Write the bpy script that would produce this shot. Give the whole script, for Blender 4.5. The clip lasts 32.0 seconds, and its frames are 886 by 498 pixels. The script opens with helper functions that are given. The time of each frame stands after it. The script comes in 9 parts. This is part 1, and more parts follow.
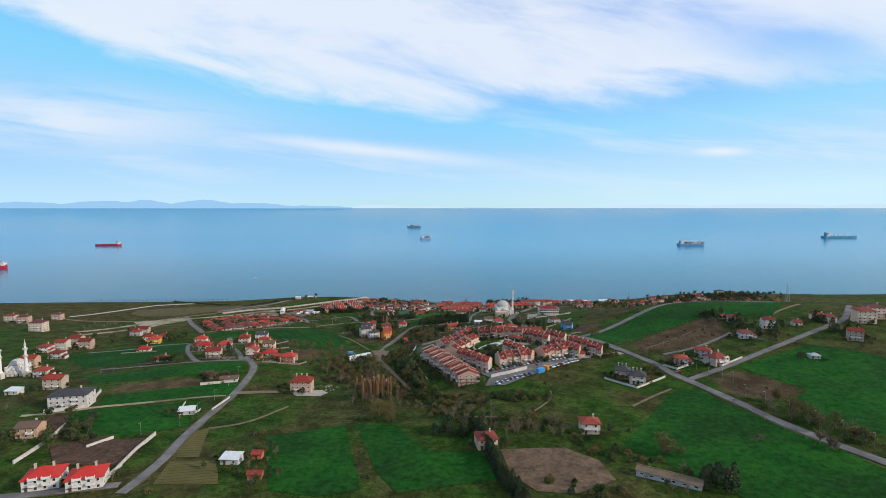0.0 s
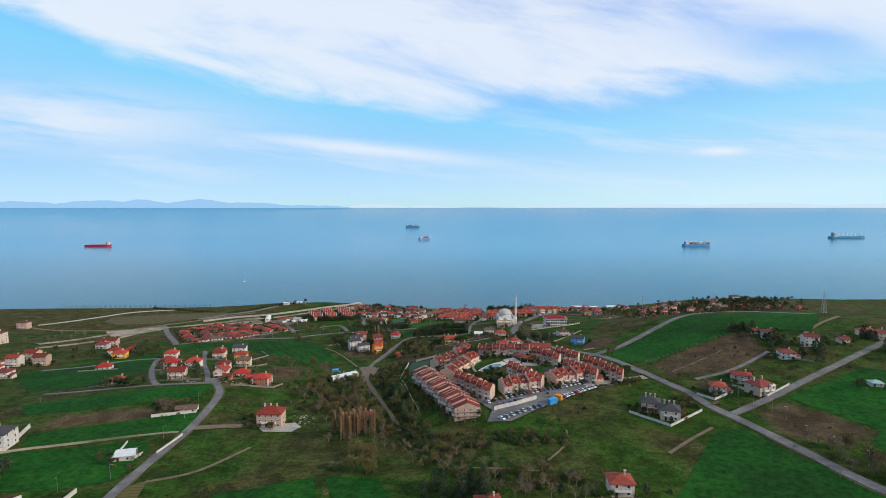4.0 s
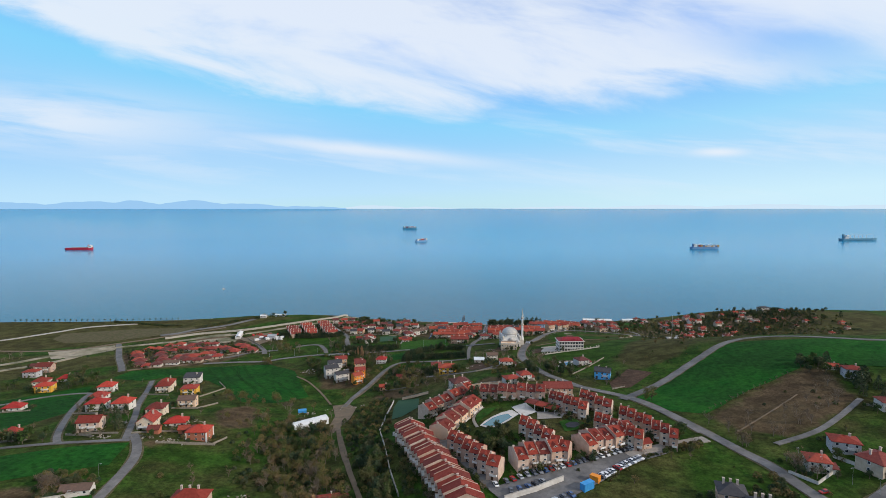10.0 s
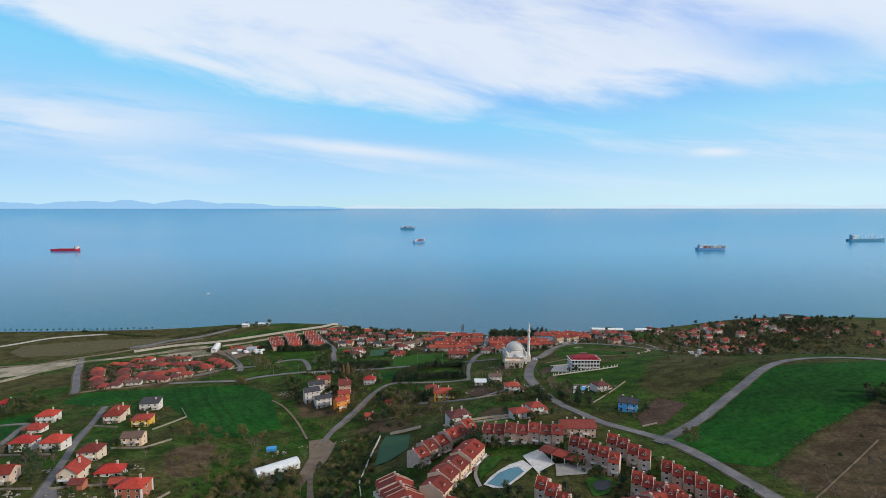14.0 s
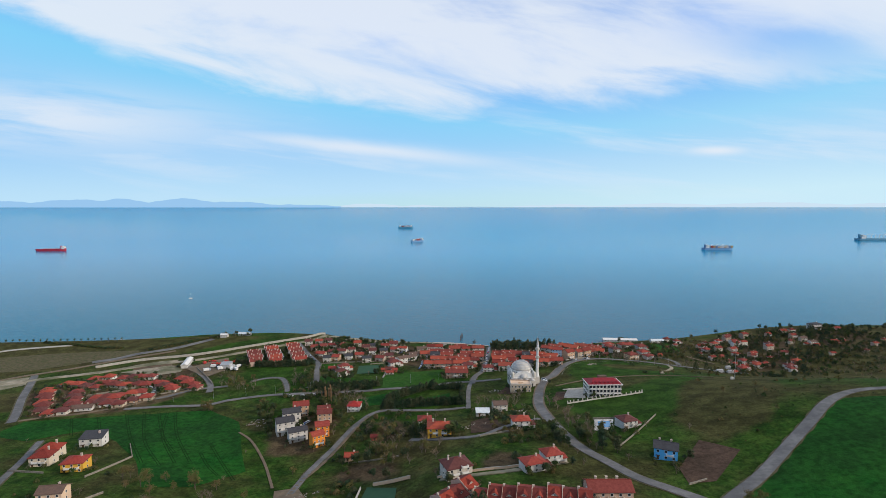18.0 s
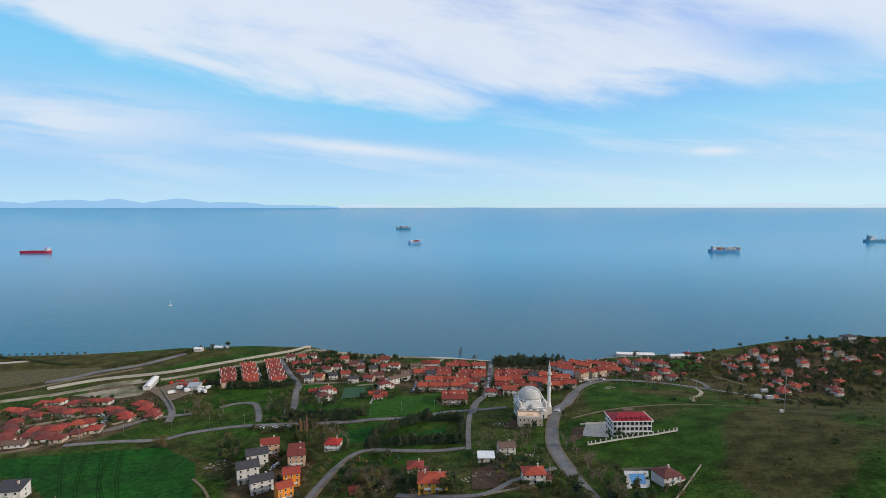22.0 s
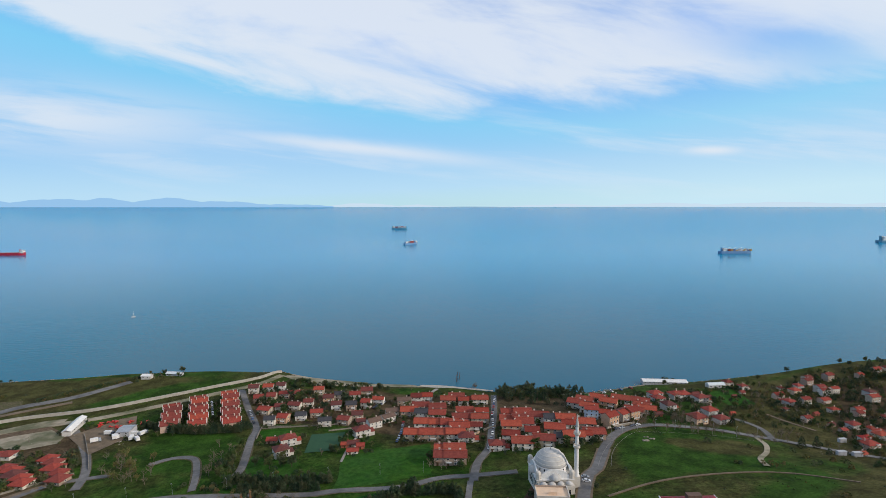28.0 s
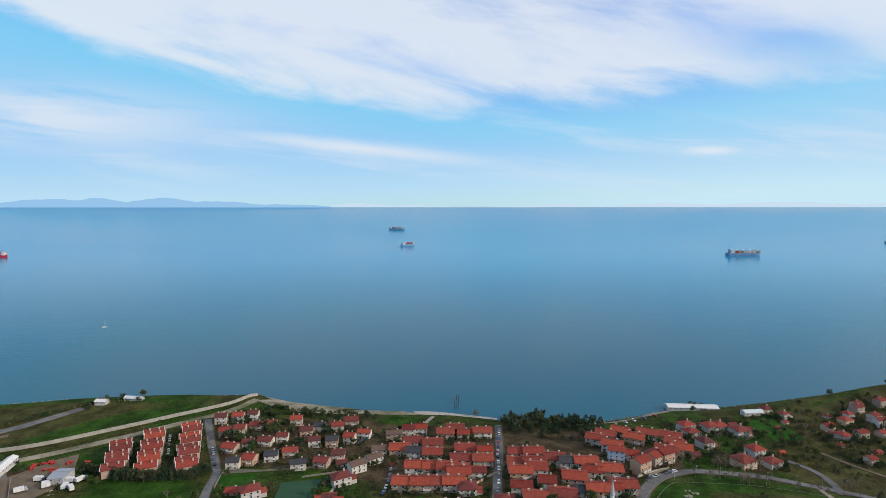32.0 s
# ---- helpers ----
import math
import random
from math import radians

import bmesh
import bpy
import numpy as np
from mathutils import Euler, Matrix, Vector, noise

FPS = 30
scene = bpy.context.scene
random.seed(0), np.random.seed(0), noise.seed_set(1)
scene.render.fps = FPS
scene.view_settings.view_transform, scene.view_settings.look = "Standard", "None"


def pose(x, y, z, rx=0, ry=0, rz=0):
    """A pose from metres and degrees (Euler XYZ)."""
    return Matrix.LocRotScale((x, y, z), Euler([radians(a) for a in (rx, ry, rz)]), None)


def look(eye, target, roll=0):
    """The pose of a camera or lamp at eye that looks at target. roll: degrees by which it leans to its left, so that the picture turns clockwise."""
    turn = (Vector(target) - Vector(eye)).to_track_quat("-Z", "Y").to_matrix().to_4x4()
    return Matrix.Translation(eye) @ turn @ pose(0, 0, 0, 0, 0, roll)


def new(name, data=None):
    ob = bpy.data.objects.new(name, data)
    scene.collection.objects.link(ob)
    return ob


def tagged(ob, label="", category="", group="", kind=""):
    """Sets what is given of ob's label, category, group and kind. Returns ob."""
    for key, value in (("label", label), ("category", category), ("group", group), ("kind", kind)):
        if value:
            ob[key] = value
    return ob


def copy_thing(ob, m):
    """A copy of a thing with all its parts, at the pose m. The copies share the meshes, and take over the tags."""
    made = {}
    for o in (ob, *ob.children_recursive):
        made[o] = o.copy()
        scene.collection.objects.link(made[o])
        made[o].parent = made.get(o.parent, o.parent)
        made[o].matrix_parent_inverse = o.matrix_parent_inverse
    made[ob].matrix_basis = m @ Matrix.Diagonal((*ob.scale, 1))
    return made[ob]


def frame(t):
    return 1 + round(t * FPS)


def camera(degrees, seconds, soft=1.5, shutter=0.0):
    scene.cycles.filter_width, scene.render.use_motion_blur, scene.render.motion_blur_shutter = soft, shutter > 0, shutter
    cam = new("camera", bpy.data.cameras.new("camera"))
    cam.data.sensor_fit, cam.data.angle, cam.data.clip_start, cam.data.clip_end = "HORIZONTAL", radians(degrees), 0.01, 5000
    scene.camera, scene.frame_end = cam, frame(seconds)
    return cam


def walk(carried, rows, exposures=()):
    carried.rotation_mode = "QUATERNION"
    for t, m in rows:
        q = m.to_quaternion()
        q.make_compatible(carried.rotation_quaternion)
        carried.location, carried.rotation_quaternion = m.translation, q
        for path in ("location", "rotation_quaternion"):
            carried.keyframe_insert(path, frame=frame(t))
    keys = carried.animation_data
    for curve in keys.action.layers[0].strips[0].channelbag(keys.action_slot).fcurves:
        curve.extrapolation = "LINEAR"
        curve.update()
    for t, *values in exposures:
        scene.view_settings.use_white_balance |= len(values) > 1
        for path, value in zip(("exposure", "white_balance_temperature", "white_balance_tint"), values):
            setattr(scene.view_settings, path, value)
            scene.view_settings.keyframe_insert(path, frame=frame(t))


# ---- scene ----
cam = camera(80.43, 32.0, soft=0.5)
PATH = [
    (0, pose(0.00, 0.00, 177.00, 85.098, 0, 1.125)),
    (1, pose(0.59, 14.12, 177.11, 85.069, 0, 1.116)),
    (2, pose(1.17, 28.44, 177.20, 85.047, 0, 1.107)),
    (3, pose(1.72, 43.19, 177.25, 85.037, 0, 1.096)),
    (4, pose(2.23, 58.48, 177.27, 85.043, 0, 1.085)),
    (5, pose(2.72, 74.14, 177.26, 85.063, 0, 1.070)),
    (6, pose(3.18, 89.89, 177.24, 85.090, 0, 1.050)),
    (7, pose(3.64, 105.53, 177.24, 85.120, 0, 1.024)),
    (8, pose(4.09, 121.12, 177.24, 85.145, 0, 0.993)),
    (9, pose(4.50, 136.80, 177.22, 85.158, 0, 0.961)),
    (10, pose(4.88, 152.64, 177.15, 85.156, 0, 0.929)),
    (11, pose(5.23, 168.50, 177.06, 85.144, 0, 0.898)),
    (12, pose(5.53, 184.18, 176.98, 85.133, 0, 0.866)),
    (13, pose(5.81, 199.56, 176.94, 85.128, 0, 0.834)),
    (14, pose(6.09, 214.86, 176.93, 85.121, 0, 0.803)),
    (15, pose(6.40, 230.35, 176.94, 85.098, 0, 0.775)),
    (16, pose(6.78, 246.23, 176.94, 85.053, 0, 0.751)),
    (17, pose(7.22, 262.28, 176.94, 85.003, 0, 0.730)),
    (18, pose(7.68, 278.18, 176.95, 84.973, 0, 0.710)),
    (19, pose(8.16, 293.74, 176.96, 84.978, 0, 0.689)),
    (20, pose(8.61, 309.21, 176.96, 85.002, 0, 0.666)),
    (21, pose(9.01, 324.95, 176.91, 85.020, 0, 0.641)),
    (22, pose(9.34, 341.21, 176.80, 85.013, 0, 0.610)),
    (23, pose(9.64, 357.71, 176.69, 84.989, 0, 0.575)),
    (24, pose(9.99, 374.08, 176.66, 84.964, 0, 0.533)),
    (25, pose(10.42, 390.01, 176.77, 84.948, 0, 0.485)),
    (26, pose(10.90, 405.60, 176.95, 84.940, 0, 0.435)),
    (27, pose(11.40, 421.05, 177.11, 84.935, 0, 0.389)),
    (28, pose(11.87, 436.54, 177.21, 84.928, 0, 0.351)),
    (29, pose(12.28, 452.14, 177.27, 84.921, 0, 0.318)),
    (30, pose(12.61, 467.92, 177.35, 84.919, 0, 0.282)),
    (31, pose(12.83, 483.90, 177.50, 84.923, 0, 0.239)),
    (32, pose(13.00, 500.00, 177.69, 84.932, 0, 0.193)),
]
walk(cam, PATH, exposures=[(0, 0.04), (14, 0.0), (25, -0.07), (32, -0.08)])

# ---- world, sun ----
SUN_AZ, SUN_EL = 110.0, 25.0      # degrees clockwise from +y, and above the horizon
world = bpy.data.worlds.new("world")
scene.world = world
world.use_nodes = True
wt = world.node_tree
wt.nodes.clear()


def wnode(kind, **vals):
    n = wt.nodes.new(kind)
    for k, v in vals.items():
        n.inputs[k].default_value = v
    return n


def wmath(op, a, b=None, clamp=False):
    n = wt.nodes.new("ShaderNodeMath")
    n.operation, n.use_clamp = op, clamp
    for i, v in enumerate((a, b)):
        if v is None:
            continue
        if isinstance(v, (int, float)):
            n.inputs[i].default_value = v
        else:
            wt.links.new(v, n.inputs[i])
    return n.outputs[0]


sky = wt.nodes.new("ShaderNodeTexSky")
sky.sky_type, sky.sun_disc = "NISHITA", False
sky.sun_elevation, sky.sun_rotation = radians(SUN_EL), radians(SUN_AZ)
sky.altitude, sky.air_density, sky.dust_density, sky.ozone_density = 180, 1.0, 0.6, 2.0
coord = wt.nodes.new("ShaderNodeTexCoord")
split = wt.nodes.new("ShaderNodeSeparateXYZ")
wt.links.new(coord.outputs["Generated"], split.inputs[0])
depth = wmath("MAXIMUM", wmath("ABSOLUTE", split.outputs["Y"]), 0.12)
su = wmath("DIVIDE", split.outputs["X"], depth)
sv = wmath("DIVIDE", split.outputs["Z"], depth)


def cloud_noise(sx, sy, scale, detail, rough, shift, lean=0.0):
    """Streaked noise over the sky plane."""
    comb = wt.nodes.new("ShaderNodeCombineXYZ")
    wt.links.new(wmath("ADD", wmath("MULTIPLY", su, sx), shift), comb.inputs[0])
    wt.links.new(wmath("ADD", wmath("MULTIPLY", sv, sy), wmath("MULTIPLY", su, lean)), comb.inputs[1])
    n = wnode("ShaderNodeTexNoise", Scale=scale, Detail=detail, Roughness=rough, Distortion=0.35)
    wt.links.new(comb.outputs[0], n.inputs["Vector"])
    return n.outputs["Fac"]


def ramp01(v, lo, hi):
    n = wt.nodes.new("ShaderNodeMapRange")
    n.interpolation_type = "SMOOTHSTEP"
    n.inputs["From Min"].default_value, n.inputs["From Max"].default_value = lo, hi
    wt.links.new(v, n.inputs["Value"])
    return n.outputs[0]


fine = cloud_noise(1.6, 6.0, 2.4, 8.0, 0.60, 3.0, 1.2)
broad = cloud_noise(1.0, 3.0, 1.6, 5.0, 0.55, 8.3, 0.9)
wisp = cloud_noise(1.3, 11.0, 1.9, 7.0, 0.58, 5.1, 1.2)


def bell(v, centre, width):
    d = wmath("DIVIDE", wmath("SUBTRACT", v, centre), width)
    return wmath("POWER", 2.718, wmath("MULTIPLY", wmath("MULTIPLY", d, d), -1.0))


# the high sheet of cloud, its lower edge sagging in the middle
off = wmath("ADD", su, 0.03)
edge = wmath("ADD", wmath("MULTIPLY", wmath("POWER", wmath("ABSOLUTE", off), 1.5), wmath("ADD", 0.17, wmath("MULTIPLY", off, -0.10))), 0.158)
sheet = wmath("ADD", wmath("SUBTRACT", sv, edge), wmath("MULTIPLY", wmath("SUBTRACT", fine, 0.5), 0.13))
sheet = ramp01(sheet, -0.006, 0.060)
thin = ramp01(wmath("ADD", wmath("MULTIPLY", broad, 0.75), wmath("MULTIPLY", fine, 0.45)), 0.40, 0.66)
sheet = wmath("MULTIPLY", sheet, wmath("ADD", 0.30, wmath("MULTIPLY", thin, 0.64)))
# a blue gap in the sheet on the sun's side
gap = wmath("MULTIPLY", bell(su, 0.66, 0.20), bell(wmath("ADD", sv, wmath("MULTIPLY", wmath("SUBTRACT", fine, 0.5), 0.10)), wmath("ADD", 0.38, wmath("MULTIPLY", su, -0.14)), 0.045))
sheet = wmath("MULTIPLY", sheet, wmath("SUBTRACT", 1.0, wmath("MULTIPLY", gap, 0.72)))
# pale bank low to one side, the long streak and a small puff
bank = wmath("MULTIPLY", wmath("MULTIPLY", bell(su, -0.80, 0.36), bell(sv, wmath("ADD", 0.115, wmath("MULTIPLY", su, -0.06)), 0.055)), ramp01(wmath("ADD", wisp, 0.05), 0.32, 0.62))
line_v = wmath("ADD", 0.083, wmath("MULTIPLY", su, -0.115))
streak = wmath("MULTIPLY", bell(wmath("ADD", sv, wmath("MULTIPLY", wmath("SUBTRACT", fine, 0.5), 0.022)), line_v, 0.013), bell(su, -0.17, 0.24))
puff = wmath("MULTIPLY", wmath("MULTIPLY", bell(sv, 0.098, 0.009), bell(su, 0.50, 0.055)), 0.9)
haze_low = wmath("MULTIPLY", ramp01(wisp, 0.46, 0.70), wmath("MULTIPLY", bell(sv, 0.10, 0.075), 0.42))
cloud = wmath("MAXIMUM", wmath("MAXIMUM", sheet, wmath("MULTIPLY", bank, 0.85)), wmath("MAXIMUM", wmath("MULTIPLY", streak, 0.85), wmath("MAXIMUM", puff, haze_low)))
veil = wmath("MULTIPLY", wmath("SUBTRACT", 1.0, ramp01(sv, -0.01, 0.12)), 0.66)
# the paler air on the sun's side
side = wmath("MULTIPLY", ramp01(su, -0.25, 0.95), wmath("SUBTRACT", 1.0, ramp01(sv, 0.02, 0.34)))
veil = wmath("ADD", veil, wmath("MULTIPLY", side, 0.55), True)
cloud = wmath("MULTIPLY", cloud, 0.94, True)
mixw = wt.nodes.new("ShaderNodeMix")
mixw.data_type = "RGBA"
wt.links.new(cloud, mixw.inputs["Factor"])
tint = wt.nodes.new("ShaderNodeMix")
tint.data_type, tint.blend_type = "RGBA", "MULTIPLY"
tint.inputs["Factor"].default_value = 1.0
tint.inputs["B"].default_value = (0.98, 1.66, 2.42, 1)
wt.links.new(sky.outputs[0], tint.inputs["A"])
cap = wt.nodes.new("ShaderNodeVectorMath")
cap.operation = "MINIMUM"
cap.inputs[1].default_value = (3.5, 6.4, 9.6)
wt.links.new(tint.outputs["Result"], cap.inputs[0])
hazy = wt.nodes.new("ShaderNodeMix")
hazy.data_type = "RGBA"
wt.links.new(veil, hazy.inputs["Factor"])
wt.links.new(cap.outputs[0], hazy.inputs["A"])
hazy.inputs["B"].default_value = (6.1, 8.5, 9.7, 1)
wt.links.new(hazy.outputs["Result"], mixw.inputs["A"])
mixw.inputs["B"].default_value = (8.1, 8.7, 9.5, 1)
bg = wnode("ShaderNodeBackground", Strength=0.10)
wt.links.new(mixw.outputs["Result"], bg.inputs["Color"])
wout = wt.nodes.new("ShaderNodeOutputWorld")
wt.links.new(bg.outputs[0], wout.inputs[0])

sun = new("sun", bpy.data.lights.new("sun", "SUN"))
sun.data.energy, sun.data.angle, sun.data.color = 3.2, radians(1.5), (1.0, 0.89, 0.77)
sa, se = radians(SUN_AZ), radians(SUN_EL)
sun.matrix_world = look((0, 0, 600), (-math.sin(sa) * math.cos(se), -math.cos(sa) * math.cos(se), 600 - math.sin(se)))

# ---- materials ----
MATS = {}


def mat(name, col, col2=None, scale=1.0, rough=0.85, metal=0.0, bump=0.0, bscale=8.0, palette=None, spec=0.3,
        big=None, bigscale=0.01, stripes=None, grain=None, drift=0.0):
    """A procedural material: two noise scales of colour, an optional palette by object, furrows, and fine relief."""
    m = bpy.data.materials.new(name)
    m.use_nodes = True
    t = m.node_tree
    b = t.nodes["Principled BSDF"]
    b.inputs["Roughness"].default_value, b.inputs["Metallic"].default_value = rough, metal
    b.inputs["Specular IOR Level"].default_value = spec
    geo = t.nodes.new("ShaderNodeNewGeometry")
    pos = geo.outputs["Position"]

    def noisy(sc, detail=5.0, r=0.6):
        n = t.nodes.new("ShaderNodeTexNoise")
        n.inputs["Scale"].default_value, n.inputs["Detail"].default_value, n.inputs["Roughness"].default_value = sc, detail, r
        t.links.new(pos, n.inputs["Vector"])
        return n.outputs["Fac"]

    def blend(fac, a, c, lo=0.35, hi=0.65):
        r = t.nodes.new("ShaderNodeMapRange")
        r.inputs["From Min"].default_value, r.inputs["From Max"].default_value = lo, hi
        t.links.new(fac, r.inputs["Value"])
        x = t.nodes.new("ShaderNodeMix")
        x.data_type = "RGBA"
        t.links.new(r.outputs[0], x.inputs["Factor"])
        for key, v in (("A", a), ("B", c)):
            if isinstance(v, tuple):
                x.inputs[key].default_value = (*v, 1)
            else:
                t.links.new(v, x.inputs[key])
        return x.outputs["Result"]

    base = col
    if palette:
        info = t.nodes.new("ShaderNodeObjectInfo")
        ramp = t.nodes.new("ShaderNodeValToRGB")
        ramp.color_ramp.interpolation = "CONSTANT"
        el = ramp.color_ramp.elements
        el.remove(el[1])
        el[0].position, el[0].color = 0.0, (*palette[0], 1)
        for i, c in enumerate(palette[1:], 1):
            e = el.new(i / len(palette))
            e.color = (*c, 1)
        t.links.new(info.outputs["Random"], ramp.inputs[0])
        base = ramp.outputs[0]
    if drift:   # the tone wanders over a stand of plants, and from leaf to leaf
        ramp.color_ramp.interpolation = "LINEAR"
        far, isl = t.nodes.new("ShaderNodeMapRange"), t.nodes.new("ShaderNodeMath")
        far.inputs["From Min"].default_value, far.inputs["From Max"].default_value = 0.30, 0.70
        t.links.new(noisy(drift, 3.0, 0.5), far.inputs["Value"])
        isl.operation = "MULTIPLY_ADD"
        isl.inputs[1].default_value = 0.18
        t.links.new(geo.outputs["Random Per Island"], isl.inputs[0])
        t.links.new(far.outputs[0], isl.inputs[2])
        t.links.new(isl.outputs[0], ramp.inputs[0])
    if col2:
        if palette:
            mul = t.nodes.new("ShaderNodeMix")
            mul.data_type, mul.blend_type = "RGBA", "MULTIPLY"
            mul.inputs["Factor"].default_value = 1.0
            t.links.new(base, mul.inputs["A"])
            t.links.new(blend(noisy(scale), (1.0, 1.0, 1.0), col2), mul.inputs["B"])
            base = mul.outputs["Result"]
        else:
            base = blend(noisy(scale), base, col2)
    if big:
        base = blend(noisy(bigscale, 4.0, 0.55), base, big, 0.42, 0.62)
    if stripes:
        angle, width, scol = stripes
        mp = t.nodes.new("ShaderNodeMapping")
        mp.inputs["Rotation"].default_value[2] = radians(angle)
        t.links.new(pos, mp.inputs["Vector"])
        w = t.nodes.new("ShaderNodeTexWave")
        w.inputs["Scale"].default_value, w.inputs["Distortion"].default_value = 0.314 / width, 1.5
        w.inputs["Detail Scale"].default_value = 0.3
        t.links.new(mp.outputs[0], w.inputs["Vector"])
        base = blend(w.outputs["Fac"], base, scol, 0.80, 1.0)
    if grain:   # fine tufts, stones and bare spots
        gs, dark, light = grain
        mul = t.nodes.new("ShaderNodeMix")
        mul.data_type, mul.blend_type = "RGBA", "MULTIPLY"
        mul.inputs["Factor"].default_value = 1.0
        if isinstance(base, tuple):
            mul.inputs["A"].default_value = (*base, 1)
        else:
            t.links.new(base, mul.inputs["A"])
        t.links.new(blend(noisy(gs, 6.0, 0.7), (dark, dark, dark), (light, light, light), 0.36, 0.64), mul.inputs["B"])
        base = mul.outputs["Result"]
    if isinstance(base, tuple):
        b.inputs["Base Color"].default_value = (*base, 1)
    else:
        t.links.new(base, b.inputs["Base Color"])
    if bump:
        bp = t.nodes.new("ShaderNodeBump")
        bp.inputs["Strength"].default_value, bp.inputs["Distance"].default_value = bump, 0.5
        t.links.new(noisy(bscale), bp.inputs["Height"])
        t.links.new(bp.outputs[0], b.inputs["Normal"])
    MATS[name] = m
    return m


grass = mat("grass", (0.017, 0.050, 0.006), (0.035, 0.064, 0.010), 0.11, 0.95, bump=0.6, bscale=0.7, big=(0.050, 0.050, 0.016), bigscale=0.020, spec=0.05, grain=(0.35, 0.68, 1.38))


def ground_cover(m):
    """Lush and dry patches over the grass, by the land's own cover layer, with ragged edges."""
    t = m.node_tree
    b = t.nodes["Principled BSDF"]
    at = t.nodes.new("ShaderNodeAttribute")
    at.attribute_name = "cover"
    sep = t.nodes.new("ShaderNodeSeparateColor")
    t.links.new(at.outputs["Color"], sep.inputs[0])
    geo = t.nodes.new("ShaderNodeNewGeometry")
    base = b.inputs["Base Color"].links[0].from_socket

    def fbm(scale, detail, rough):
        n = t.nodes.new("ShaderNodeTexNoise")
        n.inputs["Scale"].default_value, n.inputs["Detail"].default_value, n.inputs["Roughness"].default_value = scale, detail, rough
        t.links.new(geo.outputs["Position"], n.inputs["Vector"])
        return n.outputs["Fac"]

    def layer(mask, tone, tone2, base, seed, strength):
        add = t.nodes.new("ShaderNodeMath")
        add.operation = "MULTIPLY_ADD"
        add.inputs[1].default_value = 1.1
        t.links.new(fbm(0.055 + seed, 7.0, 0.68), add.inputs[0])
        t.links.new(mask, add.inputs[2])
        r = t.nodes.new("ShaderNodeMapRange")
        r.interpolation_type = "SMOOTHSTEP"
        r.inputs["From Min"].default_value, r.inputs["From Max"].default_value = 0.92, 1.38
        t.links.new(add.outputs[0], r.inputs["Value"])
        mixc = t.nodes.new("ShaderNodeMix")
        mixc.data_type = "RGBA"
        mixc.inputs["A"].default_value, mixc.inputs["B"].default_value = (*tone, 1), (*tone2, 1)
        t.links.new(fbm(0.45 + seed, 6.0, 0.7), mixc.inputs["Factor"])
        out = t.nodes.new("ShaderNodeMix")
        out.data_type = "RGBA"
        r.inputs["To Max"].default_value = strength
        t.links.new(r.outputs[0], out.inputs["Factor"])
        t.links.new(base, out.inputs["A"])
        t.links.new(mixc.outputs["Result"], out.inputs["B"])
        return out.outputs["Result"]

    base = layer(sep.outputs[0], (0.013, 0.046, 0.005), (0.036, 0.076, 0.010), base, 0.0, 0.9)
    base = layer(sep.outputs[1], (0.036, 0.038, 0.012), (0.084, 0.070, 0.026), base, 0.007, 0.88)
    base = layer(sep.outputs[2], (0.052, 0.036, 0.021), (0.112, 0.074, 0.044), base, 0.012, 0.90)
    tuft = t.nodes.new("ShaderNodeMapRange")
    tuft.inputs["From Min"].default_value, tuft.inputs["From Max"].default_value = 0.36, 0.64
    tuft.inputs["To Min"].default_value, tuft.inputs["To Max"].default_value = 0.62, 1.30
    t.links.new(fbm(0.62, 8.0, 0.75), tuft.inputs["Value"])
    mul = t.nodes.new("ShaderNodeMix")
    mul.data_type, mul.blend_type = "RGBA", "MULTIPLY"
    mul.inputs["Factor"].default_value = 1.0
    t.links.new(base, mul.inputs["A"])
    t.links.new(tuft.outputs[0], mul.inputs["B"])
    patch = t.nodes.new("ShaderNodeMapRange")
    patch.inputs["From Min"].default_value, patch.inputs["From Max"].default_value = 0.38, 0.62
    patch.inputs["To Min"].default_value, patch.inputs["To Max"].default_value = 0.60, 1.28
    t.links.new(fbm(0.075, 6.0, 0.62), patch.inputs["Value"])
    mul2 = t.nodes.new("ShaderNodeMix")
    mul2.data_type, mul2.blend_type = "RGBA", "MULTIPLY"
    mul2.inputs["Factor"].default_value = 1.0
    t.links.new(mul.outputs["Result"], mul2.inputs["A"])
    t.links.new(patch.outputs[0], mul2.inputs["B"])
    t.links.new(mul2.outputs["Result"], b.inputs["Base Color"])


ground_cover(grass)
mat("green", (0.007, 0.056, 0.007), (0.016, 0.078, 0.010), 0.05, 0.95, bump=0.45, bscale=1.1, spec=0.05, big=(0.010, 0.044, 0.008), bigscale=0.018, grain=(0.30, 0.62, 1.42))
mat("bright", (0.016, 0.064, 0.006), (0.032, 0.080, 0.010), 0.07, 0.95, bump=0.4, bscale=1.0, spec=0.05, big=(0.026, 0.070, 0.014), bigscale=0.03, grain=(0.3, 0.7, 1.35))
mat("brown", (0.058, 0.046, 0.022), (0.036, 0.050, 0.016), 0.06, 0.95, bump=0.6, bscale=0.7, spec=0.05, big=(0.068, 0.046, 0.026), bigscale=0.03, grain=(0.3, 0.55, 1.55))
mat("soil_pale", (0.142, 0.098, 0.064), (0.088, 0.064, 0.042), 0.12, 0.95, bump=0.5, bscale=0.9, spec=0.05, grain=(0.4, 0.7, 1.3))
mat("soil", (0.086, 0.054, 0.038), (0.058, 0.039, 0.027), 0.12, 0.95, bump=0.5, bscale=0.9, spec=0.05, grain=(0.4, 0.7, 1.3))
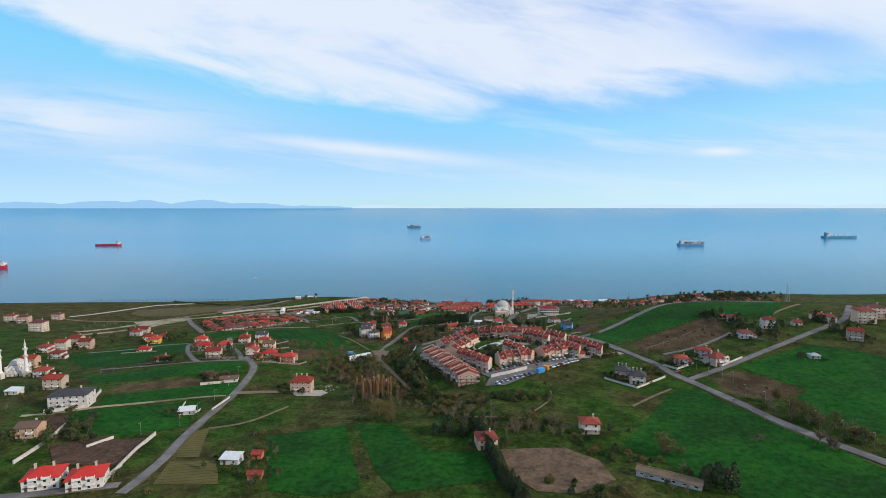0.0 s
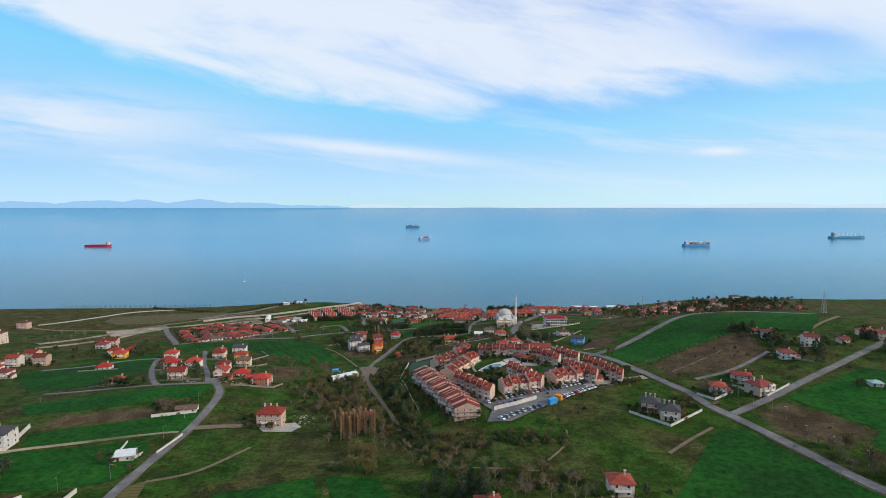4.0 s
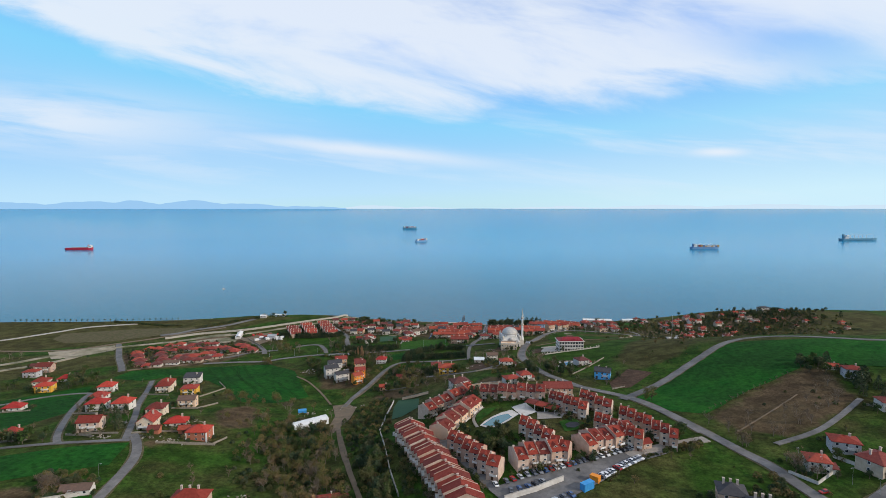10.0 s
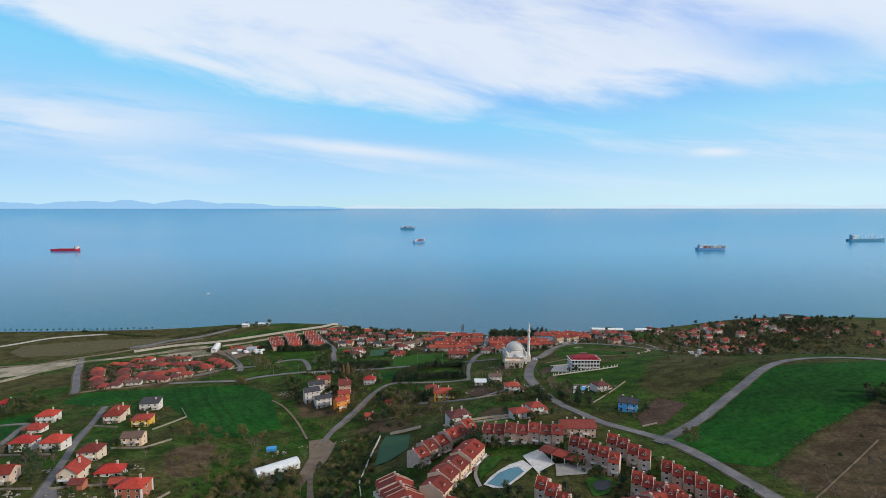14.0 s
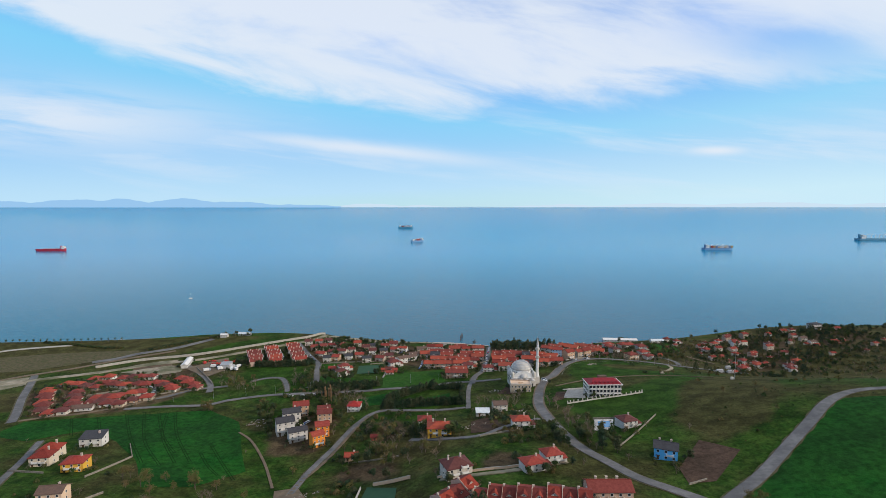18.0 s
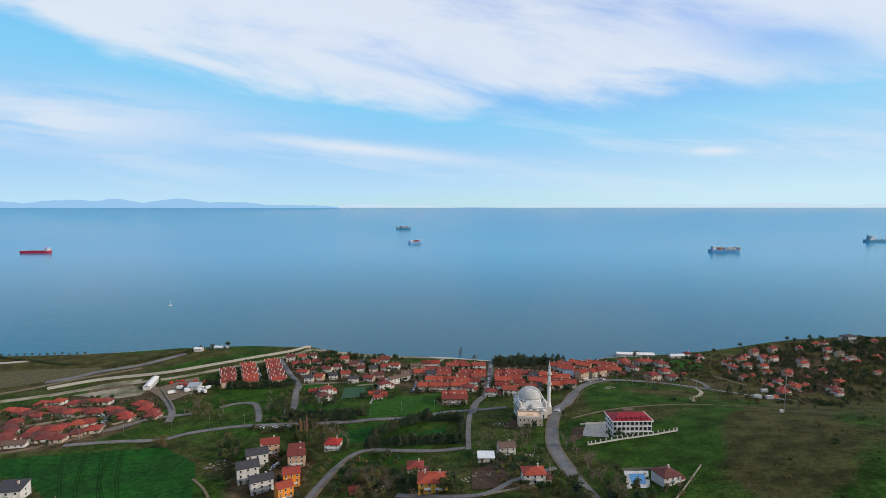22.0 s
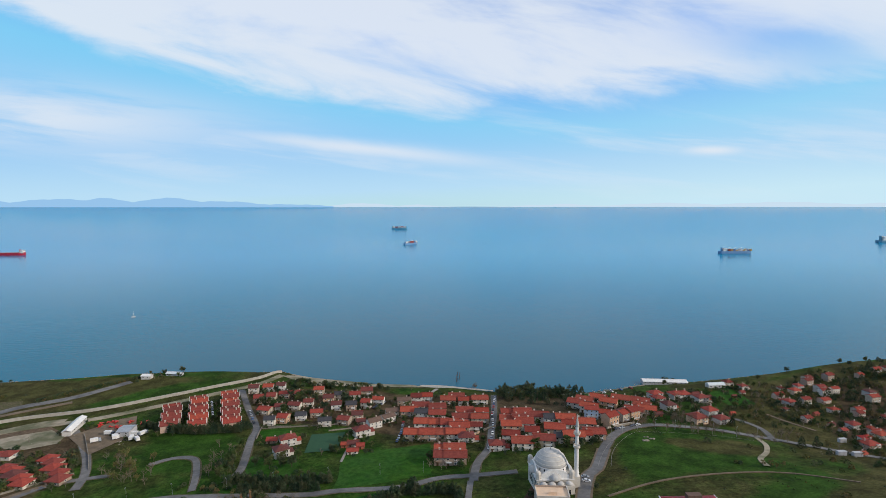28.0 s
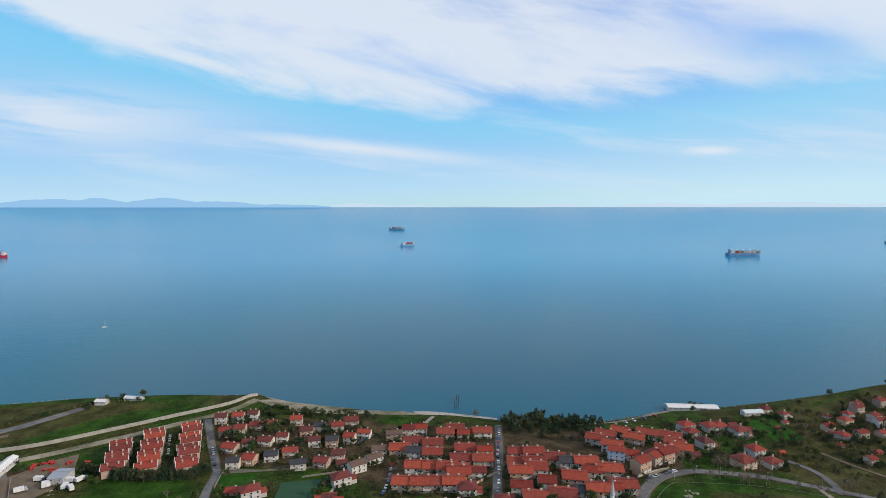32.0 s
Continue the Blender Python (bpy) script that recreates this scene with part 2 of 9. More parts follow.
mat("soil2", (0.120, 0.100, 0.040), (0.080, 0.078, 0.028), 0.12, 0.95, bump=0.5, bscale=0.9, spec=0.05, stripes=(80, 3.0, (0.062, 0.056, 0.022)))
mat("asphalt", (0.122, 0.116, 0.114), (0.168, 0.160, 0.152), 0.35, 0.9, bump=0.1, bscale=6, big=(0.100, 0.097, 0.096), bigscale=0.05, grain=(0.18, 0.80, 1.20))
mat("verge", (0.115, 0.092, 0.058), (0.062, 0.066, 0.026), 0.35, 0.95, bump=0.4, bscale=1.5, spec=0.05, grain=(0.8, 0.7, 1.3))
mat("dirt", (0.170, 0.122, 0.080), (0.108, 0.082, 0.052), 0.2, 0.95, bump=0.4, bscale=2)
mat("concrete", (0.40, 0.37, 0.32), (0.30, 0.27, 0.23), 0.3, 0.9, bump=0.2, bscale=3)
mat("sand", (0.34, 0.29, 0.21), (0.24, 0.20, 0.14), 0.2, 0.95, bump=0.3, bscale=2, big=(0.10, 0.10, 0.05), bigscale=0.04)
mat("paving", (0.28, 0.25, 0.22), (0.21, 0.19, 0.165), 0.5, 0.9, bump=0.1, bscale=4)
WALLS = [(0.44, 0.37, 0.29), (0.54, 0.49, 0.43), (0.66, 0.63, 0.58), (0.42, 0.30, 0.23), (0.48, 0.40, 0.31), (0.36, 0.28, 0.22), (0.62, 0.57, 0.50), (0.50, 0.33, 0.22)]
STAIN = (0.80, 0.78, 0.74)
mat("wall", (1, 1, 1), STAIN, 0.5, 0.9, palette=WALLS, bump=0.05)
mat("wall_white", (0.56, 0.53, 0.49), (0.42, 0.39, 0.35), 0.4, 0.9)
mat("wall_pink", (1, 1, 1), STAIN, 0.5, 0.9, palette=[(0.54, 0.37, 0.28), (0.48, 0.34, 0.27), (0.56, 0.42, 0.34), (0.46, 0.32, 0.25), (0.58, 0.48, 0.40)])
mat("wall_peach", (0.66, 0.47, 0.32), (0.58, 0.42, 0.30), 0.4, 0.9)
mat("wall_yellow", (0.66, 0.36, 0.04), (0.58, 0.33, 0.05), 0.4, 0.9)
mat("wall_orange", (0.72, 0.25, 0.03), (0.62, 0.22, 0.035), 0.4, 0.9)
mat("wall_blue", (0.10, 0.42, 0.80), (0.12, 0.44, 0.76), 0.4, 0.9)
mat("wall_paleblue", (0.42, 0.52, 0.66), (0.38, 0.48, 0.60), 0.4, 0.9)
mat("wall_grey", (0.42, 0.42, 0.43), (0.34, 0.34, 0.35), 0.4, 0.9)
mat("wall_brick", (0.40, 0.14, 0.08), (0.33, 0.12, 0.07), 0.8, 0.9)
REDS = [(0.29, 0.050, 0.034), (0.23, 0.042, 0.031), (0.33, 0.062, 0.036), (0.21, 0.046, 0.035), (0.155, 0.038, 0.031), (0.12, 0.040, 0.035)]
TILE = (0.70, 0.62, 0.58)
mat("roof_red", (1, 1, 1), TILE, 0.9, 0.85, palette=REDS, bump=0.3, bscale=4)
mat("roof_orange", (1, 1, 1), TILE, 0.7, 0.85, palette=[(0.31, 0.056, 0.032), (0.26, 0.048, 0.031), (0.35, 0.068, 0.036), (0.20, 0.042, 0.030), (0.28, 0.060, 0.036)], bump=0.3, bscale=4)
mat("roof_maroon", (1, 1, 1), TILE, 0.8, 0.85, palette=[(0.190, 0.028, 0.018), (0.23, 0.034, 0.020), (0.150, 0.028, 0.020), (0.27, 0.040, 0.022)], bump=0.3, bscale=4)
mat("roof_brown", (0.14, 0.085, 0.062), (0.10, 0.065, 0.05), 0.8, 0.85, bump=0.3, bscale=4)
mat("roof_dark", (0.050, 0.048, 0.052), (0.036, 0.034, 0.038), 0.6, 0.75, bump=0.2, bscale=4)
mat("roof_crimson", (0.25, 0.012, 0.022), (0.19, 0.011, 0.018), 0.6, 0.6, bump=0.2, bscale=4)
mat("glass", (0.020, 0.026, 0.034), (0.035, 0.04, 0.05), 0.9, 0.15, spec=0.6)
mat("white_paint", (0.70, 0.68, 0.65), (0.58, 0.56, 0.53), 0.7, 0.6)
mat("chimney", (0.50, 0.40, 0.33), (0.40, 0.32, 0.27), 1.5, 0.9)
mat("dark_wood", (0.10, 0.055, 0.03), (0.07, 0.04, 0.022), 1.2, 0.7)
mat("steel", (0.45, 0.46, 0.47), (0.36, 0.37, 0.38), 1.0, 0.45, metal=0.7)
mat("lead", (0.46, 0.44, 0.41), (0.36, 0.345, 0.32), 0.5, 0.75)
mat("stone_white", (0.58, 0.53, 0.46), (0.48, 0.44, 0.38), 0.6, 0.85)
mat("bark", (0.11, 0.085, 0.06), (0.075, 0.06, 0.045), 2.0, 0.95)
mat("bark_pale", (0.20, 0.16, 0.12), (0.15, 0.12, 0.09), 2.0, 0.95)
mat("leaf_dark", (1, 1, 1), (0.7, 0.75, 0.66), 0.9, 0.9, spec=0.1, drift=0.14, palette=[(0.028, 0.056, 0.028), (0.043, 0.074, 0.034), (0.034, 0.056, 0.037), (0.062, 0.081, 0.040), (0.078, 0.084, 0.046)])
mat("leaf_green", (1, 1, 1), (0.7, 0.75, 0.66), 0.9, 0.9, spec=0.1, drift=0.12, palette=[(0.034, 0.082, 0.020), (0.056, 0.088, 0.026), (0.038, 0.070, 0.024), (0.082, 0.100, 0.034), (0.096, 0.094, 0.042)])
mat("leaf_olive", (1, 1, 1), (0.75, 0.75, 0.66), 0.9, 0.95, spec=0.1, drift=0.12, palette=[(0.121, 0.127, 0.037), (0.171, 0.133, 0.053), (0.099, 0.109, 0.037), (0.152, 0.112, 0.053)])
mat("twig", (1, 1, 1), (0.75, 0.72, 0.68), 0.9, 0.95, spec=0.1, drift=0.12, palette=[(0.131, 0.105, 0.080), (0.156, 0.115, 0.083), (0.119, 0.100, 0.077), (0.188, 0.135, 0.083)])
mat("twig_tan", (0.36, 0.22, 0.115), (0.28, 0.17, 0.09), 0.9, 0.95, spec=0.1)
mat("car_paint", (1, 1, 1), (0.95, 0.95, 0.95), 0.5, 0.25, spec=0.5, palette=[(0.62, 0.63, 0.65), (0.60, 0.60, 0.60), (0.25, 0.26, 0.28), (0.02, 0.022, 0.026), (0.66, 0.66, 0.66), (0.09, 0.10, 0.12), (0.30, 0.02, 0.02), (0.36, 0.38, 0.40), (0.05, 0.10, 0.22)])
mat("tyre", (0.018, 0.018, 0.018), (0.026, 0.026, 0.026), 2.0, 0.9)
mat("pool_water", (0.02, 0.13, 0.16), (0.03, 0.15, 0.18), 0.3, 0.08, spec=0.5)
mat("pool_blue", (0.02, 0.22, 0.46), (0.03, 0.25, 0.48), 0.3, 0.1, spec=0.5)
mat("court_green", (0.016, 0.060, 0.026), (0.022, 0.070, 0.030), 0.3, 0.9)
mat("hull_red", (0.42, 0.018, 0.045), (0.34, 0.018, 0.04), 0.1, 0.6)
mat("hull_blue", (0.12, 0.24, 0.40), (0.14, 0.26, 0.42), 0.1, 0.6)
mat("hull_teal", (0.10, 0.25, 0.34), (0.12, 0.27, 0.36), 0.1, 0.6)
mat("rust", (0.30, 0.10, 0.06), (0.24, 0.09, 0.06), 0.1, 0.8)
mat("cargo", (1, 1, 1), (0.8, 0.8, 0.8), 0.1, 0.7, palette=[(0.50, 0.48, 0.45), (0.30, 0.06, 0.05), (0.10, 0.16, 0.30), (0.45, 0.28, 0.10), (0.55, 0.55, 0.56)])
mat("machine_red", (0.48, 0.035, 0.025), (0.40, 0.03, 0.02), 0.6, 0.6)
mat("tarp_blue", (0.03, 0.22, 0.50), (0.05, 0.27, 0.55), 0.5, 0.6)
mat("orange_paint", (0.70, 0.24, 0.02), (0.6, 0.2, 0.02), 0.5, 0.5)
mat("green_metal", (0.28, 0.40, 0.36), (0.24, 0.35, 0.32), 0.5, 0.6)
mat("polycarbonate", (0.60, 0.62, 0.62), (0.50, 0.52, 0.52), 0.5, 0.35)
mat("furrow", (0.006, 0.026, 0.004), (0.010, 0.032, 0.006), 0.5, 0.95, spec=0.05)
mat("rubble", (0.26, 0.225, 0.18), (0.17, 0.15, 0.12), 0.9, 0.95, bump=0.4, bscale=2.5)
mat("roof_bright", (0.46, 0.026, 0.018), (0.38, 0.026, 0.018), 0.9, 0.7, bump=0.3, bscale=4)
mat("roof_scarlet", (1, 1, 1), TILE, 0.8, 0.8, palette=[(0.40, 0.034, 0.024), (0.34, 0.030, 0.024), (0.30, 0.044, 0.030), (0.42, 0.050, 0.030)], bump=0.3, bscale=4)
mat("wall_cream", (0.60, 0.50, 0.38), (0.50, 0.42, 0.32), 0.4, 0.9)
mat("wall_bright", (0.62, 0.59, 0.54), (0.52, 0.49, 0.45), 0.4, 0.85)

# ---- ground ----
def mesh_from(name, verts, faces, materials, smooth=False, slots=None):
    me = bpy.data.meshes.new(name)
    me.from_pydata([tuple(v) for v in verts], [], [tuple(f) for f in faces])
    for m in materials:
        me.materials.append(MATS[m] if isinstance(m, str) else m)
    if slots is not None:
        me.polygons.foreach_set("material_index", slots)
    if smooth:
        me.polygons.foreach_set("use_smooth", [True] * len(me.polygons))
    me.update()
    return me


# heights of the land above the sea, row by row from inland to the shore
GX = np.array([-800, -550, -380, -260, -170, -100, -40, 30, 110, 200, 310, 480, 800.0])
LAND = {}
LAND[60] = [71, 61, 54, 53, 54, 55, 56, 57, 58, 59, 61, 63, 71]
LAND[200] = [58, 54, 52, 52, 53, 54, 55, 57, 59, 62, 65, 68, 73]
LAND[290] = [50, 49, 48, 50, 48, 48, 51, 57, 59, 64, 67, 71, 74]
LAND[360] = [44, 44, 42, 46, 44, 41, 44, 56, 58, 63, 69, 73, 70]
LAND[430] = [37, 38, 34, 39, 42, 34, 41, 56, 58, 63, 72, 75, 66]
LAND[500] = [31, 31, 26, 31, 33, 26, 32, 50, 51, 63, 74, 76, 62]
LAND[570] = [25, 24, 19, 21, 21, 17, 24, 41, 45, 62, 72, 68, 56]
LAND[650] = [18, 16, 12, 13, 13, 15, 22, 29, 37, 47, 51, 46, 48]
LAND[740] = [7, 5, 5, 8, 9, 14, 17, 20, 27, 27, 23, 28, 22]
LAND[840] = [2, 2, 2, 4, 6, 8, 8, 9, 14, 14, 10, 18, 8]
LAND[940] = [2, 2, 2, 6, 5, 2, 1, -1, -2, 2, 6, 13, 2]
LAND[1040] = [2, 3, 3, 4, 1, -3, -6, -9, -11, -9, 4, 5, 2]
GY = np.array(sorted(LAND), float)
GZ = np.array([LAND[int(y)] for y in GY], float)


def spline(k):
    n, h = len(k), np.diff(k)
    a, b = np.zeros((n, n)), np.zeros((n, n))
    a[0, 0] = a[-1, -1] = 1
    for i in range(1, n - 1):
        a[i, i - 1], a[i, i], a[i, i + 1] = h[i - 1], 2 * (h[i - 1] + h[i]), h[i]
        b[i, i - 1], b[i, i + 1] = 6 / h[i - 1], 6 / h[i]
        b[i, i] = -6 / h[i] - 6 / h[i - 1]
    return np.linalg.solve(a, b)


SX, SY = spline(GX), spline(GY)


def weights(k, s, t):
    t = np.clip(np.asarray(t, float), k[0], k[-1])
    i = np.clip(np.searchsorted(k, t) - 1, 0, len(k) - 2)
    h = k[i + 1] - k[i]
    a = (k[i + 1] - t) / h
    b = 1 - a
    e = np.eye(len(k))
    return a[..., None] * e[i] + b[..., None] * e[i + 1] + ((a ** 3 - a)[..., None] * s[i] + (b ** 3 - b)[..., None] * s[i + 1]) * (h * h / 6)[..., None]


SHORE_X = np.array([-3000, -900, -690, -550, -420, -312, -238, -159, -122, -79, -30, 14, 57, 111, 149, 200, 258, 297, 360, 436, 541, 617, 701, 900, 3000.0])
SHORE_Y = np.array([700, 905, 919, 926, 940, 959, 963, 975, 954, 944, 941, 934, 922, 915, 918, 938, 947, 955, 972, 995, 1022, 1028, 1030, 1045, 1100.0])


def heights(x, y):
    """The land's height; the beach falls to the water at the shore line."""
    x, y = np.asarray(x, float), np.asarray(y, float)
    z = np.sum((weights(GY, SY, y) @ GZ) * weights(GX, SX, x), axis=-1)
    s = np.interp(x, SHORE_X, SHORE_Y)
    wide = np.interp(x, [-220, -150, 250, 400], [14, 30, 30, 22])
    k = np.clip((s + 4 - y) / wide, 0, 1)
    k = k * k * (3 - 2 * k)
    z = np.maximum(z, 1.2) * k - 0.6 * (1 - k)
    return np.where(y > s + 4, -0.6 - np.minimum((y - s - 4) * 0.08, 6), z)


def ground(x, y):
    return float(heights(np.array([x]), np.array([y]))[0])


def grid_axis(parts):
    out = []
    for a, b, step in parts:
        out += list(np.arange(a, b, step))
    return np.array(out + [parts[-1][1]])


gx = grid_axis([(-3000, -900, 150), (-900, -480, 20), (-480, 480, 5), (480, 900, 20), (900, 3000, 150)])
gy = grid_axis([(-900, 0, 60), (0, 180, 20), (180, 1000, 5), (1000, 1200, 12.5), (1200, 1800, 100)])
mx, my = np.meshgrid(gx, gy)
mz = heights(mx, my)
nx = len(gx)
cells = [(j * nx + i, j * nx + i + 1, (j + 1) * nx + i + 1, (j + 1) * nx + i) for j in range(len(gy) - 1) for i in range(nx - 1)]
land = new("ground", mesh_from("ground", np.stack([mx, my, mz], -1).reshape(-1, 3), cells, ["grass"], True))
tagged(land, "rolling green grassland with patches of brown scrub", "ground", kind="structure")

# the sea, level out to the ships and lifting to the sky line far off
SEA_Y = grid_axis([(700, 1200, 100), (1200, 2700, 300), (2700, 4950, 50)])


def sea_level(y):
    s = np.clip((np.asarray(y, float) - 2700) / 2250, 0, 1)
    return 142.0 * s ** 1.7


sx = np.linspace(-5200, 5200, 27)
qx, qy = np.meshgrid(sx, SEA_Y)
cells = [(j * 27 + i, j * 27 + i + 1, (j + 1) * 27 + i + 1, (j + 1) * 27 + i) for j in range(len(SEA_Y) - 1) for i in range(26)]
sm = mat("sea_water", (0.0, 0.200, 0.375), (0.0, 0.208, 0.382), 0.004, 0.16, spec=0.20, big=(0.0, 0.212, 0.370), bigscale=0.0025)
st = sm.node_tree
sb = st.nodes["Principled BSDF"]
sb.inputs["IOR"].default_value = 1.33
spos = st.nodes.new("ShaderNodeNewGeometry").outputs["Position"]
smap = st.nodes.new("ShaderNodeMapping")
smap.inputs["Scale"].default_value = (0.10, 0.22, 0.1)
st.links.new(spos, smap.inputs["Vector"])
sn = st.nodes.new("ShaderNodeTexNoise")
sn.inputs["Scale"].default_value, sn.inputs["Detail"].default_value = 1.0, 5.0
st.links.new(smap.outputs[0], sn.inputs["Vector"])
sbump = st.nodes.new("ShaderNodeBump")
sbump.inputs["Strength"].default_value, sbump.inputs["Distance"].default_value = 0.35, 0.6
st.links.new(sn.outputs["Fac"], sbump.inputs["Height"])
st.links.new(sbump.outputs[0], sb.inputs["Normal"])
# greener shallows at the beach; the paler base farther out paints in haze, sheen
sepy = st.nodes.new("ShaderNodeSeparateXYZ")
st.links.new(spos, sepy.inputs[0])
sea_fade = st.nodes.new("ShaderNodeMapRange")
sea_fade.interpolation_type = "SMOOTHSTEP"
sea_fade.inputs["From Min"].default_value, sea_fade.inputs["From Max"].default_value = 2300, 930
st.links.new(sepy.outputs["Y"], sea_fade.inputs["Value"])
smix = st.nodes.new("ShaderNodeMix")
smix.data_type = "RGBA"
st.links.new(sea_fade.outputs[0], smix.inputs["Factor"])
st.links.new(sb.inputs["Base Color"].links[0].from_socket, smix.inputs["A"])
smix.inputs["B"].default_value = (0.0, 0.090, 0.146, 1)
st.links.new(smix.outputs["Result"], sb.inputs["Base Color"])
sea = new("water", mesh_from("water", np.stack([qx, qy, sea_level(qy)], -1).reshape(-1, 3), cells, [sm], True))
tagged(sea, "calm blue sea reaching to a hazy sky line", "sea", kind="structure")


def drape(name, ring, material, lift, step, label, category):
    """A patch of ground cover: the outline filled, cut into small triangles and laid on the land."""
    bm = bmesh.new()
    bm.faces.new([bm.verts.new((x, y, 0)) for x, y in ring])
    bmesh.ops.triangulate(bm, faces=bm.faces[:])
    for _ in range(9):
        far = [e for e in bm.edges if e.calc_length() > step]
        if not far:
            break
        bmesh.ops.subdivide_edges(bm, edges=far, cuts=1)
        bmesh.ops.triangulate(bm, faces=bm.faces[:])
    co = np.array([v.co[:2] for v in bm.verts])
    for v, z in zip(bm.verts, heights(co[:, 0], co[:, 1])):
        v.co.z = z + lift
    bmesh.ops.recalc_face_normals(bm, faces=bm.faces[:])
    me = bpy.data.meshes.new(name)
    bm.to_mesh(me)
    bm.free()
    me.materials.append(MATS[material])
    me.polygons.foreach_set("use_smooth", [True] * len(me.polygons))
    return tagged(new(name, me), label, category, kind="structure")


FIELD_LABEL = {"green": ("dark green field of young wheat", "field"), "bright": ("bright green grass meadow", "meadow"), "brown": ("brown fallow field with dry grass", "field"),
               "soil": ("ploughed reddish brown soil", "field"), "soil_pale": ("pale tilled soil of a young orchard", "field"), "soil2": ("straw-coloured garden rows on bare soil", "field"), "concrete": ("pale concrete yard", "yard"),
               "asphalt": ("grey asphalt yard", "yard"), "paving": ("pale paved yard", "yard"), "sand": ("pale sandy strip of bare ground", "ground"), "dirt": ("bare dusty earth", "ground"), "verge": ("dry straw-coloured grass on the coastal strip", "ground"),
               "wall_white": ("white stone deck round the pool", "deck"), "pool_water": ("turquoise swimming pool water", "pool"), "pool_blue": ("bright blue garden pool water", "pool"), "court_green": ("dark green sports court", "court"), "roof_dark": ("dark round garden pond", "pond")}
RINGS, TRACKS = [], []


def field(name, material, ring, lift=0.16, step=7.0):
    n = len(ring)
    RINGS.append((material, ring))
    if material == "brown":   # dry ground: a tone of the one sheet of land, see cover()
        return None
    if lift == 0.16:   # a little wander in the long edges
        rr = random.Random(len(name) * 7 + n)
        out = []
        for i in range(n):
            a, b = ring[i], ring[(i + 1) % n]
            out.append(a)
            d = math.hypot(b[0] - a[0], b[1] - a[1])
            for k in range(1, max(1, int(d / 14))):
                f = k / max(1, int(d / 14))
                out.append((a[0] + (b[0] - a[0]) * f + rr.uniform(-0.9, 0.9), a[1] + (b[1] - a[1]) * f + rr.uniform(-0.9, 0.9)))
        ring = out
    label, cat = FIELD_LABEL[material]
    return drape("field" if cat in ("field", "meadow") else cat, ring, material, lift, step, label, cat)


def curve_points(pts, step=4.0):
    """Points every few metres along a smooth line through pts."""
    p = np.array(pts, float)
    out = []
    for i in range(len(p) - 1):
        a, b, c, d = p[max(i - 1, 0)], p[i], p[i + 1], p[min(i + 2, len(p) - 1)]
        n = max(1, int(np.linalg.norm(c - b) / step))
        for k in range(n):
            t = k / n
            out.append(0.5 * (2 * b + (c - a) * t + (2 * a - 5 * b + 4 * c - d) * t * t + (3 * b - a - 3 * c + d) * t ** 3))
    out.append(p[-1])
    return np.array(out)


ROAD_LABEL = {"asphalt": "worn grey asphalt road between fields", "dirt": "pale dusty dirt track", "paving": "pale paved path", "concrete": "pale concrete strip", "sand": "pale sandy strip beside the sea wall"}


def road(name, width, material, pts, lift=0.42):
    c = curve_points(pts)
    TRACKS.append((width, c))
    d = np.gradient(c, axis=0)
    d /= np.linalg.norm(d, axis=1)[:, None]
    nrm = np.stack([-d[:, 1], d[:, 0]], 1)
    rows = []
    for f in (-0.5, -0.25, 0, 0.25, 0.5):
        q = c + nrm * width * f
        rows.append(np.column_stack([q, np.maximum(heights(q[:, 0], q[:, 1]), heights(c[:, 0], c[:, 1]) - 0.6) + lift]))
    low = [rows[0] - [0, 0, 1.2]], [rows[-1] - [0, 0, 1.2]]
    rows = low[0] + rows + low[1]
    n = len(c)
    faces = [(r * n + i, r * n + i + 1, (r + 1) * n + i + 1, (r + 1) * n + i) for r in range(len(rows) - 1) for i in range(n - 1)]
    faces = [f[::-1] for f in faces]
    if material == "asphalt" and width >= 3.5:   # trodden, dusty edges
        rim = []
        for i, f in enumerate((-0.5, -0.25, 0.25, 0.5)):
            q = c + nrm * (width * f + (1 if f > 0 else -1) * (0.8 if abs(f) == 0.5 else 0) * (1 + 0.5 * np.sin(c[:, :1] * 0.31 + i * 2 + c[:, 1:] * 0.23)))
            rim.append(np.column_stack([q, heights(q[:, 0], q[:, 1]) + 0.2]))
        m_ = len(c)
        tagged(new("verge", mesh_from("verge", np.concatenate(rim), [(r * m_ + i, (r + 1) * m_ + i, (r + 1) * m_ + i + 1, r * m_ + i + 1) for r in range(3) for i in range(m_ - 1)], ["verge"])), "dusty worn edge beside the asphalt", "verge", kind="structure")
    ob = new("road", mesh_from("road", np.concatenate(rows), faces, [material]))
    return tagged(ob, ROAD_LABEL[material], "road", kind="structure")


# ---- fields and roads ----
field("wheat_a", "green", [(-103.8, 278.4), (-63.1, 292.9), (-39.8, 214.2), (-57.3, 209.2), (-79.7, 215.3)])
field("wheat_b", "green", [(-57.9, 293.1), (-32.7, 288.2), (-16.2, 255.7), (-8.8, 248.5), (18.4, 247.4), (19.4, 220), (-24.3, 211.8), (-36.5, 232.1)])
field("orchard", "soil_pale", [(23.1, 248.3), (54.9, 248.6), (68, 235.9), (70.5, 218.5), (51, 208), (35.1, 210.5), (26.1, 224.5)])
field("wheat_c", "green", [(140.2, 324.5), (153.2, 324.6), (166.2, 280.9), (187.7, 221.8), (186.6, 200.9), (118.2, 200.4), (108.6, 217.5), (82.4, 248.5)])
field("fallow_a", "brown", [(164.6, 343), (194.8, 358), (215.7, 314.2), (193.6, 296.3), (170, 311.2)])
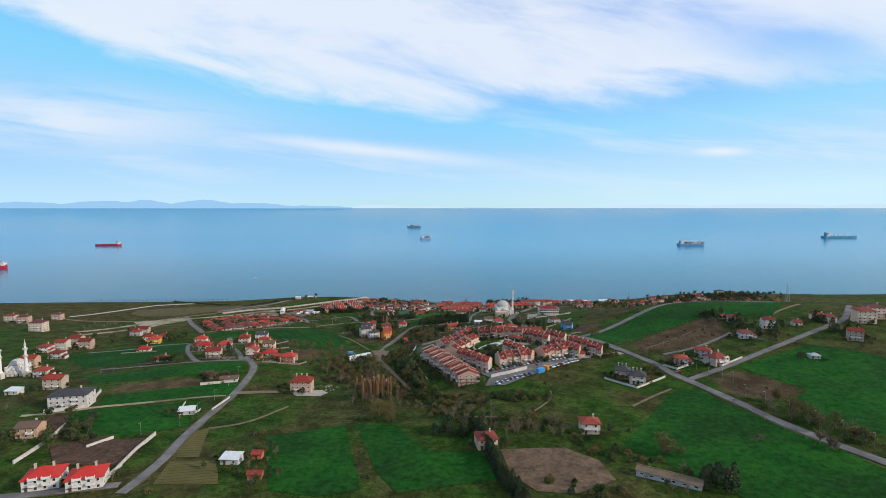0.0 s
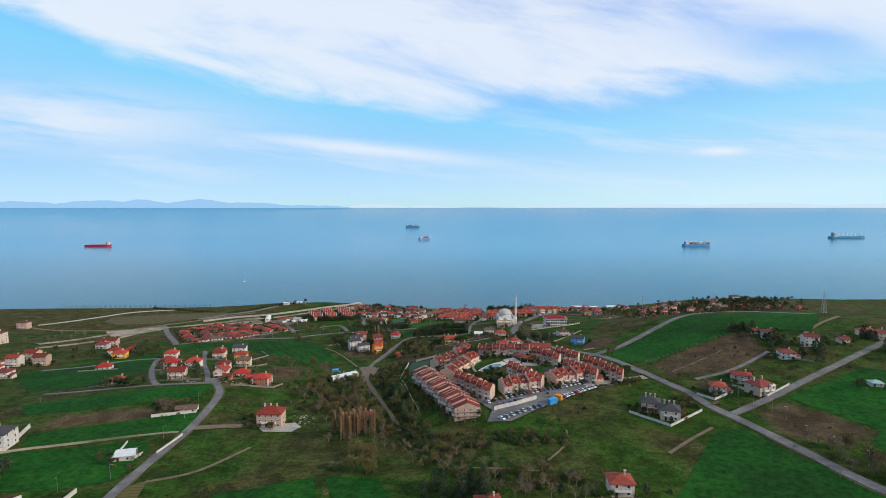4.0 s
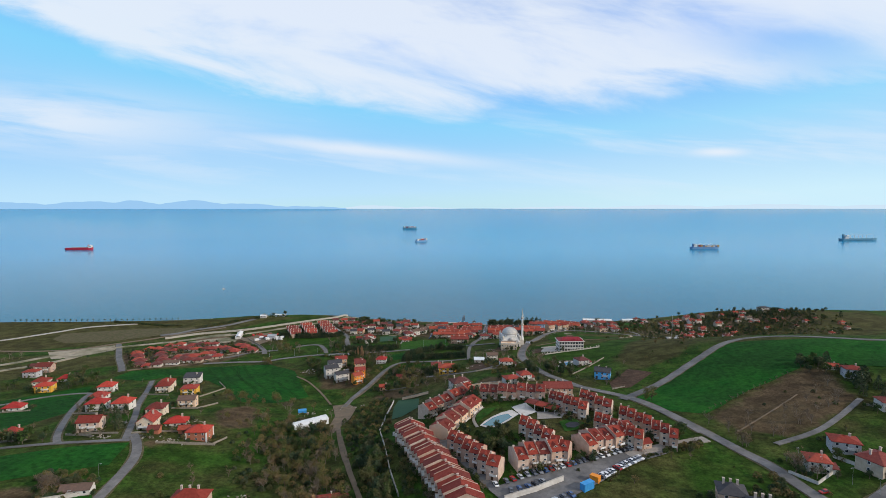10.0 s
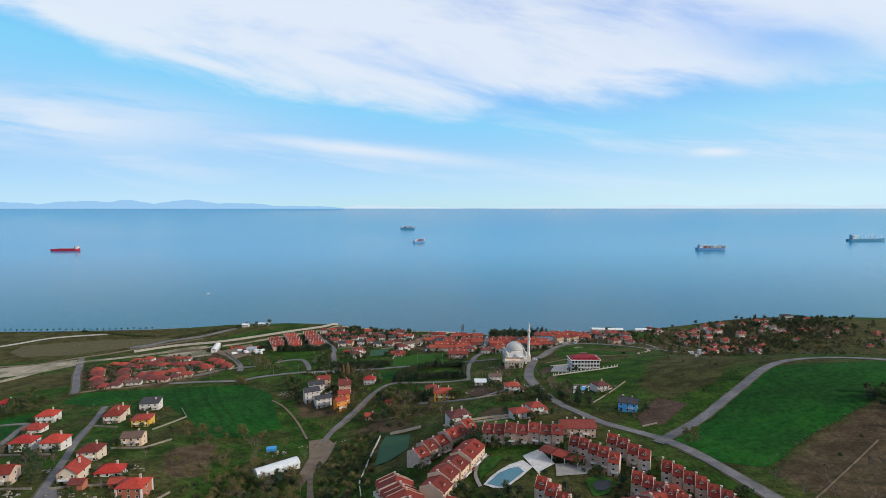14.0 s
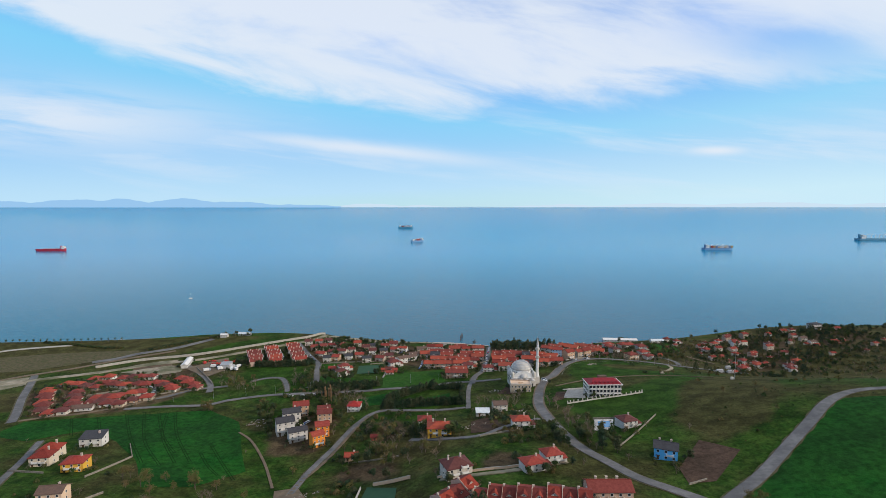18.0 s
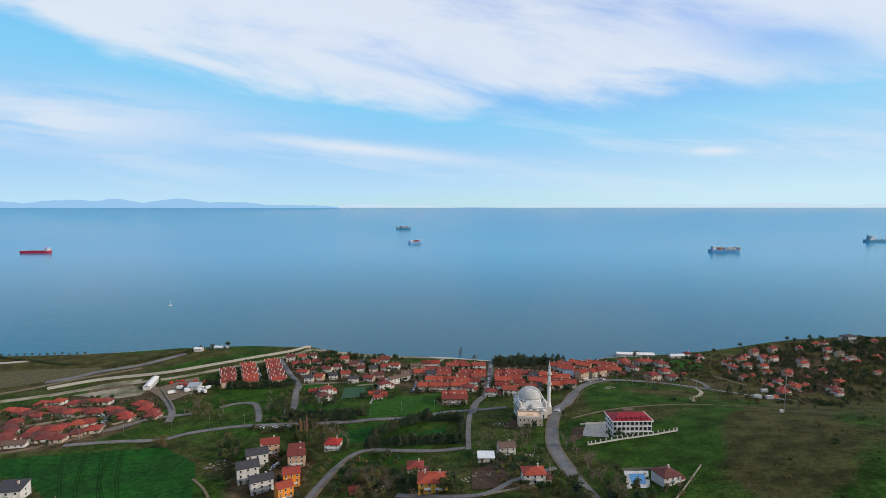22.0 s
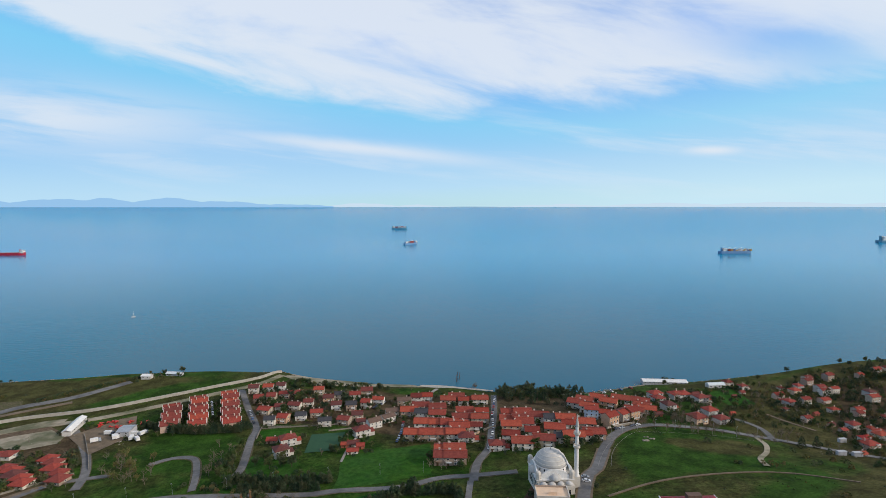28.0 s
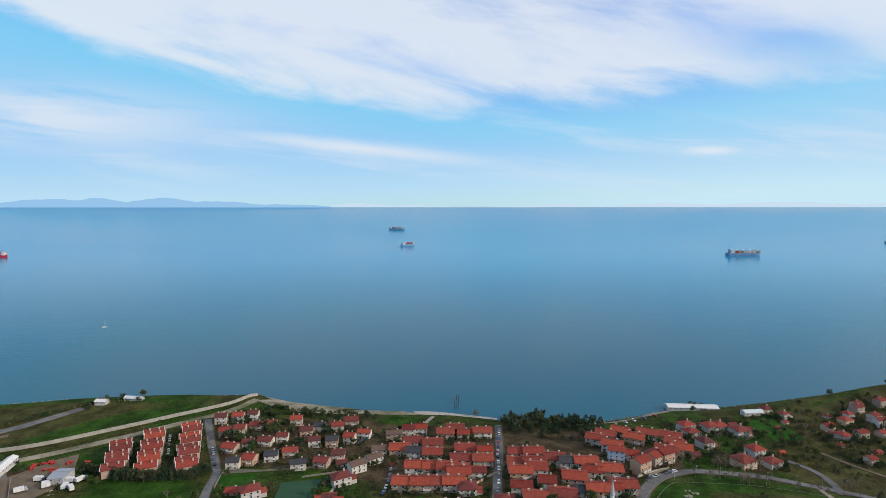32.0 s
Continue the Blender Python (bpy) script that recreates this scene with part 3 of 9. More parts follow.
field("wheat_d", "green", [(199.6, 363.5), (275, 403.7), (294.1, 388.8), (310.6, 359.1), (221.8, 241), (212.7, 252.8), (194.4, 277.6), (193.1, 294.6), (216.3, 314.2)])
field("wheat_hill", "green", [(119.5, 478.4), (228.8, 568.8), (264.6, 563.2), (318.3, 557.7), (316.9, 539), (252.2, 506.9), (196.3, 477.1), (149, 443.9), (132.5, 451.6)])
field("fallow_b", "brown", [(148.3, 442.7), (197.5, 476.8), (243.5, 502), (252.3, 491.6), (239.6, 451.8), (194.7, 411.5), (151.2, 416.1)])
field("wheat_e", "green", [(-314.6, 629.3), (-313.5, 657.1), (-183.6, 683.3), (-150.2, 657.1), (-114.1, 577.5), (-134, 552.9), (-158.7, 546.5), (-184.8, 584.9), (-218, 617.5), (-252.5, 639.4), (-280.3, 618.1)])
field("lawn_a", "bright", [(-53.6, 760.1), (1.2, 778.5), (3.5, 727.7), (-51.1, 712.7)])
field("strip_a", "green", [(-392.4, 507.4), (-314.8, 601.1), (-266.8, 522.1), (-281.8, 449.3), (-322.1, 441.5)])
field("strip_b", "green", [(-290.2, 397.2), (-236.2, 422.1), (-178, 437.9), (-171.9, 409.9), (-217.5, 387.9), (-264.9, 370.7)])
field("strip_c", "green", [(-237.8, 340.3), (-157.3, 379.3), (-154, 359.1), (-226.7, 322.9)])
field("strip_d", "green", [(-214.9, 274.1), (-235.9, 311.4), (-168.9, 337.4), (-161.2, 326.9), (-155.9, 290.4), (-177.7, 280.1)])
field("strip_e", "brown", [(-244.1, 355.5), (-214.3, 382), (-191.8, 389), (-187.3, 371), (-238.1, 346.5)])
field("strip_f", "soil", [(-202.7, 250.5), (-207.8, 264.8), (-189.4, 276), (-174.7, 262.9), (-187.8, 253.8)])
field("plough", "soil2", [(-133.7, 221), (-138.9, 244.3), (-117.4, 246.2), (-104.1, 220.7)])
field("plough_b", "soil2", [(-150.5, 280), (-141.2, 292.1), (-127, 249.6), (-138.4, 249.6)])
field("plot_blue", "soil", [(118.5, 522), (141, 549.7), (153.2, 532.2), (128.3, 506.3), (115.9, 505.8)])
field("strip_g", "green", [(-67.9, 690.3), (-25.8, 707.8), (-24.4, 694.9), (-37.7, 671.3), (-63.6, 673)])
field("lawn_b", "bright", [(-117.4, 715.1), (-117.3, 765.3), (-80.4, 752.5), (-79.6, 715.9)])
road("lane_left", 4.8, "asphalt", [(-143, 212.4), (-142.4, 226.9), (-143.9, 250.2), (-148.3, 275.8), (-152.2, 317.8), (-154.3, 354), (-158.5, 390), (-163.8, 417.5), (-172.5, 435.2), (-184.4, 451.3)])
road("village_lane", 3.8, "asphalt", [(-183, 441), (-195, 466), (-209.6, 494.4), (-230.1, 531.9), (-254.9, 585.6), (-270, 618)])
road("side_lane", 3.8, "asphalt", [(-219, 437), (-229, 449), (-249.2, 480.9), (-272.3, 521.3), (-290.9, 559.2), (-298, 574.5), (-317.9, 570.4), (-334, 557), (-345, 540), (-376, 522)])
road("west_lane", 3.6, "asphalt", [(-180, 441.5), (-201, 438), (-220, 437), (-239, 436), (-262, 434), (-300, 430)])
road("farm_lane", 5, "asphalt", [(-204.6, 206.4), (-180.1, 212), (-165.7, 215.9), (-148.2, 220.5)])
road("dirt_track", 2.6, "sand", [(-260.4, 301), (-243.1, 306.8), (-228, 318.4), (-204.6, 330.1), (-180.8, 342.7), (-158.2, 352.1)])
road("hill_road", 5.6, "asphalt", [(197.5, 213.4), (191.9, 227.7), (181.9, 246.8), (171.9, 271.3), (165.4, 300.4), (158.1, 333.7), (152.1, 357.6), (149, 381.3), (143.8, 395.9), (134.4, 426.8)])
road("east_road", 4.6, "asphalt", [(158.1, 344.3), (192.2, 365), (231.7, 391.3), (275.5, 418.7), (325.1, 449.9), (352.1, 470.6), (395.1, 524)])
road("east_lane", 3.0, "asphalt", [(163.5, 402.2), (195.1, 415.8), (238.1, 446.7)])
road("crest_track", 2.6, "dirt", [(351.6, 532.4), (315.3, 505.5), (276.4, 472.1)])
road("lower_road", 4.6, "asphalt", [(-255, 685.2), (-225.3, 692), (-194, 695.8), (-180.2, 706.8), (-161.3, 714.2), (-143.4, 717), (-110.6, 714.5), (-67.4, 710), (-47.3, 712.1), (-14, 713.1), (7.6, 722.7), (27, 724), (52.8, 724.7)])
road("diagonal_road", 3.8, "asphalt", [(-78.2, 547.1), (-75.3, 575.2), (-67.6, 604), (-58, 638.3), (-44.9, 657.7), (-21.3, 653.5), (2.3, 647.9), (19.5, 648.7)])
road("ravine_track", 2.0, "dirt", [(-37.8, 661.1), (-51.7, 649.9), (-67.9, 589.5), (-78.2, 551.9), (-73, 500.2), (-56.9, 437.7), (-41.5, 394), (-32.4, 363.7)])
road("cross_lane", 3.4, "asphalt", [(21.5, 644.9), (23.1, 691), (25.6, 717.2)])
road("harbour_lane", 5, "asphalt", [(27.2, 717), (30.9, 741.3), (40.1, 765.7), (44.4, 798.9), (49.4, 835.7), (55.2, 898.3)])
road("school_lane", 5, "asphalt", [(-118.4, 729.8), (-114.7, 744.7), (-126, 792.4), (-130.9, 816), (-154.6, 861.8), (-175.4, 903)])
road("loop_lane", 4, "asphalt", [(-180.2, 760.5), (-169.5, 768.9), (-154.1, 766.8), (-141.9, 744.6), (-134.4, 723)])
road("yard_road", 5, "asphalt", [(-273.8, 823.4), (-235.5, 780.5), (-214.8, 750.6), (-206.4, 729)])
road("estate_lane", 3.5, "dirt", [(-319.5, 659.1), (-303.5, 668.3), (-283.5, 675.0), (-259.0, 692.0), (-243.3, 715.1), (-226.7, 735.5), (-217.4, 742.9)])
road("estate_west_road", 6, "asphalt", [(-322, 655), (-335.2, 675.6), (-367.1, 720.7), (-394.8, 764.1), (-412.0, 790.2)])
road("estate_street", 4, "asphalt", [(-265.6, 697.5), (-238.7, 715.8), (-224.2, 736.2), (-196.7, 747.3)])
road("coast_road", 9, "asphalt", [(-385.3, 836.8), (-366.6, 849.4), (-351.7, 869.9), (-323, 887.9), (-303.9, 909.6), (-291.5, 926.1)])
road("meadow_path", 1.4, "dirt", [(92.7, 686.2), (127, 699), (171.1, 705.1), (197.2, 702), (218, 687)])
road("field_path", 1.6, "dirt", [(-90.6, 555.4), (-107, 589.2), (-127.2, 621.6), (-142.1, 637.2)])
road("lane_north", 3.4, "asphalt", [(65.5, 605.4), (43.2, 592.3), (22.6, 579), (-17.3, 596.9)])
road("far_track", 5, "dirt", [(-590.3, 771.3), (-555.7, 756.9), (-507.5, 751.8), (-449.6, 762.9), (-421.1, 789), (-389.3, 815), (-354.4, 850), (-314.5, 878.5)])
road("ridge_road", 5.9, "asphalt", [(113.8, 478.5), (130, 492.8), (148.2, 506.5), (174.4, 528.2), (196.3, 545.8), (218, 564.5), (236.5, 576.3), (254.5, 581.2), (277, 578), (301, 563.4), (320, 552.5), (343.8, 544.8)])
road("main_road", 6.2, "asphalt", [(136, 418), (131, 440), (124.9, 465.9), (118.4, 483.4), (107, 499), (95, 513), (87.3, 529.6), (79.2, 547.4), (75.2, 565.5), (71.7, 601.2), (70.9, 629.4), (73, 652), (80.5, 686.3), (90, 712), (96.4, 719.2), (109.1, 747.4)])
road("shore_road", 6, "asphalt", [(109.1, 747.4), (121.9, 770.2), (136.4, 785.2), (156.8, 793.8), (178.4, 792.3), (198.1, 789.1), (218.3, 779.4), (233.9, 771.6), (250.4, 760.4), (266.7, 747.4), (276.9, 741.4)])
road("verge", 8.5, "dirt", [(71.7, 601.2), (70.9, 629.4), (73, 652), (80.5, 686.3), (90, 712), (96.4, 719.2), (109.1, 747.4)], 0.33)
road("verge", 6.5, "dirt", [(121.9, 770.2), (136.4, 785.2), (156.8, 793.8), (178.4, 792.3), (198.1, 789.1)], 0.33)

# ---- builders ----
class Shape:
    """Collects boxes, slabs, prisms and turned shapes into one mesh."""

    def __init__(self):
        self.v, self.f, self.s = [], [], []

    def add(self, verts, faces, slot=0):
        k = len(self.v)
        self.v += [tuple(p) for p in verts]
        self.f += [tuple(i + k for i in f) for f in faces]
        self.s += [slot] * len(faces)
        return self

    def box(self, x0, y0, z0, x1, y1, z1, slot=0):
        v = [(x0, y0, z0), (x1, y0, z0), (x1, y1, z0), (x0, y1, z0), (x0, y0, z1), (x1, y0, z1), (x1, y1, z1), (x0, y1, z1)]
        return self.add(v, [(3, 2, 1, 0), (4, 5, 6, 7), (0, 1, 5, 4), (1, 2, 6, 5), (2, 3, 7, 6), (3, 0, 4, 7)], slot)

    def prism(self, outline, a, b, axis="x", slot=0):
        """An outline (two coordinates a point) drawn out along an axis from a to b."""
        n = len(outline)
        def at(p, q):
            return (q, p[0], p[1]) if axis == "x" else ((p[0], q, p[1]) if axis == "y" else (p[0], p[1], q))
        v = [at(p, a) for p in outline] + [at(p, b) for p in outline]
        f = [tuple(range(n))[::-1], tuple(range(n, 2 * n))] + [(i, (i + 1) % n, n + (i + 1) % n, n + i) for i in range(n)]
        if axis == "y":
            f = [q[::-1] for q in f]
        return self.add(v, f, slot)

    def turned(self, profile, n=12, cx=0.0, cy=0.0, slot=0, a0=0.0, a1=360.0):
        """A profile of (radius, height) turned round a standing axis."""
        full = abs(a1 - a0) >= 359.9
        m = n if full else n + 1
        v = []
        for r, z in profile:
            for i in range(m):
                a = radians(a0 + (a1 - a0) * i / n)
                v.append((cx + r * math.cos(a), cy + r * math.sin(a), z))
        f = []
        for j in range(len(profile) - 1):
            for i in range(n):
                i2 = (i + 1) % m
                f.append((j * m + i, j * m + i2, (j + 1) * m + i2, (j + 1) * m + i))
        if full:
            f.append(tuple(range((len(profile) - 1) * m, len(profile) * m)))
            f.append(tuple(range(m))[::-1])
        return self.add(v, f, slot)

    def mesh(self, name, mats, smooth=False):
        return mesh_from(name, self.v, self.f, mats, smooth, self.s)


def part(name, shape, mats, parent, label="", at=None, smooth=False):
    me = shape if isinstance(shape, bpy.types.Mesh) else shape.mesh(name, mats if isinstance(mats, list) else [mats], smooth)
    ob = new(name, me)
    ob.parent = parent
    if at is not None:
        ob.matrix_basis = at
    return tagged(ob, label)


WINDOWS = {}


def window_mesh(w, h, frame="white_paint"):
    key = (w, h, frame)
    if key not in WINDOWS:
        v, e, q = [], 0.12, 0.11
        for k, y in ((0.0, 0.06), (0.0, -0.09), (q, -0.09), (q, -0.02)):
            v += [(-w / 2 + k, y, k), (w / 2 - k, y, k), (w / 2 - k, y, h - k), (-w / 2 + k, y, h - k)]
        f = [(4 * r + i, 4 * r + (i + 1) % 4, 4 * r + 4 + (i + 1) % 4, 4 * r + 4 + i) for r in range(3) for i in range(4)] + [(12, 13, 14, 15)]
        f = [tuple(p) for p in f]
        WINDOWS[key] = mesh_from("window", v, f, [frame, "glass"], False, [0] * 12 + [1])
    return WINDOWS[key]


def facade(root, width, depth, storeys, sides, pitch=2.9, gap=3.1, size=(1.3, 1.4), frame="white_paint", base=0.9, skip=0):
    """Windows in storeys along the named sides: f, b, l, r."""
    for side in sides:
        run = width if side in "fb" else depth
        n = max(1, int((run - 0.8) / (gap if side in "fb" else gap * 1.7)))
        for s in range(storeys):
            for i in range(n):
                if side == "f" and s == 0 and i == skip:
                    continue
                u = (i + 0.5) / n * run - run / 2
                z = s * pitch + base
                at = {"f": pose(u, -depth / 2, z), "b": pose(u, depth / 2, z, 0, 0, 180), "l": pose(-width / 2, u, z, 0, 0, -90), "r": pose(width / 2, u, z, 0, 0, 90)}[side]
                part("window", window_mesh(*size, frame), None, root, at=at)


def gable_roof(root, w, d, eave, rise, mats, over=0.55, thick=0.28, ridge="x"):
    """Two sloping slabs and a ridge cap."""
    if ridge == "y":
        w, d = d, w
    half = d / 2
    slope = rise / half
    for sgn, nm in ((-1, "roof"), (1, "roof")):
        s = Shape()
        o = [(sgn * (half + over), eave - over * slope), (0, eave + rise), (0, eave + rise + thick), (sgn * (half + over), eave - over * slope + thick)]
        if sgn > 0:
            o = o[::-1]
        s.prism(o, -w / 2 - over, w / 2 + over)
        if sgn > 0:
            s.box(-w / 2 - over, -0.22, eave + rise + thick - 0.12, w / 2 + over, 0.22, eave + rise + thick + 0.12)
        ob = part(nm, s, mats, root)
        if ridge == "y":
            ob.matrix_basis = pose(0, 0, 0, 0, 0, 90)


def hip_roof(root, w, d, eave, rise, mats, over=0.6, name="roof"):
    a, b = w / 2 + over, d / 2 + over
    r = max(0.2, a - b) if a > b else 0.2
    q = 0.2 if a >= b else b - a
    s = Shape()
    v = [(-a, -b, eave - 0.3), (a, -b, eave - 0.3), (a, b, eave - 0.3), (-a, b, eave - 0.3),
         (-a, -b, eave - 0.05), (a, -b, eave - 0.05), (a, b, eave - 0.05), (-a, b, eave - 0.05),
         (-r, -q, eave + rise), (r, -q, eave + rise), (r, q, eave + rise), (-r, q, eave + rise)]
    f = [(3, 2, 1, 0), (0, 1, 5, 4), (1, 2, 6, 5), (2, 3, 7, 6), (3, 0, 4, 7), (4, 5, 9, 8), (5, 6, 10, 9), (6, 7, 11, 10), (7, 4, 8, 11), (8, 9, 10, 11)]
    s.add(v, f)
    part(name, s, mats, root)
    if w > d:
        part("ridge", Shape().box(-r, -0.25, eave + rise - 0.05, r, 0.25, eave + rise + 0.2), mats, root)


def gabled_body(w, d, eave, rise, ridge="x", foot=3.0):
    s = Shape()
    if ridge == "x":
        s.prism([(-d / 2, -foot), (d / 2, -foot), (d / 2, eave), (0, eave + rise), (-d / 2, eave)], -w / 2, w / 2)
    else:
        s.prism([(-w / 2, -foot), (w / 2, -foot), (w / 2, eave), (0, eave + rise), (-w / 2, eave)], -d / 2, d / 2, "y")
    return s


def chimney(root, x, y, z0, z1, size=0.8):
    s = Shape().box(x - size / 2, y - size / 2, z0, x + size / 2, y + size / 2, z1)
    s.box(x - size / 2 - 0.12, y - size / 2 - 0.12, z1, x + size / 2 + 0.12, y + size / 2 + 0.12, z1 + 0.18)
    part("chimney", s, "chimney", root)


def balcony(root, x, y, z, w, depth=1.3, mat_name="white_paint"):
    s = Shape().box(x - w / 2, y - depth, z - 0.18, x + w / 2, y + 0.05, z)
    s.box(x - w / 2, y - depth, z, x + w / 2, y - depth + 0.1, z + 0.95)
    s.box(x - w / 2, y - depth, z, x - w / 2 + 0.1, y, z + 0.95).box(x + w / 2 - 0.1, y - depth, z, x + w / 2, y, z + 0.95)
    part("balcony", s, mat_name, root)


def door(root, x, y, w=1.1, h=2.1):
    s = Shape().box(x - w / 2, y - 0.1, 0, x + w / 2, y + 0.05, h)
    s.box(x - w / 2 - 0.5, y - 0.9, h + 0.15, x + w / 2 + 0.5, y + 0.05, h + 0.3)
    part("door", s, "dark_wood", root)


def make_house(w, d, n, wall, roof, style="hip", rise=2.2, label="", category="house", porch=True, sides="flr", balconies=1, chimneys=1, size=(1.3, 1.4), wing=0.0, frame="white_paint", name="house", fascia=False, corners=False):
    root = tagged(new(name), label, category)
    root.empty_display_size = 0.5
    eave = n * 2.9
    if style in ("x", "y"):
        part("wall", gabled_body(w, d, eave, rise, style), wall, root)
        gable_roof(root, w, d, eave, rise, roof, ridge=style)
    elif style == "hip":
        part("wall", Shape().box(-w / 2, -d / 2, -3, w / 2, d / 2, eave), wall, root)
        hip_roof(root, w, d, eave, rise, roof)
    elif style == "flat":
        part("wall", Shape().box(-w / 2, -d / 2, -3, w / 2, d / 2, eave), wall, root)
        s = Shape().box(-w / 2, -d / 2, eave, w / 2, d / 2, eave + 0.2)
        for q in ((-w / 2, -d / 2, w / 2, -d / 2 + 0.3), (-w / 2, d / 2 - 0.3, w / 2, d / 2), (-w / 2, -d / 2 + 0.3, -w / 2 + 0.3, d / 2 - 0.3), (w / 2 - 0.3, -d / 2 + 0.3, w / 2, d / 2 - 0.3)):
            s.box(q[0], q[1], eave + 0.2, q[2], q[3], eave + 0.9)
        part("roof", s, roof, root)
    elif style == "mono":
        part("wall", Shape().prism([(-d / 2, -3), (d / 2, -3), (d / 2, eave + rise), (-d / 2, eave)], -w / 2, w / 2), wall, root)
        part("roof", Shape().prism([(-d / 2 - 0.5, eave - 0.1), (d / 2 + 0.4, eave + rise + 0.05), (d / 2 + 0.4, eave + rise + 0.3), (-d / 2 - 0.5, eave + 0.15)], -w / 2 - 0.4, w / 2 + 0.4), roof, root)
    facade(root, w, d, n, sides, size=size, frame=frame)
    if porch:
        door(root, -w / 2 + (w / max(1, int((w - 0.8) / 3.1))) / 2, -d / 2)
    for k in range(balconies):
        if n > 1:
            balcony(root, w * 0.18 * (1 - 2 * (k % 2)), -d / 2, 2.9 * (1 + k // 2), min(3.4, w * 0.4))
    for k in range(chimneys):
        cx = w * (0.22, -0.28, -0.03)[k % 3]
        chimney(root, cx, d * 0.12, eave, eave + rise + 0.9)
    if corners:
        for cx, cy in ((-1, -1), (1, -1), (1, 1), (-1, 1)):
            part("corner_post", Shape().box(cx * w / 2 - 0.4, cy * d / 2 - 0.4, -1, cx * w / 2 + 0.4, cy * d / 2 + 0.4, eave - 0.35), "white_paint", root, "white corner post")
    if fascia:
        part("fascia", Shape().box(-w / 2 - 0.6, -d / 2 - 0.75, eave - 0.45, w / 2 + 0.6, -d / 2 - 0.55, eave + 0.15), "white_paint", root)
        for sx_ in (-1, 1):
            part("verge", Shape().prism([(-d / 2 - 0.7, eave - 0.2), (0, eave + rise + 0.25), (d / 2 + 0.7, eave - 0.2), (d / 2 + 0.7, eave + 0.15), (0, eave + rise + 0.6), (-d / 2 - 0.7, eave + 0.15)],
                 sx_ * (w / 2 + 0.6) - 0.12, sx_ * (w / 2 + 0.6) + 0.12), "white_paint", root)
    if wing:
        ww, wd = w * wing, d * 0.55
        x0 = w / 2
        s = Shape().box(x0, -d * 0.45, -3, x0 + ww, -d * 0.45 + wd, 2.9)
        part("annex", s, wall, root)
        part("annex_roof", Shape().prism([(-d * 0.45 - 0.4, 2.85), (-d * 0.45 + wd + 0.3, 3.7), (-d * 0.45 + wd + 0.3, 3.95), (-d * 0.45 - 0.4, 3.1)], x0 + 0.01, x0 + ww + 0.4), roof, root)
    return root


def make_town(w, d, n, wall, roof, dormer=True, label="", rise=3.0, rear=False, name="townhouse"):
    """One unit of a terrace: the ridge runs along the row, party walls stand above the tiles, a dormer looks out of the front."""
    root = tagged(new(name), label, "terraced house")
    root.empty_display_size = 0.5
    eave = n * 2.65
    part("wall", gabled_body(w - 0.3, d, eave, rise), wall, root)
    half = d / 2
    for sgn in (-1, 1):
        o = [(sgn * (half + 0.5), eave - 0.5 * rise / half), (0, eave + rise), (0, eave + rise + 0.25), (sgn * (half + 0.5), eave - 0.5 * rise / half + 0.25)]
        part("roof", Shape().prism(o if sgn < 0 else o[::-1], -w / 2 + 0.15, w / 2 - 0.15), roof, root)
    top = 0.55
    part("party_wall", Shape().prism([(-half - 0.1, -3), (half + 0.1, -3), (half + 0.1, eave + top), (0, eave + rise + top + 0.1), (-half - 0.1, eave + top)], -w / 2, -w / 2 + 0.15), wall, root)
    facade(root, w - 0.3, d, n, "f" + ("b" if rear else ""), pitch=2.8, gap=2.6, size=(1.3, 1.35), skip=0)
    door(root, -(w - 0.3) / 2 + (w - 0.3) / max(1, int((w - 1.1) / 2.5)) / 2, -d / 2)
    if dormer:
        dw, y0 = min(2.6, w * 0.5), -half * 0.72
        zb = eave + rise * (1 - 0.72)
        s = Shape().prism([(-dw / 2, zb), (dw / 2, zb), (dw / 2, zb + 0.7), (0, zb + 1.9), (-dw / 2, zb + 0.7)], y0, -half * 0.25, "y")
        dm = part("dormer", s, wall, root)
        q = [(-dw / 2 - 0.25, zb + 0.42), (0, zb + 1.92), (dw / 2 + 0.25, zb + 0.42), (dw / 2 + 0.25, zb + 0.62), (0, zb + 2.12), (-dw / 2 - 0.25, zb + 0.62)]
        part("dormer_roof", Shape().prism(q, y0 - 0.25, -half * 0.2, "y"), roof, dm)
        part("window", window_mesh(0.9, 0.8), None, dm, at=pose(0, y0, zb + 0.35))
    if n > 2:
        balcony(root, w * 0.12, -d / 2, 2.8, w * 0.55)
    s = Shape().box(-w / 2 + 0.1, 0.4, eave + rise - 1.2, -w / 2 + 0.8, 1.2, eave + rise + 0.9).box(-w / 2, 0.3, eave + rise + 0.9, -w / 2 + 0.9, 1.3, eave + rise + 1.05)
    part("chimney", s, "chimney", root)
    return root


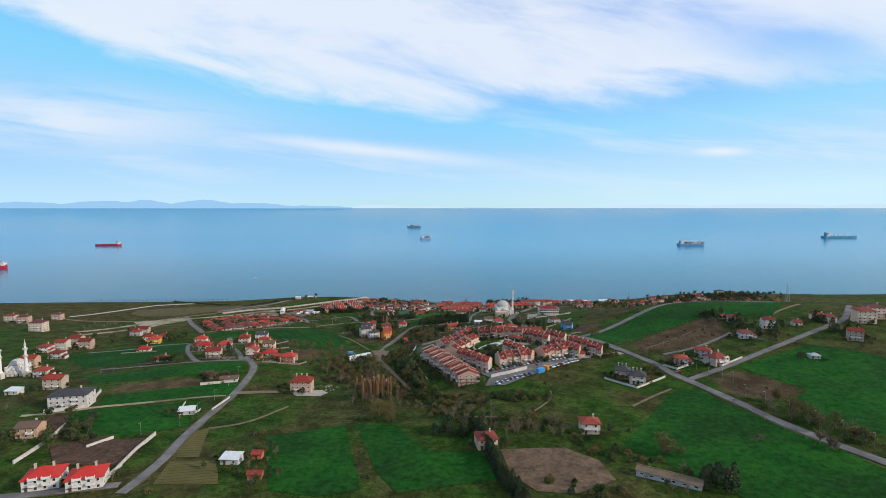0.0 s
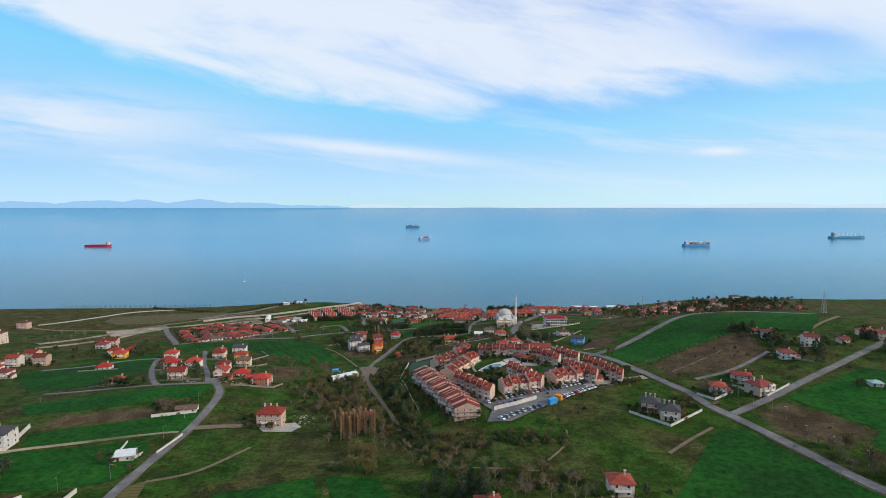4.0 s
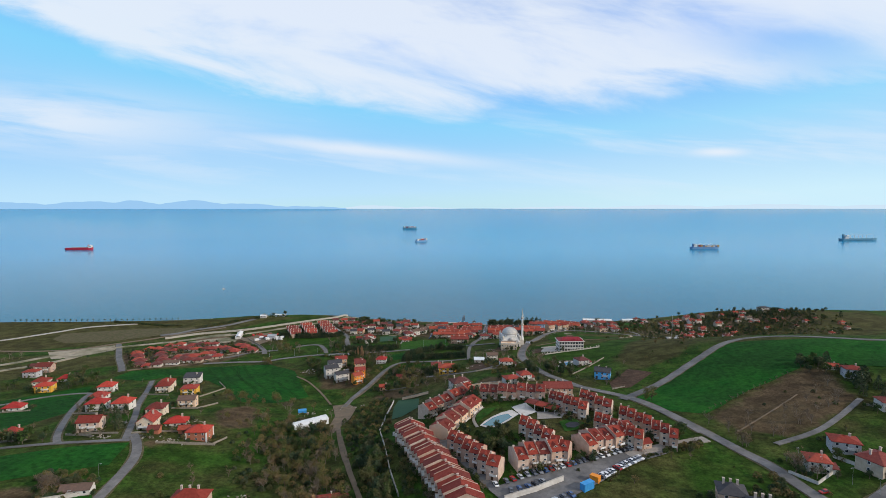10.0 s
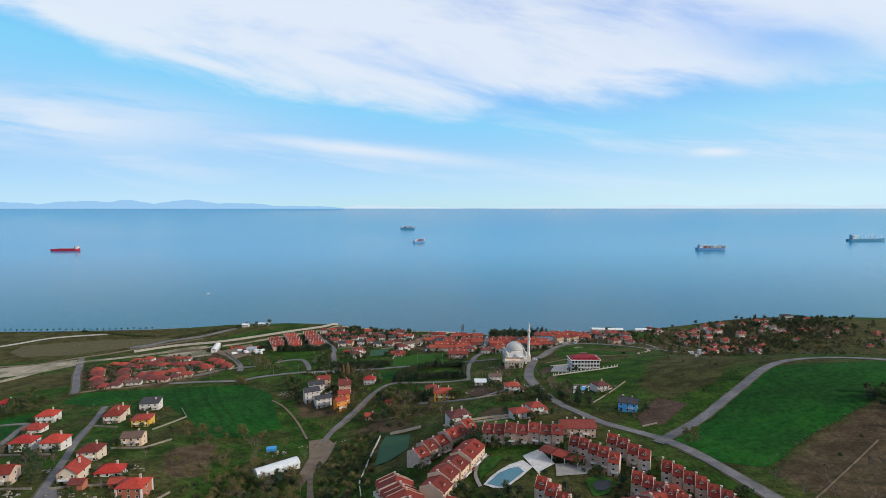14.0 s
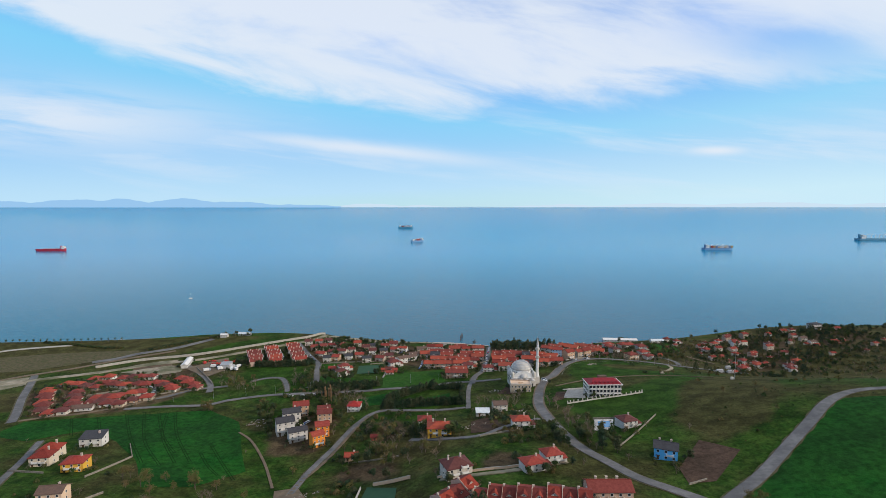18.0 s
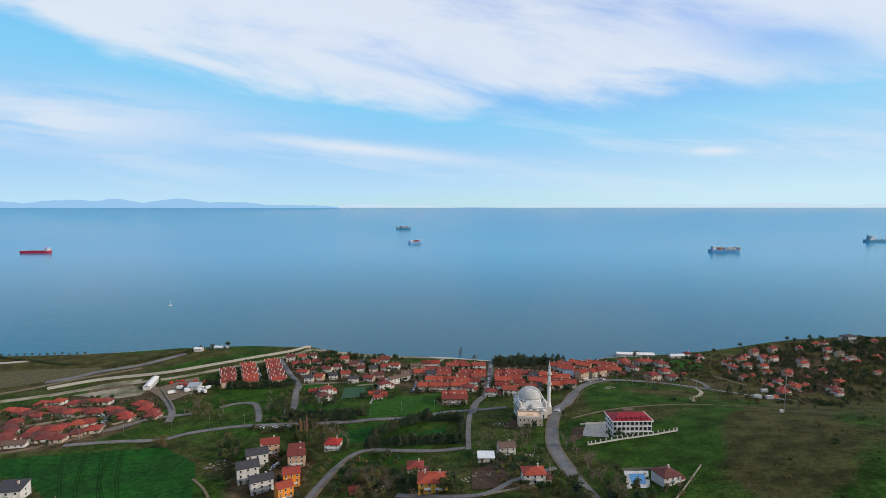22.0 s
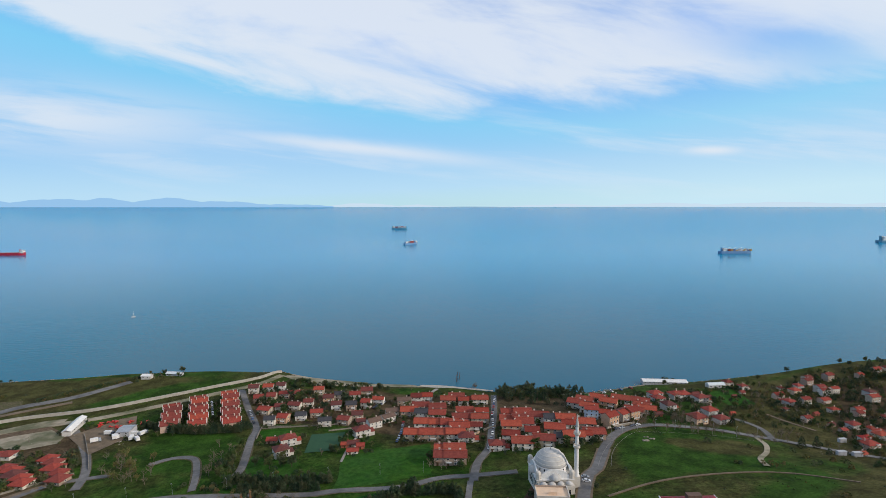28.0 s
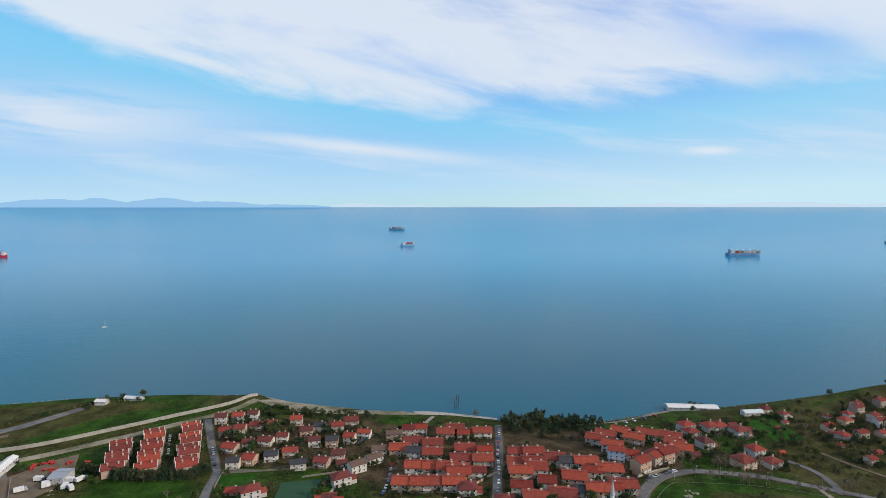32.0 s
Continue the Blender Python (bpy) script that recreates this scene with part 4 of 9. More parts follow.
KINDS = {}
MAKERS = {
    "estate": lambda: make_house(8.6, 8.6, 1, "wall", "roof_red", "hip", 2.3, "low holiday house with a red hipped roof", balconies=0, chimneys=0, sides="fr"),
    "lowwhite": lambda: make_house(15, 7, 1, "wall_bright", "roof_brown", "x", 1.6, "long low white house with a brown roof", balconies=0, chimneys=1, sides="f"),
    "redhip": lambda: make_house(11.5, 9.5, 2, "wall_bright", "roof_scarlet", "hip", 3.0, "white two-storey house with a steep scarlet hipped roof", balconies=2, sides="fr"),
    "creamhip": lambda: make_house(11, 9.5, 2, "wall_cream", "roof_maroon", "hip", 2.6, "cream two-storey house with a maroon hipped roof", balconies=2, sides="flr"),
    "mauve": lambda: make_house(12, 9, 2, "wall_pink", "roof_maroon", "x", 2.2, "dusty pink house with a faded maroon gable roof", balconies=2, sides="fr"),
    "amber": lambda: make_house(11.5, 9.5, 2, "wall_yellow", "roof_scarlet", "hip", 1.9, "amber yellow house with red roof and terrace", balconies=2, chimneys=1, sides="fr"),
    "flatwhite": lambda: make_house(12, 9, 2, "wall_bright", "roof_dark", "mono", 1.6, "white house under a dark sloping roof", balconies=1, sides="fr"),
    "striped": lambda: make_house(11, 8.5, 2, "wall_peach", "roof_brown", "x", 1.9, "peach and white house with a brown roof", balconies=2, sides="fr"),
    "gablefront": lambda: make_house(9.5, 11, 2, "wall_cream", "roof_scarlet", "y", 3.6, "cream house with a steep scarlet gable over the front", balconies=2, sides="fr"),
    "lowred": lambda: make_house(11.5, 8.5, 1, "wall_bright", "roof_scarlet", "hip", 2.6, "low white house with a scarlet hipped roof", balconies=0, sides="fr"),
    "brickhip": lambda: make_house(12, 10, 2, "wall_brick", "roof_scarlet", "hip", 2.6, "brick house with white corners and a red hipped roof", balconies=0, sides="fr", corners=True),
    "palehut": lambda: make_house(8, 5.5, 1, "wall_white", "green_metal", "hip", 1.3, "pale hut with a light green roof", "hut", balconies=0, chimneys=0, sides="f", name="hut"),
    "darkhut": lambda: make_house(12, 6, 1, "wall_bright", "roof_brown", "x", 1.6, "low white cottage with a dark brown roof", balconies=0, chimneys=0, sides="f"),
    "beach": lambda: make_house(9.5, 8.6, 2, "wall", "roof_red", "x", 1.9, "two-storey seaside house with red tiled gable roof", chimneys=2, sides="fr"),
    "beachdark": lambda: make_house(10, 8.6, 2, "wall", "roof_dark", "x", 1.8, "two-storey seaside house with dark grey roof", chimneys=1, sides="fr"),
    "villa": lambda: make_house(11, 9.5, 2, "wall_white", "roof_red", "hip", 2.2, "white two-storey villa with a red hipped roof", balconies=1, wing=0.3, sides="fr"),
    "villabig": lambda: make_house(13, 11, 2, "wall", "roof_red", "hip", 2.6, "large cream two-storey villa with a red hipped roof", balconies=3, chimneys=2),
    "brownhouse": lambda: make_house(12, 8.5, 2, "wall", "roof_brown", "x", 1.8, "two-storey house with weathered brown tiled roof", sides="f"),
    "small": lambda: make_house(7, 6, 1, "wall", "roof_red", "x", 1.5, "small one-storey house with red tiled roof", balconies=0, sides="f"),
    "maroon": lambda: make_house(11, 9, 2, "wall_white", "roof_maroon", "x", 1.9, "two-storey house with dark maroon tiled roof", sides="f"),
    "weathered": lambda: make_house(7.5, 6.5, 1, "wall", "roof_maroon", "hip", 1.6, "small cream house with a weathered dark red roof", balconies=0, sides="f"),
    "twostorey": lambda: make_house(8.5, 7.5, 2, "wall_pink", "roof_maroon", "x", 1.7, "two-storey pink house with a weathered dark red roof", balconies=1, sides="fr"),
    "orange": lambda: make_house(11.5, 9.5, 2, "wall", "roof_orange", "x", 1.9, "two-storey house with wide orange tiled roof", chimneys=2, sides="f"),
    "orangev": lambda: make_house(12, 10, 2, "wall_peach", "roof_orange", "hip", 2.2, "peach villa with an orange hipped roof", balconies=1, sides="fr"),
    "darkroof": lambda: make_house(11, 9, 2, "wall_white", "roof_dark", "x", 1.9, "white two-storey house with a dark slate roof"),
    "bluewall": lambda: make_house(12, 9, 3, "wall_paleblue", "roof_red", "x", 1.9, "pale blue three-storey house with red roof", balconies=2),
    "whitehouse": lambda: make_house(11.5, 9, 3, "wall", "roof_maroon", "x", 2.0, "white three-storey house with dark red gable roof", balconies=2, sides="f"),
    "apart": lambda: make_house(16, 12, 4, "wall_pink", "roof_red", "hip", 2.2, "four-storey apartment block with small balconies", "apartment block", balconies=4, sides="fr"),
    "apart2": lambda: make_house(15, 12, 4, "wall_peach", "roof_red", "hip", 2.2, "four-storey salmon apartment house with red roof", "apartment block", balconies=4, sides="fr"),
    "cream": lambda: make_house(10.5, 9, 3, "wall", "roof_red", "x", 2.0, "cream three-storey house with a red gable roof", balconies=2, sides="fr"),
    "yellow": lambda: make_house(10.5, 9.5, 3, "wall_orange", "roof_red", "x", 1.8, "bright orange three-storey house with red roof", balconies=2, sides="fr"),
    "yellowbig": lambda: make_house(15, 11, 2, "wall_yellow", "roof_orange", "hip", 2.4, "broad yellow house with an orange hipped roof", balconies=2, chimneys=2),
    "grey": lambda: make_house(11, 9, 2, "wall_grey", "roof_maroon", "hip", 1.6, "unfinished grey concrete house"),
    "greyhouse": lambda: make_house(12, 9.5, 3, "wall_white", "roof_dark", "x", 1.8, "white three-storey house with dark slate roof", balconies=2, sides="fr"),
    "bungalow": lambda: make_house(16, 9, 1, "wall_white", "roof_red", "hip", 2.2, "long low bungalow with a red hipped roof", balconies=0, wing=0.3),
    "brick": lambda: make_house(11, 9, 2, "wall_brick", "roof_orange", "hip", 2.0, "red-brown brick house with orange roof", balconies=1),
    "manor": lambda: make_house(15, 10, 3, "wall_pink", "roof_maroon", "hip", 3.0, "large house with steep dark maroon roof, half built yard", balconies=2, chimneys=3),
    "shed": lambda: make_house(9, 6, 1, "wall_white", "polycarbonate", "mono", 0.8, "small white shed with a pale sloping roof", "shed", balconies=0, chimneys=0, sides="f", name="shed"),
    "redshed": lambda: make_house(6, 5, 1, "wall_brick", "roof_red", "x", 1.3, "small brick outbuilding with red roof", "shed", balconies=0, chimneys=0, sides="f", name="shed"),
    "duplex": lambda: make_house(18, 10, 2, "wall_pink", "roof_red", "x", 2.4, "broad pink duplex house with red tiled roof", balconies=2, chimneys=3),
    "bluehouse": lambda: make_house(11, 9, 2, "wall_blue", "roof_dark", "x", 2.0, "vivid blue two-storey house with a dark roof", chimneys=2),
    "darkvilla": lambda: make_house(10, 9.5, 2, "wall_pink", "roof_dark", "hip", 2.6, "pink stone villa with steep dark slate roof", balconies=2, chimneys=3),
    "lone": lambda: make_house(9.5, 8.5, 2, "wall_pink", "roof_orange", "hip", 2.0, "two-storey pink house with an orange hipped roof", balconies=2),
    "bigwhite": lambda: make_house(14, 11.5, 2, "wall_bright", "roof_bright", "hip", 2.8, "large white two-storey villa with bright red hipped roof", balconies=4, chimneys=2),
    "bigrey": lambda: make_house(22, 13, 3, "wall_white", "roof_dark", "hip", 2.4, "wide pale villa with columns and dark slate roof", balconies=3, chimneys=1),
}


def settle_z(x, y, reach):
    q = [(x, y)] + [(x + reach * math.cos(a), y + reach * math.sin(a)) for a in np.arange(0, 6.3, 0.785)]
    return float(np.median(heights(np.array([p[0] for p in q]), np.array([p[1] for p in q]))))


def put_root(key, maker, m, group=""):
    """The first of a kind is moved into place; those after it are copies that share its meshes."""
    if key not in KINDS:
        KINDS[key] = maker()
        KINDS[key].matrix_basis = m
        ob = KINDS[key]
    else:
        ob = copy_thing(KINDS[key], m)
        ob.matrix_basis = m
    return tagged(ob, group=group)


HOUSES_AT, FENCES = [], []


VARY = random.Random(11)
BIG = ("bluehouse", "darkvilla", "bigwhite", "bigrey", "manor", "duplex", "yellowbig", "villabig", "lone", "shed")


def put(kind, x, y, rot):
    """A house of the kind, a little longer, deeper or lower than the next."""
    HOUSES_AT.append((x, y))
    k = (1, 1, 1) if kind in BIG else (VARY.uniform(0.78, 1.04), VARY.uniform(0.78, 1.02), VARY.uniform(0.74, 0.98))
    if kind == "orange":
        k = (VARY.uniform(1.08, 1.2), VARY.uniform(1.05, 1.15), VARY.uniform(0.85, 1.0))
    if x < -100 and 430 < y < 670:   # the village houses stand tall
        k = (VARY.uniform(0.95, 1.15), VARY.uniform(0.95, 1.1), VARY.uniform(1.0, 1.12))
    elif x < -100 and y < 560 and kind not in BIG:
        k = tuple(1.14 * q for q in k)
    if x > 230 and y > 700:   # smaller houses up the slope
        k = tuple(0.74 * q for q in k)
    m = pose(x, y, settle_z(x, y, 5.0), 0, 0, rot)
    ob = put_root(kind, MAKERS[kind], m)
    ob.matrix_basis = m @ Matrix.Diagonal((*k, 1))
    return ob


TOWN = {"comb": ("wall_pink", "roof_maroon", 3, 15.0, False, "narrow pink terraced house with red roof and stepped front"),
        "town": ("wall_pink", "roof_maroon", 3, 10.0, True, "three-storey pink terraced house with maroon roof and dormer"),
        "townb": ("wall_pink", "roof_maroon", 3, 12.0, True, "three-storey salmon terraced house with maroon tiled roof"),
        "townp": ("wall_peach", "roof_maroon", 3, 11.0, True, "peach terraced house with maroon tiled roof"),
        "terr": ("wall_white", "roof_orange", 2, 13.0, False, "pale terraced house with stepped red roof")}


def terrace(kind, a, b, n, side):
    """A row of houses wall to wall, stepped in height and line."""
    wall, roof, storeys, d, dormer, label = TOWN[kind]
    w = math.hypot(b[0] - a[0], b[1] - a[1]) / (n - 1)
    ang = math.degrees(math.atan2(b[1] - a[1], b[0] - a[0])) + (180 if side > 0 else 0)
    if kind == "comb":   # ridges run along the row; every house is set a step aside of the next, so that its gable wall shows
        for i in range(n):
            x, y = a[0] + (b[0] - a[0]) * i / (n - 1), a[1] + (b[1] - a[1]) * i / (n - 1)
            HOUSES_AT.append((x, y))
            ob = put_root("comb", lambda: make_town(w - 0.1, d, storeys, wall, roof, False, label, rise=3.6), pose(x, y, settle_z(x, y, 4.0) - 0.4 + (0.0, 1.2, 0.3, 1.6, 0.7)[i % 5], 0, 0, -84), "terraced houses")
            ob.scale.z = 0.88
            if i == 0:   # the broad end wall with its brown bands
                for z in (1.9, 4.7):
                    part("floor_band", Shape().box(w / 2 - 0.3, -d / 2 - 0.06, z, w / 2 - 0.05, d / 2 + 0.06, z + 0.35), "dark_wood", ob)
                facade(ob, w - 0.3, d, 3, "r", pitch=2.65, gap=1.9, size=(1.0, 1.3))
        return
    if kind == "terr":
        for i in range(n):
            x, y = a[0] + (b[0] - a[0]) * i / (n - 1) + 1.6 * (i % 2), a[1] + (b[1] - a[1]) * i / (n - 1)
            HOUSES_AT.append((x, y))
            put_root("terr", lambda: make_house(12.0, 7.4, 2, "wall_pink", "roof_red", "x", 2.1, label, "terraced house", balconies=1, chimneys=2, sides="fr", name="townhouse", fascia=True),
                     pose(x, y, settle_z(x, y, 4.0) - 0.2 + 1.3 * (i % 2), 0, 0, ang + 90 + (180 if a[1] < b[1] else 0)), "terraced houses")
        return
    if side == 0:   # a row in echelon: every house faces the gardens and stands one step forward of the next
        ux, uy = (b[0] - a[0]) / (n - 1), (b[1] - a[1]) / (n - 1)
        turn = radians(-24)
        w = round(ux * math.cos(turn) + uy * math.sin(turn), 1)
        for i in range(n):
            x, y = a[0] + ux * i, a[1] + uy * i
            HOUSES_AT.append((x, y))
            put_root((kind, w), lambda: make_town(w, 9.0, storeys, wall, roof, dormer, label), pose(x, y, settle_z(x, y, 4.0) - 0.2 + (0.0, 0.5, 0.1, 0.7)[i % 4], 0, 0, -24), "terraced houses").scale.z = 0.86
        return
    for i in range(n):
        x, y = a[0] + (b[0] - a[0]) * i / (n - 1), a[1] + (b[1] - a[1]) * i / (n - 1)
        k = (0.0, 1.1, 0.4, -0.7)[i % 4] * (-1 if side > 0 else 1)
        HOUSES_AT.append((x, y))
        x, y = x - math.sin(radians(ang)) * k, y + math.cos(radians(ang)) * k
        put_root((kind, round(w, 1)), lambda: make_town(w, d, storeys, wall, roof, dormer, label), pose(x, y, settle_z(x, y, 4.0) - 0.2 + (0.0, 0.7, 0.2, 1.0)[i % 4], 0, 0, ang), "terraced houses").scale.z = 0.82


# ---- houses ----
put("beach", -162.4, 897.9, 10)
put("beach", -150.6, 902.3, 5)
put("beach", -140.6, 906.9, 7)
put("beach", -130.4, 885.5, 9)
put("beach", -149.3, 873.5, 11)
put("beach", -139.3, 877.0, 6)
put("beach", -120.5, 888.3, 8)
put("beach", -125.0, 854.2, 10)
put("beach", -104.2, 865.1, 5)
put("beach", -103.0, 897.0, 7)
put("beach", -89.6, 875.1, 9)
put("beach", -68.6, 886.0, 11)
put("beach", -59.5, 895.7, 6)
put("beach", -90.6, 838.1, 8)
put("beach", -78.6, 854.7, 10)
put("beach", -57.4, 832.9, 5)
put("beach", -134.7, 847.3, -11)
put("beach", -113.6, 827.0, -9)
put("beach", -113.5, 857.2, -7)
put("beach", -65.4, 821.5, -12)
put("beach", -54.9, 861.1, -10)
put("beach", -46.0, 872.4, -8)
put("beachdark", -122.1, 821.1, 5)
put("beachdark", -82.1, 884.3, 7)
put("beachdark", -101.4, 832.2, 9)
put("beachdark", -79.5, 817.7, 11)
put("beachdark", -66.2, 854.9, 6)
put("villa", -48.5, 796.4, 30)
put("villa", -95.4, 763.3, 32)
put("villa", -96.4, 781.4, 27)
put("brownhouse", -41.9, 814.4, 34)
put("brownhouse", -33.2, 827.4, 36)
put("brownhouse", -31.4, 841.3, 13)
put("brownhouse", -24.1, 869.6, 8)
put("small", -50.8, 776.6, 5)
put("small", -48.9, 764.4, 7)
put("small", -108.9, 787.4, 2)
put("maroon", -13.9, 878.3, -1)
put("maroon", -4.8, 881.2, 1)
put("maroon", 34.7, 873.7, 3)
put("maroon", 26.8, 871.4, -2)
put("orange", -9.1, 855.6, 0)
put("orange", -17.5, 841.6, 2)
put("orange", 13.8, 871.9, -3)
put("orange", 20.9, 881.4, -1)
put("orange", 40.7, 873.3, 1)
put("orange", 4.7, 851.7, 3)
put("orange", 5.1, 834.2, -2)
put("orange", -4.7, 811.5, 0)
put("orange", 6.3, 810.8, 2)
put("orange", -10.4, 788.7, -3)
put("orange", 0.6, 788.0, -1)
put("orange", 26.5, 839.9, 1)
put("orange", 23.1, 821.1, 3)
put("orange", 37.3, 819.0, -2)
put("orange", 21.5, 801.1, 0)
put("orange", 14.4, 807.8, 2)
put("orange", 20.9, 806.0, -3)
put("orange", 12.2, 787.6, -1)
put("orange", 18.4, 787.0, 1)
put("maroon", 39.5, 833.3, 3)
put("maroon", 32.2, 802.4, -2)
put("orange", 11.4, 757.2, 0)
put("orange", 17.2, 756.6, 2)
put("orange", 11.4, 745.7, -3)
put("orange", 17.6, 745.0, -1)
put("orange", 60.9, 827.2, -2)
put("orange", 70.1, 825.1, 0)
put("orange", 58.5, 809.6, -5)
put("orange", 66.9, 807.6, -3)
put("orange", 57.6, 795.5, -1)
put("orange", 67.5, 798.2, -6)
put("maroon", 55.2, 775.4, -6)
put("maroon", 69.9, 778.9, -4)
put("orange", 60.6, 760.7, -2)
put("orange", 74.9, 762.2, -7)
put("orange", 80.6, 810.9, -5)
put("orange", 97.8, 802.8, -3)
put("orange", 85.5, 780.8, -8)
put("orange", 108.1, 789.9, -6)
put("orange", 94.3, 764.6, -4)
put("orange", 108.0, 767.3, -2)
put("maroon", 97.6, 788.6, -7)
put("maroon", 100.7, 765.1, -5)
put("darkroof", 87.4, 803.9, -3)
put("darkroof", 86.9, 765.2, -8)
put("darkroof", -7.5, 835.9, -6)
put("villa", 44.5, 761.8, 1)
put("villa", 25.6, 781.1, 3)
put("orange", 116.3, 844.9, -27)
put("orange", 125.6, 853.3, -25)
put("orange", 122.9, 831.2, -23)
put("orange", 138.6, 860.4, -28)
put("orange", 142.2, 844.3, -26)
put("orange", 154.3, 853.1, -24)
put("orange", 153.6, 820.2, -22)
put("orange", 164.2, 832.0, -27)
put("orange", 168.9, 848.8, -25)
put("orange", 164.8, 824.4, -23)
put("bluewall", 119.3, 812.5, -13)
put("maroon", 128.7, 814.2, -11)
put("whitehouse", 126.8, 792.3, 31)
put("whitehouse", 141.0, 807.0, 33)
put("whitehouse", 147.4, 809.4, 28)
put("villa", 191.7, 876.2, 20)
put("villa", 207.9, 873.7, 22)
put("villa", 186.7, 837.6, 17)
put("villa", 213.7, 826.8, 19)
put("villa", 212.4, 807.4, 21)
put("villa", 282.9, 905.2, 23)
put("orangev", 322.0, 891.9, 18)
put("orangev", 299.0, 864.6, 20)
put("orangev", 194.0, 805.5, 22)
put("whitehouse", 350.6, 918.0, 17)
put("whitehouse", 346.2, 894.7, 19)
put("whitehouse", 373.9, 923.3, 21)
put("whitehouse", 347.5, 913.1, 18)
put("whitehouse", 343.6, 885.9, 13)
put("whitehouse", 354.3, 888.6, 15)
put("whitehouse", 336.9, 839.1, 17)
put("whitehouse", 370.1, 865.7, 12)
put("whitehouse", 311.8, 863.7, 14)
put("villa", 298.4, 863.1, 16)
put("villa", 310.9, 786.8, 18)
put("villa", 331.6, 767.0, 13)
put("villa", 284.7, 906.7, 15)
put("villa", 188.3, 861.6, 17)
put("villa", 215.5, 875.3, 12)
put("villa", 225.6, 866.0, 14)
put("villa", 310.3, 809.5, 16)
put("villa", 332.4, 903.5, 18)
put("villabig", 285.4, 764.5, 13)
put("brownhouse", 433.2, 919.9, 10)
put("brownhouse", 483.3, 948.9, 12)
put("brownhouse", 429.7, 897.3, 7)
put("brownhouse", 429.2, 880.1, 9)
put("apart", -641.6, 737.2, 6)
put("apart", -613.0, 725.9, 8)
put("apart", -595.0, 765.4, 3)
put("apart", -525.5, 643.7, 5)
put("whitehouse", -417.3, 541.7, 7)
put("whitehouse", -419.4, 565.9, 2)
put("whitehouse", -395.7, 547.8, 4)
put("whitehouse", -376.8, 449.9, 6)
put("whitehouse", -284.9, 360.8, 8)
put("villa", -424.2, 526.2, 3)
put("villa", -387.6, 495.2, 5)
put("villa", -332.9, 409.5, 7)
put("grey", -394.9, 634.5, 7)
put("manor", -110.9, 373.1, 1)
put("small", -52.2, 585.3, 3)
put("bungalow", -52.4, 379.8, 15)
put("cream", -106.1, 667.0, 17)
put("cream", -83.9, 650.1, 12)
put("yellow", -86.9, 660.7, 14)
put("yellow", -80.2, 627.4, 16)
put("yellow", -80.0, 612.4, 33)
put("greyhouse", -109.1, 652.1, 23)
put("greyhouse", -108.9, 636.0, 25)
put("greyhouse", -96.5, 623.9, 27)
put("redhip", -65.2, 668.0, -3)
put("villa", -8.9, 619.2, 4)
put("yellowbig", 1.7, 596.9, 1)
put("villa", 51.3, 589.7, 3)
put("brownhouse", 42.8, 633.5, 8)
put("shed", 30.5, 625.1, 0)
put("villabig", 11.0, 528.1, 22)
put("villa", 58.4, 530.2, 17)
put("villa", 47.8, 521.1, 19)
put("duplex", 74.6, 490.1, 1)
put("bluehouse", 117.7, 535.8, -22)
put("villa", 113.3, 582.2, 18)
put("darkvilla", 116.9, 355.1, -18)
put("darkvilla", 123.1, 343.6, -16)
put("villa", 166.7, 378.5, -18)
put("grey", 189.2, 393.2, -21)
put("villabig", 190.3, 374.3, 21)
put("villa", 242.3, 432.6, -12)
put("grey", 256.9, 478.7, -17)
put("small", 254.6, 493.2, -15)
put("whitehouse", 273.4, 454.0, -13)
put("whitehouse", 313.9, 408.4, -28)
put("apart2", 356.0, 454.7, -11)
put("apart2", 374.3, 467.6, -9)
put("orangev", 327.6, 469.6, -12)
put("orangev", 329.8, 460.9, -17)
put("small", 299.2, 455.8, 2)
put("lone", 71.5, 267.4, -3)
put("bigwhite", -181.9, 220.8, 19)
put("bigwhite", -162.7, 220.9, 21)
put("bigrey", -244.1, 321.8, 13)
put("brownhouse", -231.8, 273.9, 8)
put("redshed", -96.9, 248.8, 0)
put("redshed", -89.7, 226.7, 2)
put("shed", -107.8, 243.7, -3)
put("shed", -303.4, 346.8, -1)
put("orangev", 16.5, 253.4, 11)
put("small", 297.1, 813.3, 12)
put("small", 297.2, 801.9, 14)
put("weathered", 320.3, 806.2, 16)
put("twostorey", 322.3, 793.2, 18)
put("small", 267.1, 747.5, 13)
put("small", 294.1, 868.5, 15)
put("brick", 361.5, 804.4, 17)
put("redshed", 229.7, 883.5, 9)
put("redshed", 238.4, 877.5, 11)
put("redshed", 233.3, 830.4, 13)
put("redshed", 170.8, 818.7, 8)
put("small", -419.8, 669.8, 6)
put("redshed", 45.7, 523.7, 6)
put("redshed", -41.2, 608.9, 8)
put("small", -53.2, 823.4, 12)
put("redshed", -56.0, 775.3, 2)
put("redshed", -45.1, 772.5, 4)
put("weathered", 286.3, 849.3, 11)
put("small", 315.7, 866.8, 13)
put("twostorey", 334.5, 835.0, 8)
put("weathered", 375.3, 872.3, 10)
put("weathered", 421.8, 878.5, 12)
put("twostorey", 416.2, 830.2, 7)
put("weathered", 470.0, 886.2, 9)
put("weathered", 459.7, 840.2, 11)
put("twostorey", 486.4, 862.3, 13)
put("weathered", 518.3, 888.6, 8)
put("weathered", 463.0, 780.4, 10)
put("twostorey", 500.3, 805.9, 12)
put("brick", 425.3, 865.9, 7)
put("brick", 456.9, 881.0, 9)
put("brick", 522.8, 845.5, 11)

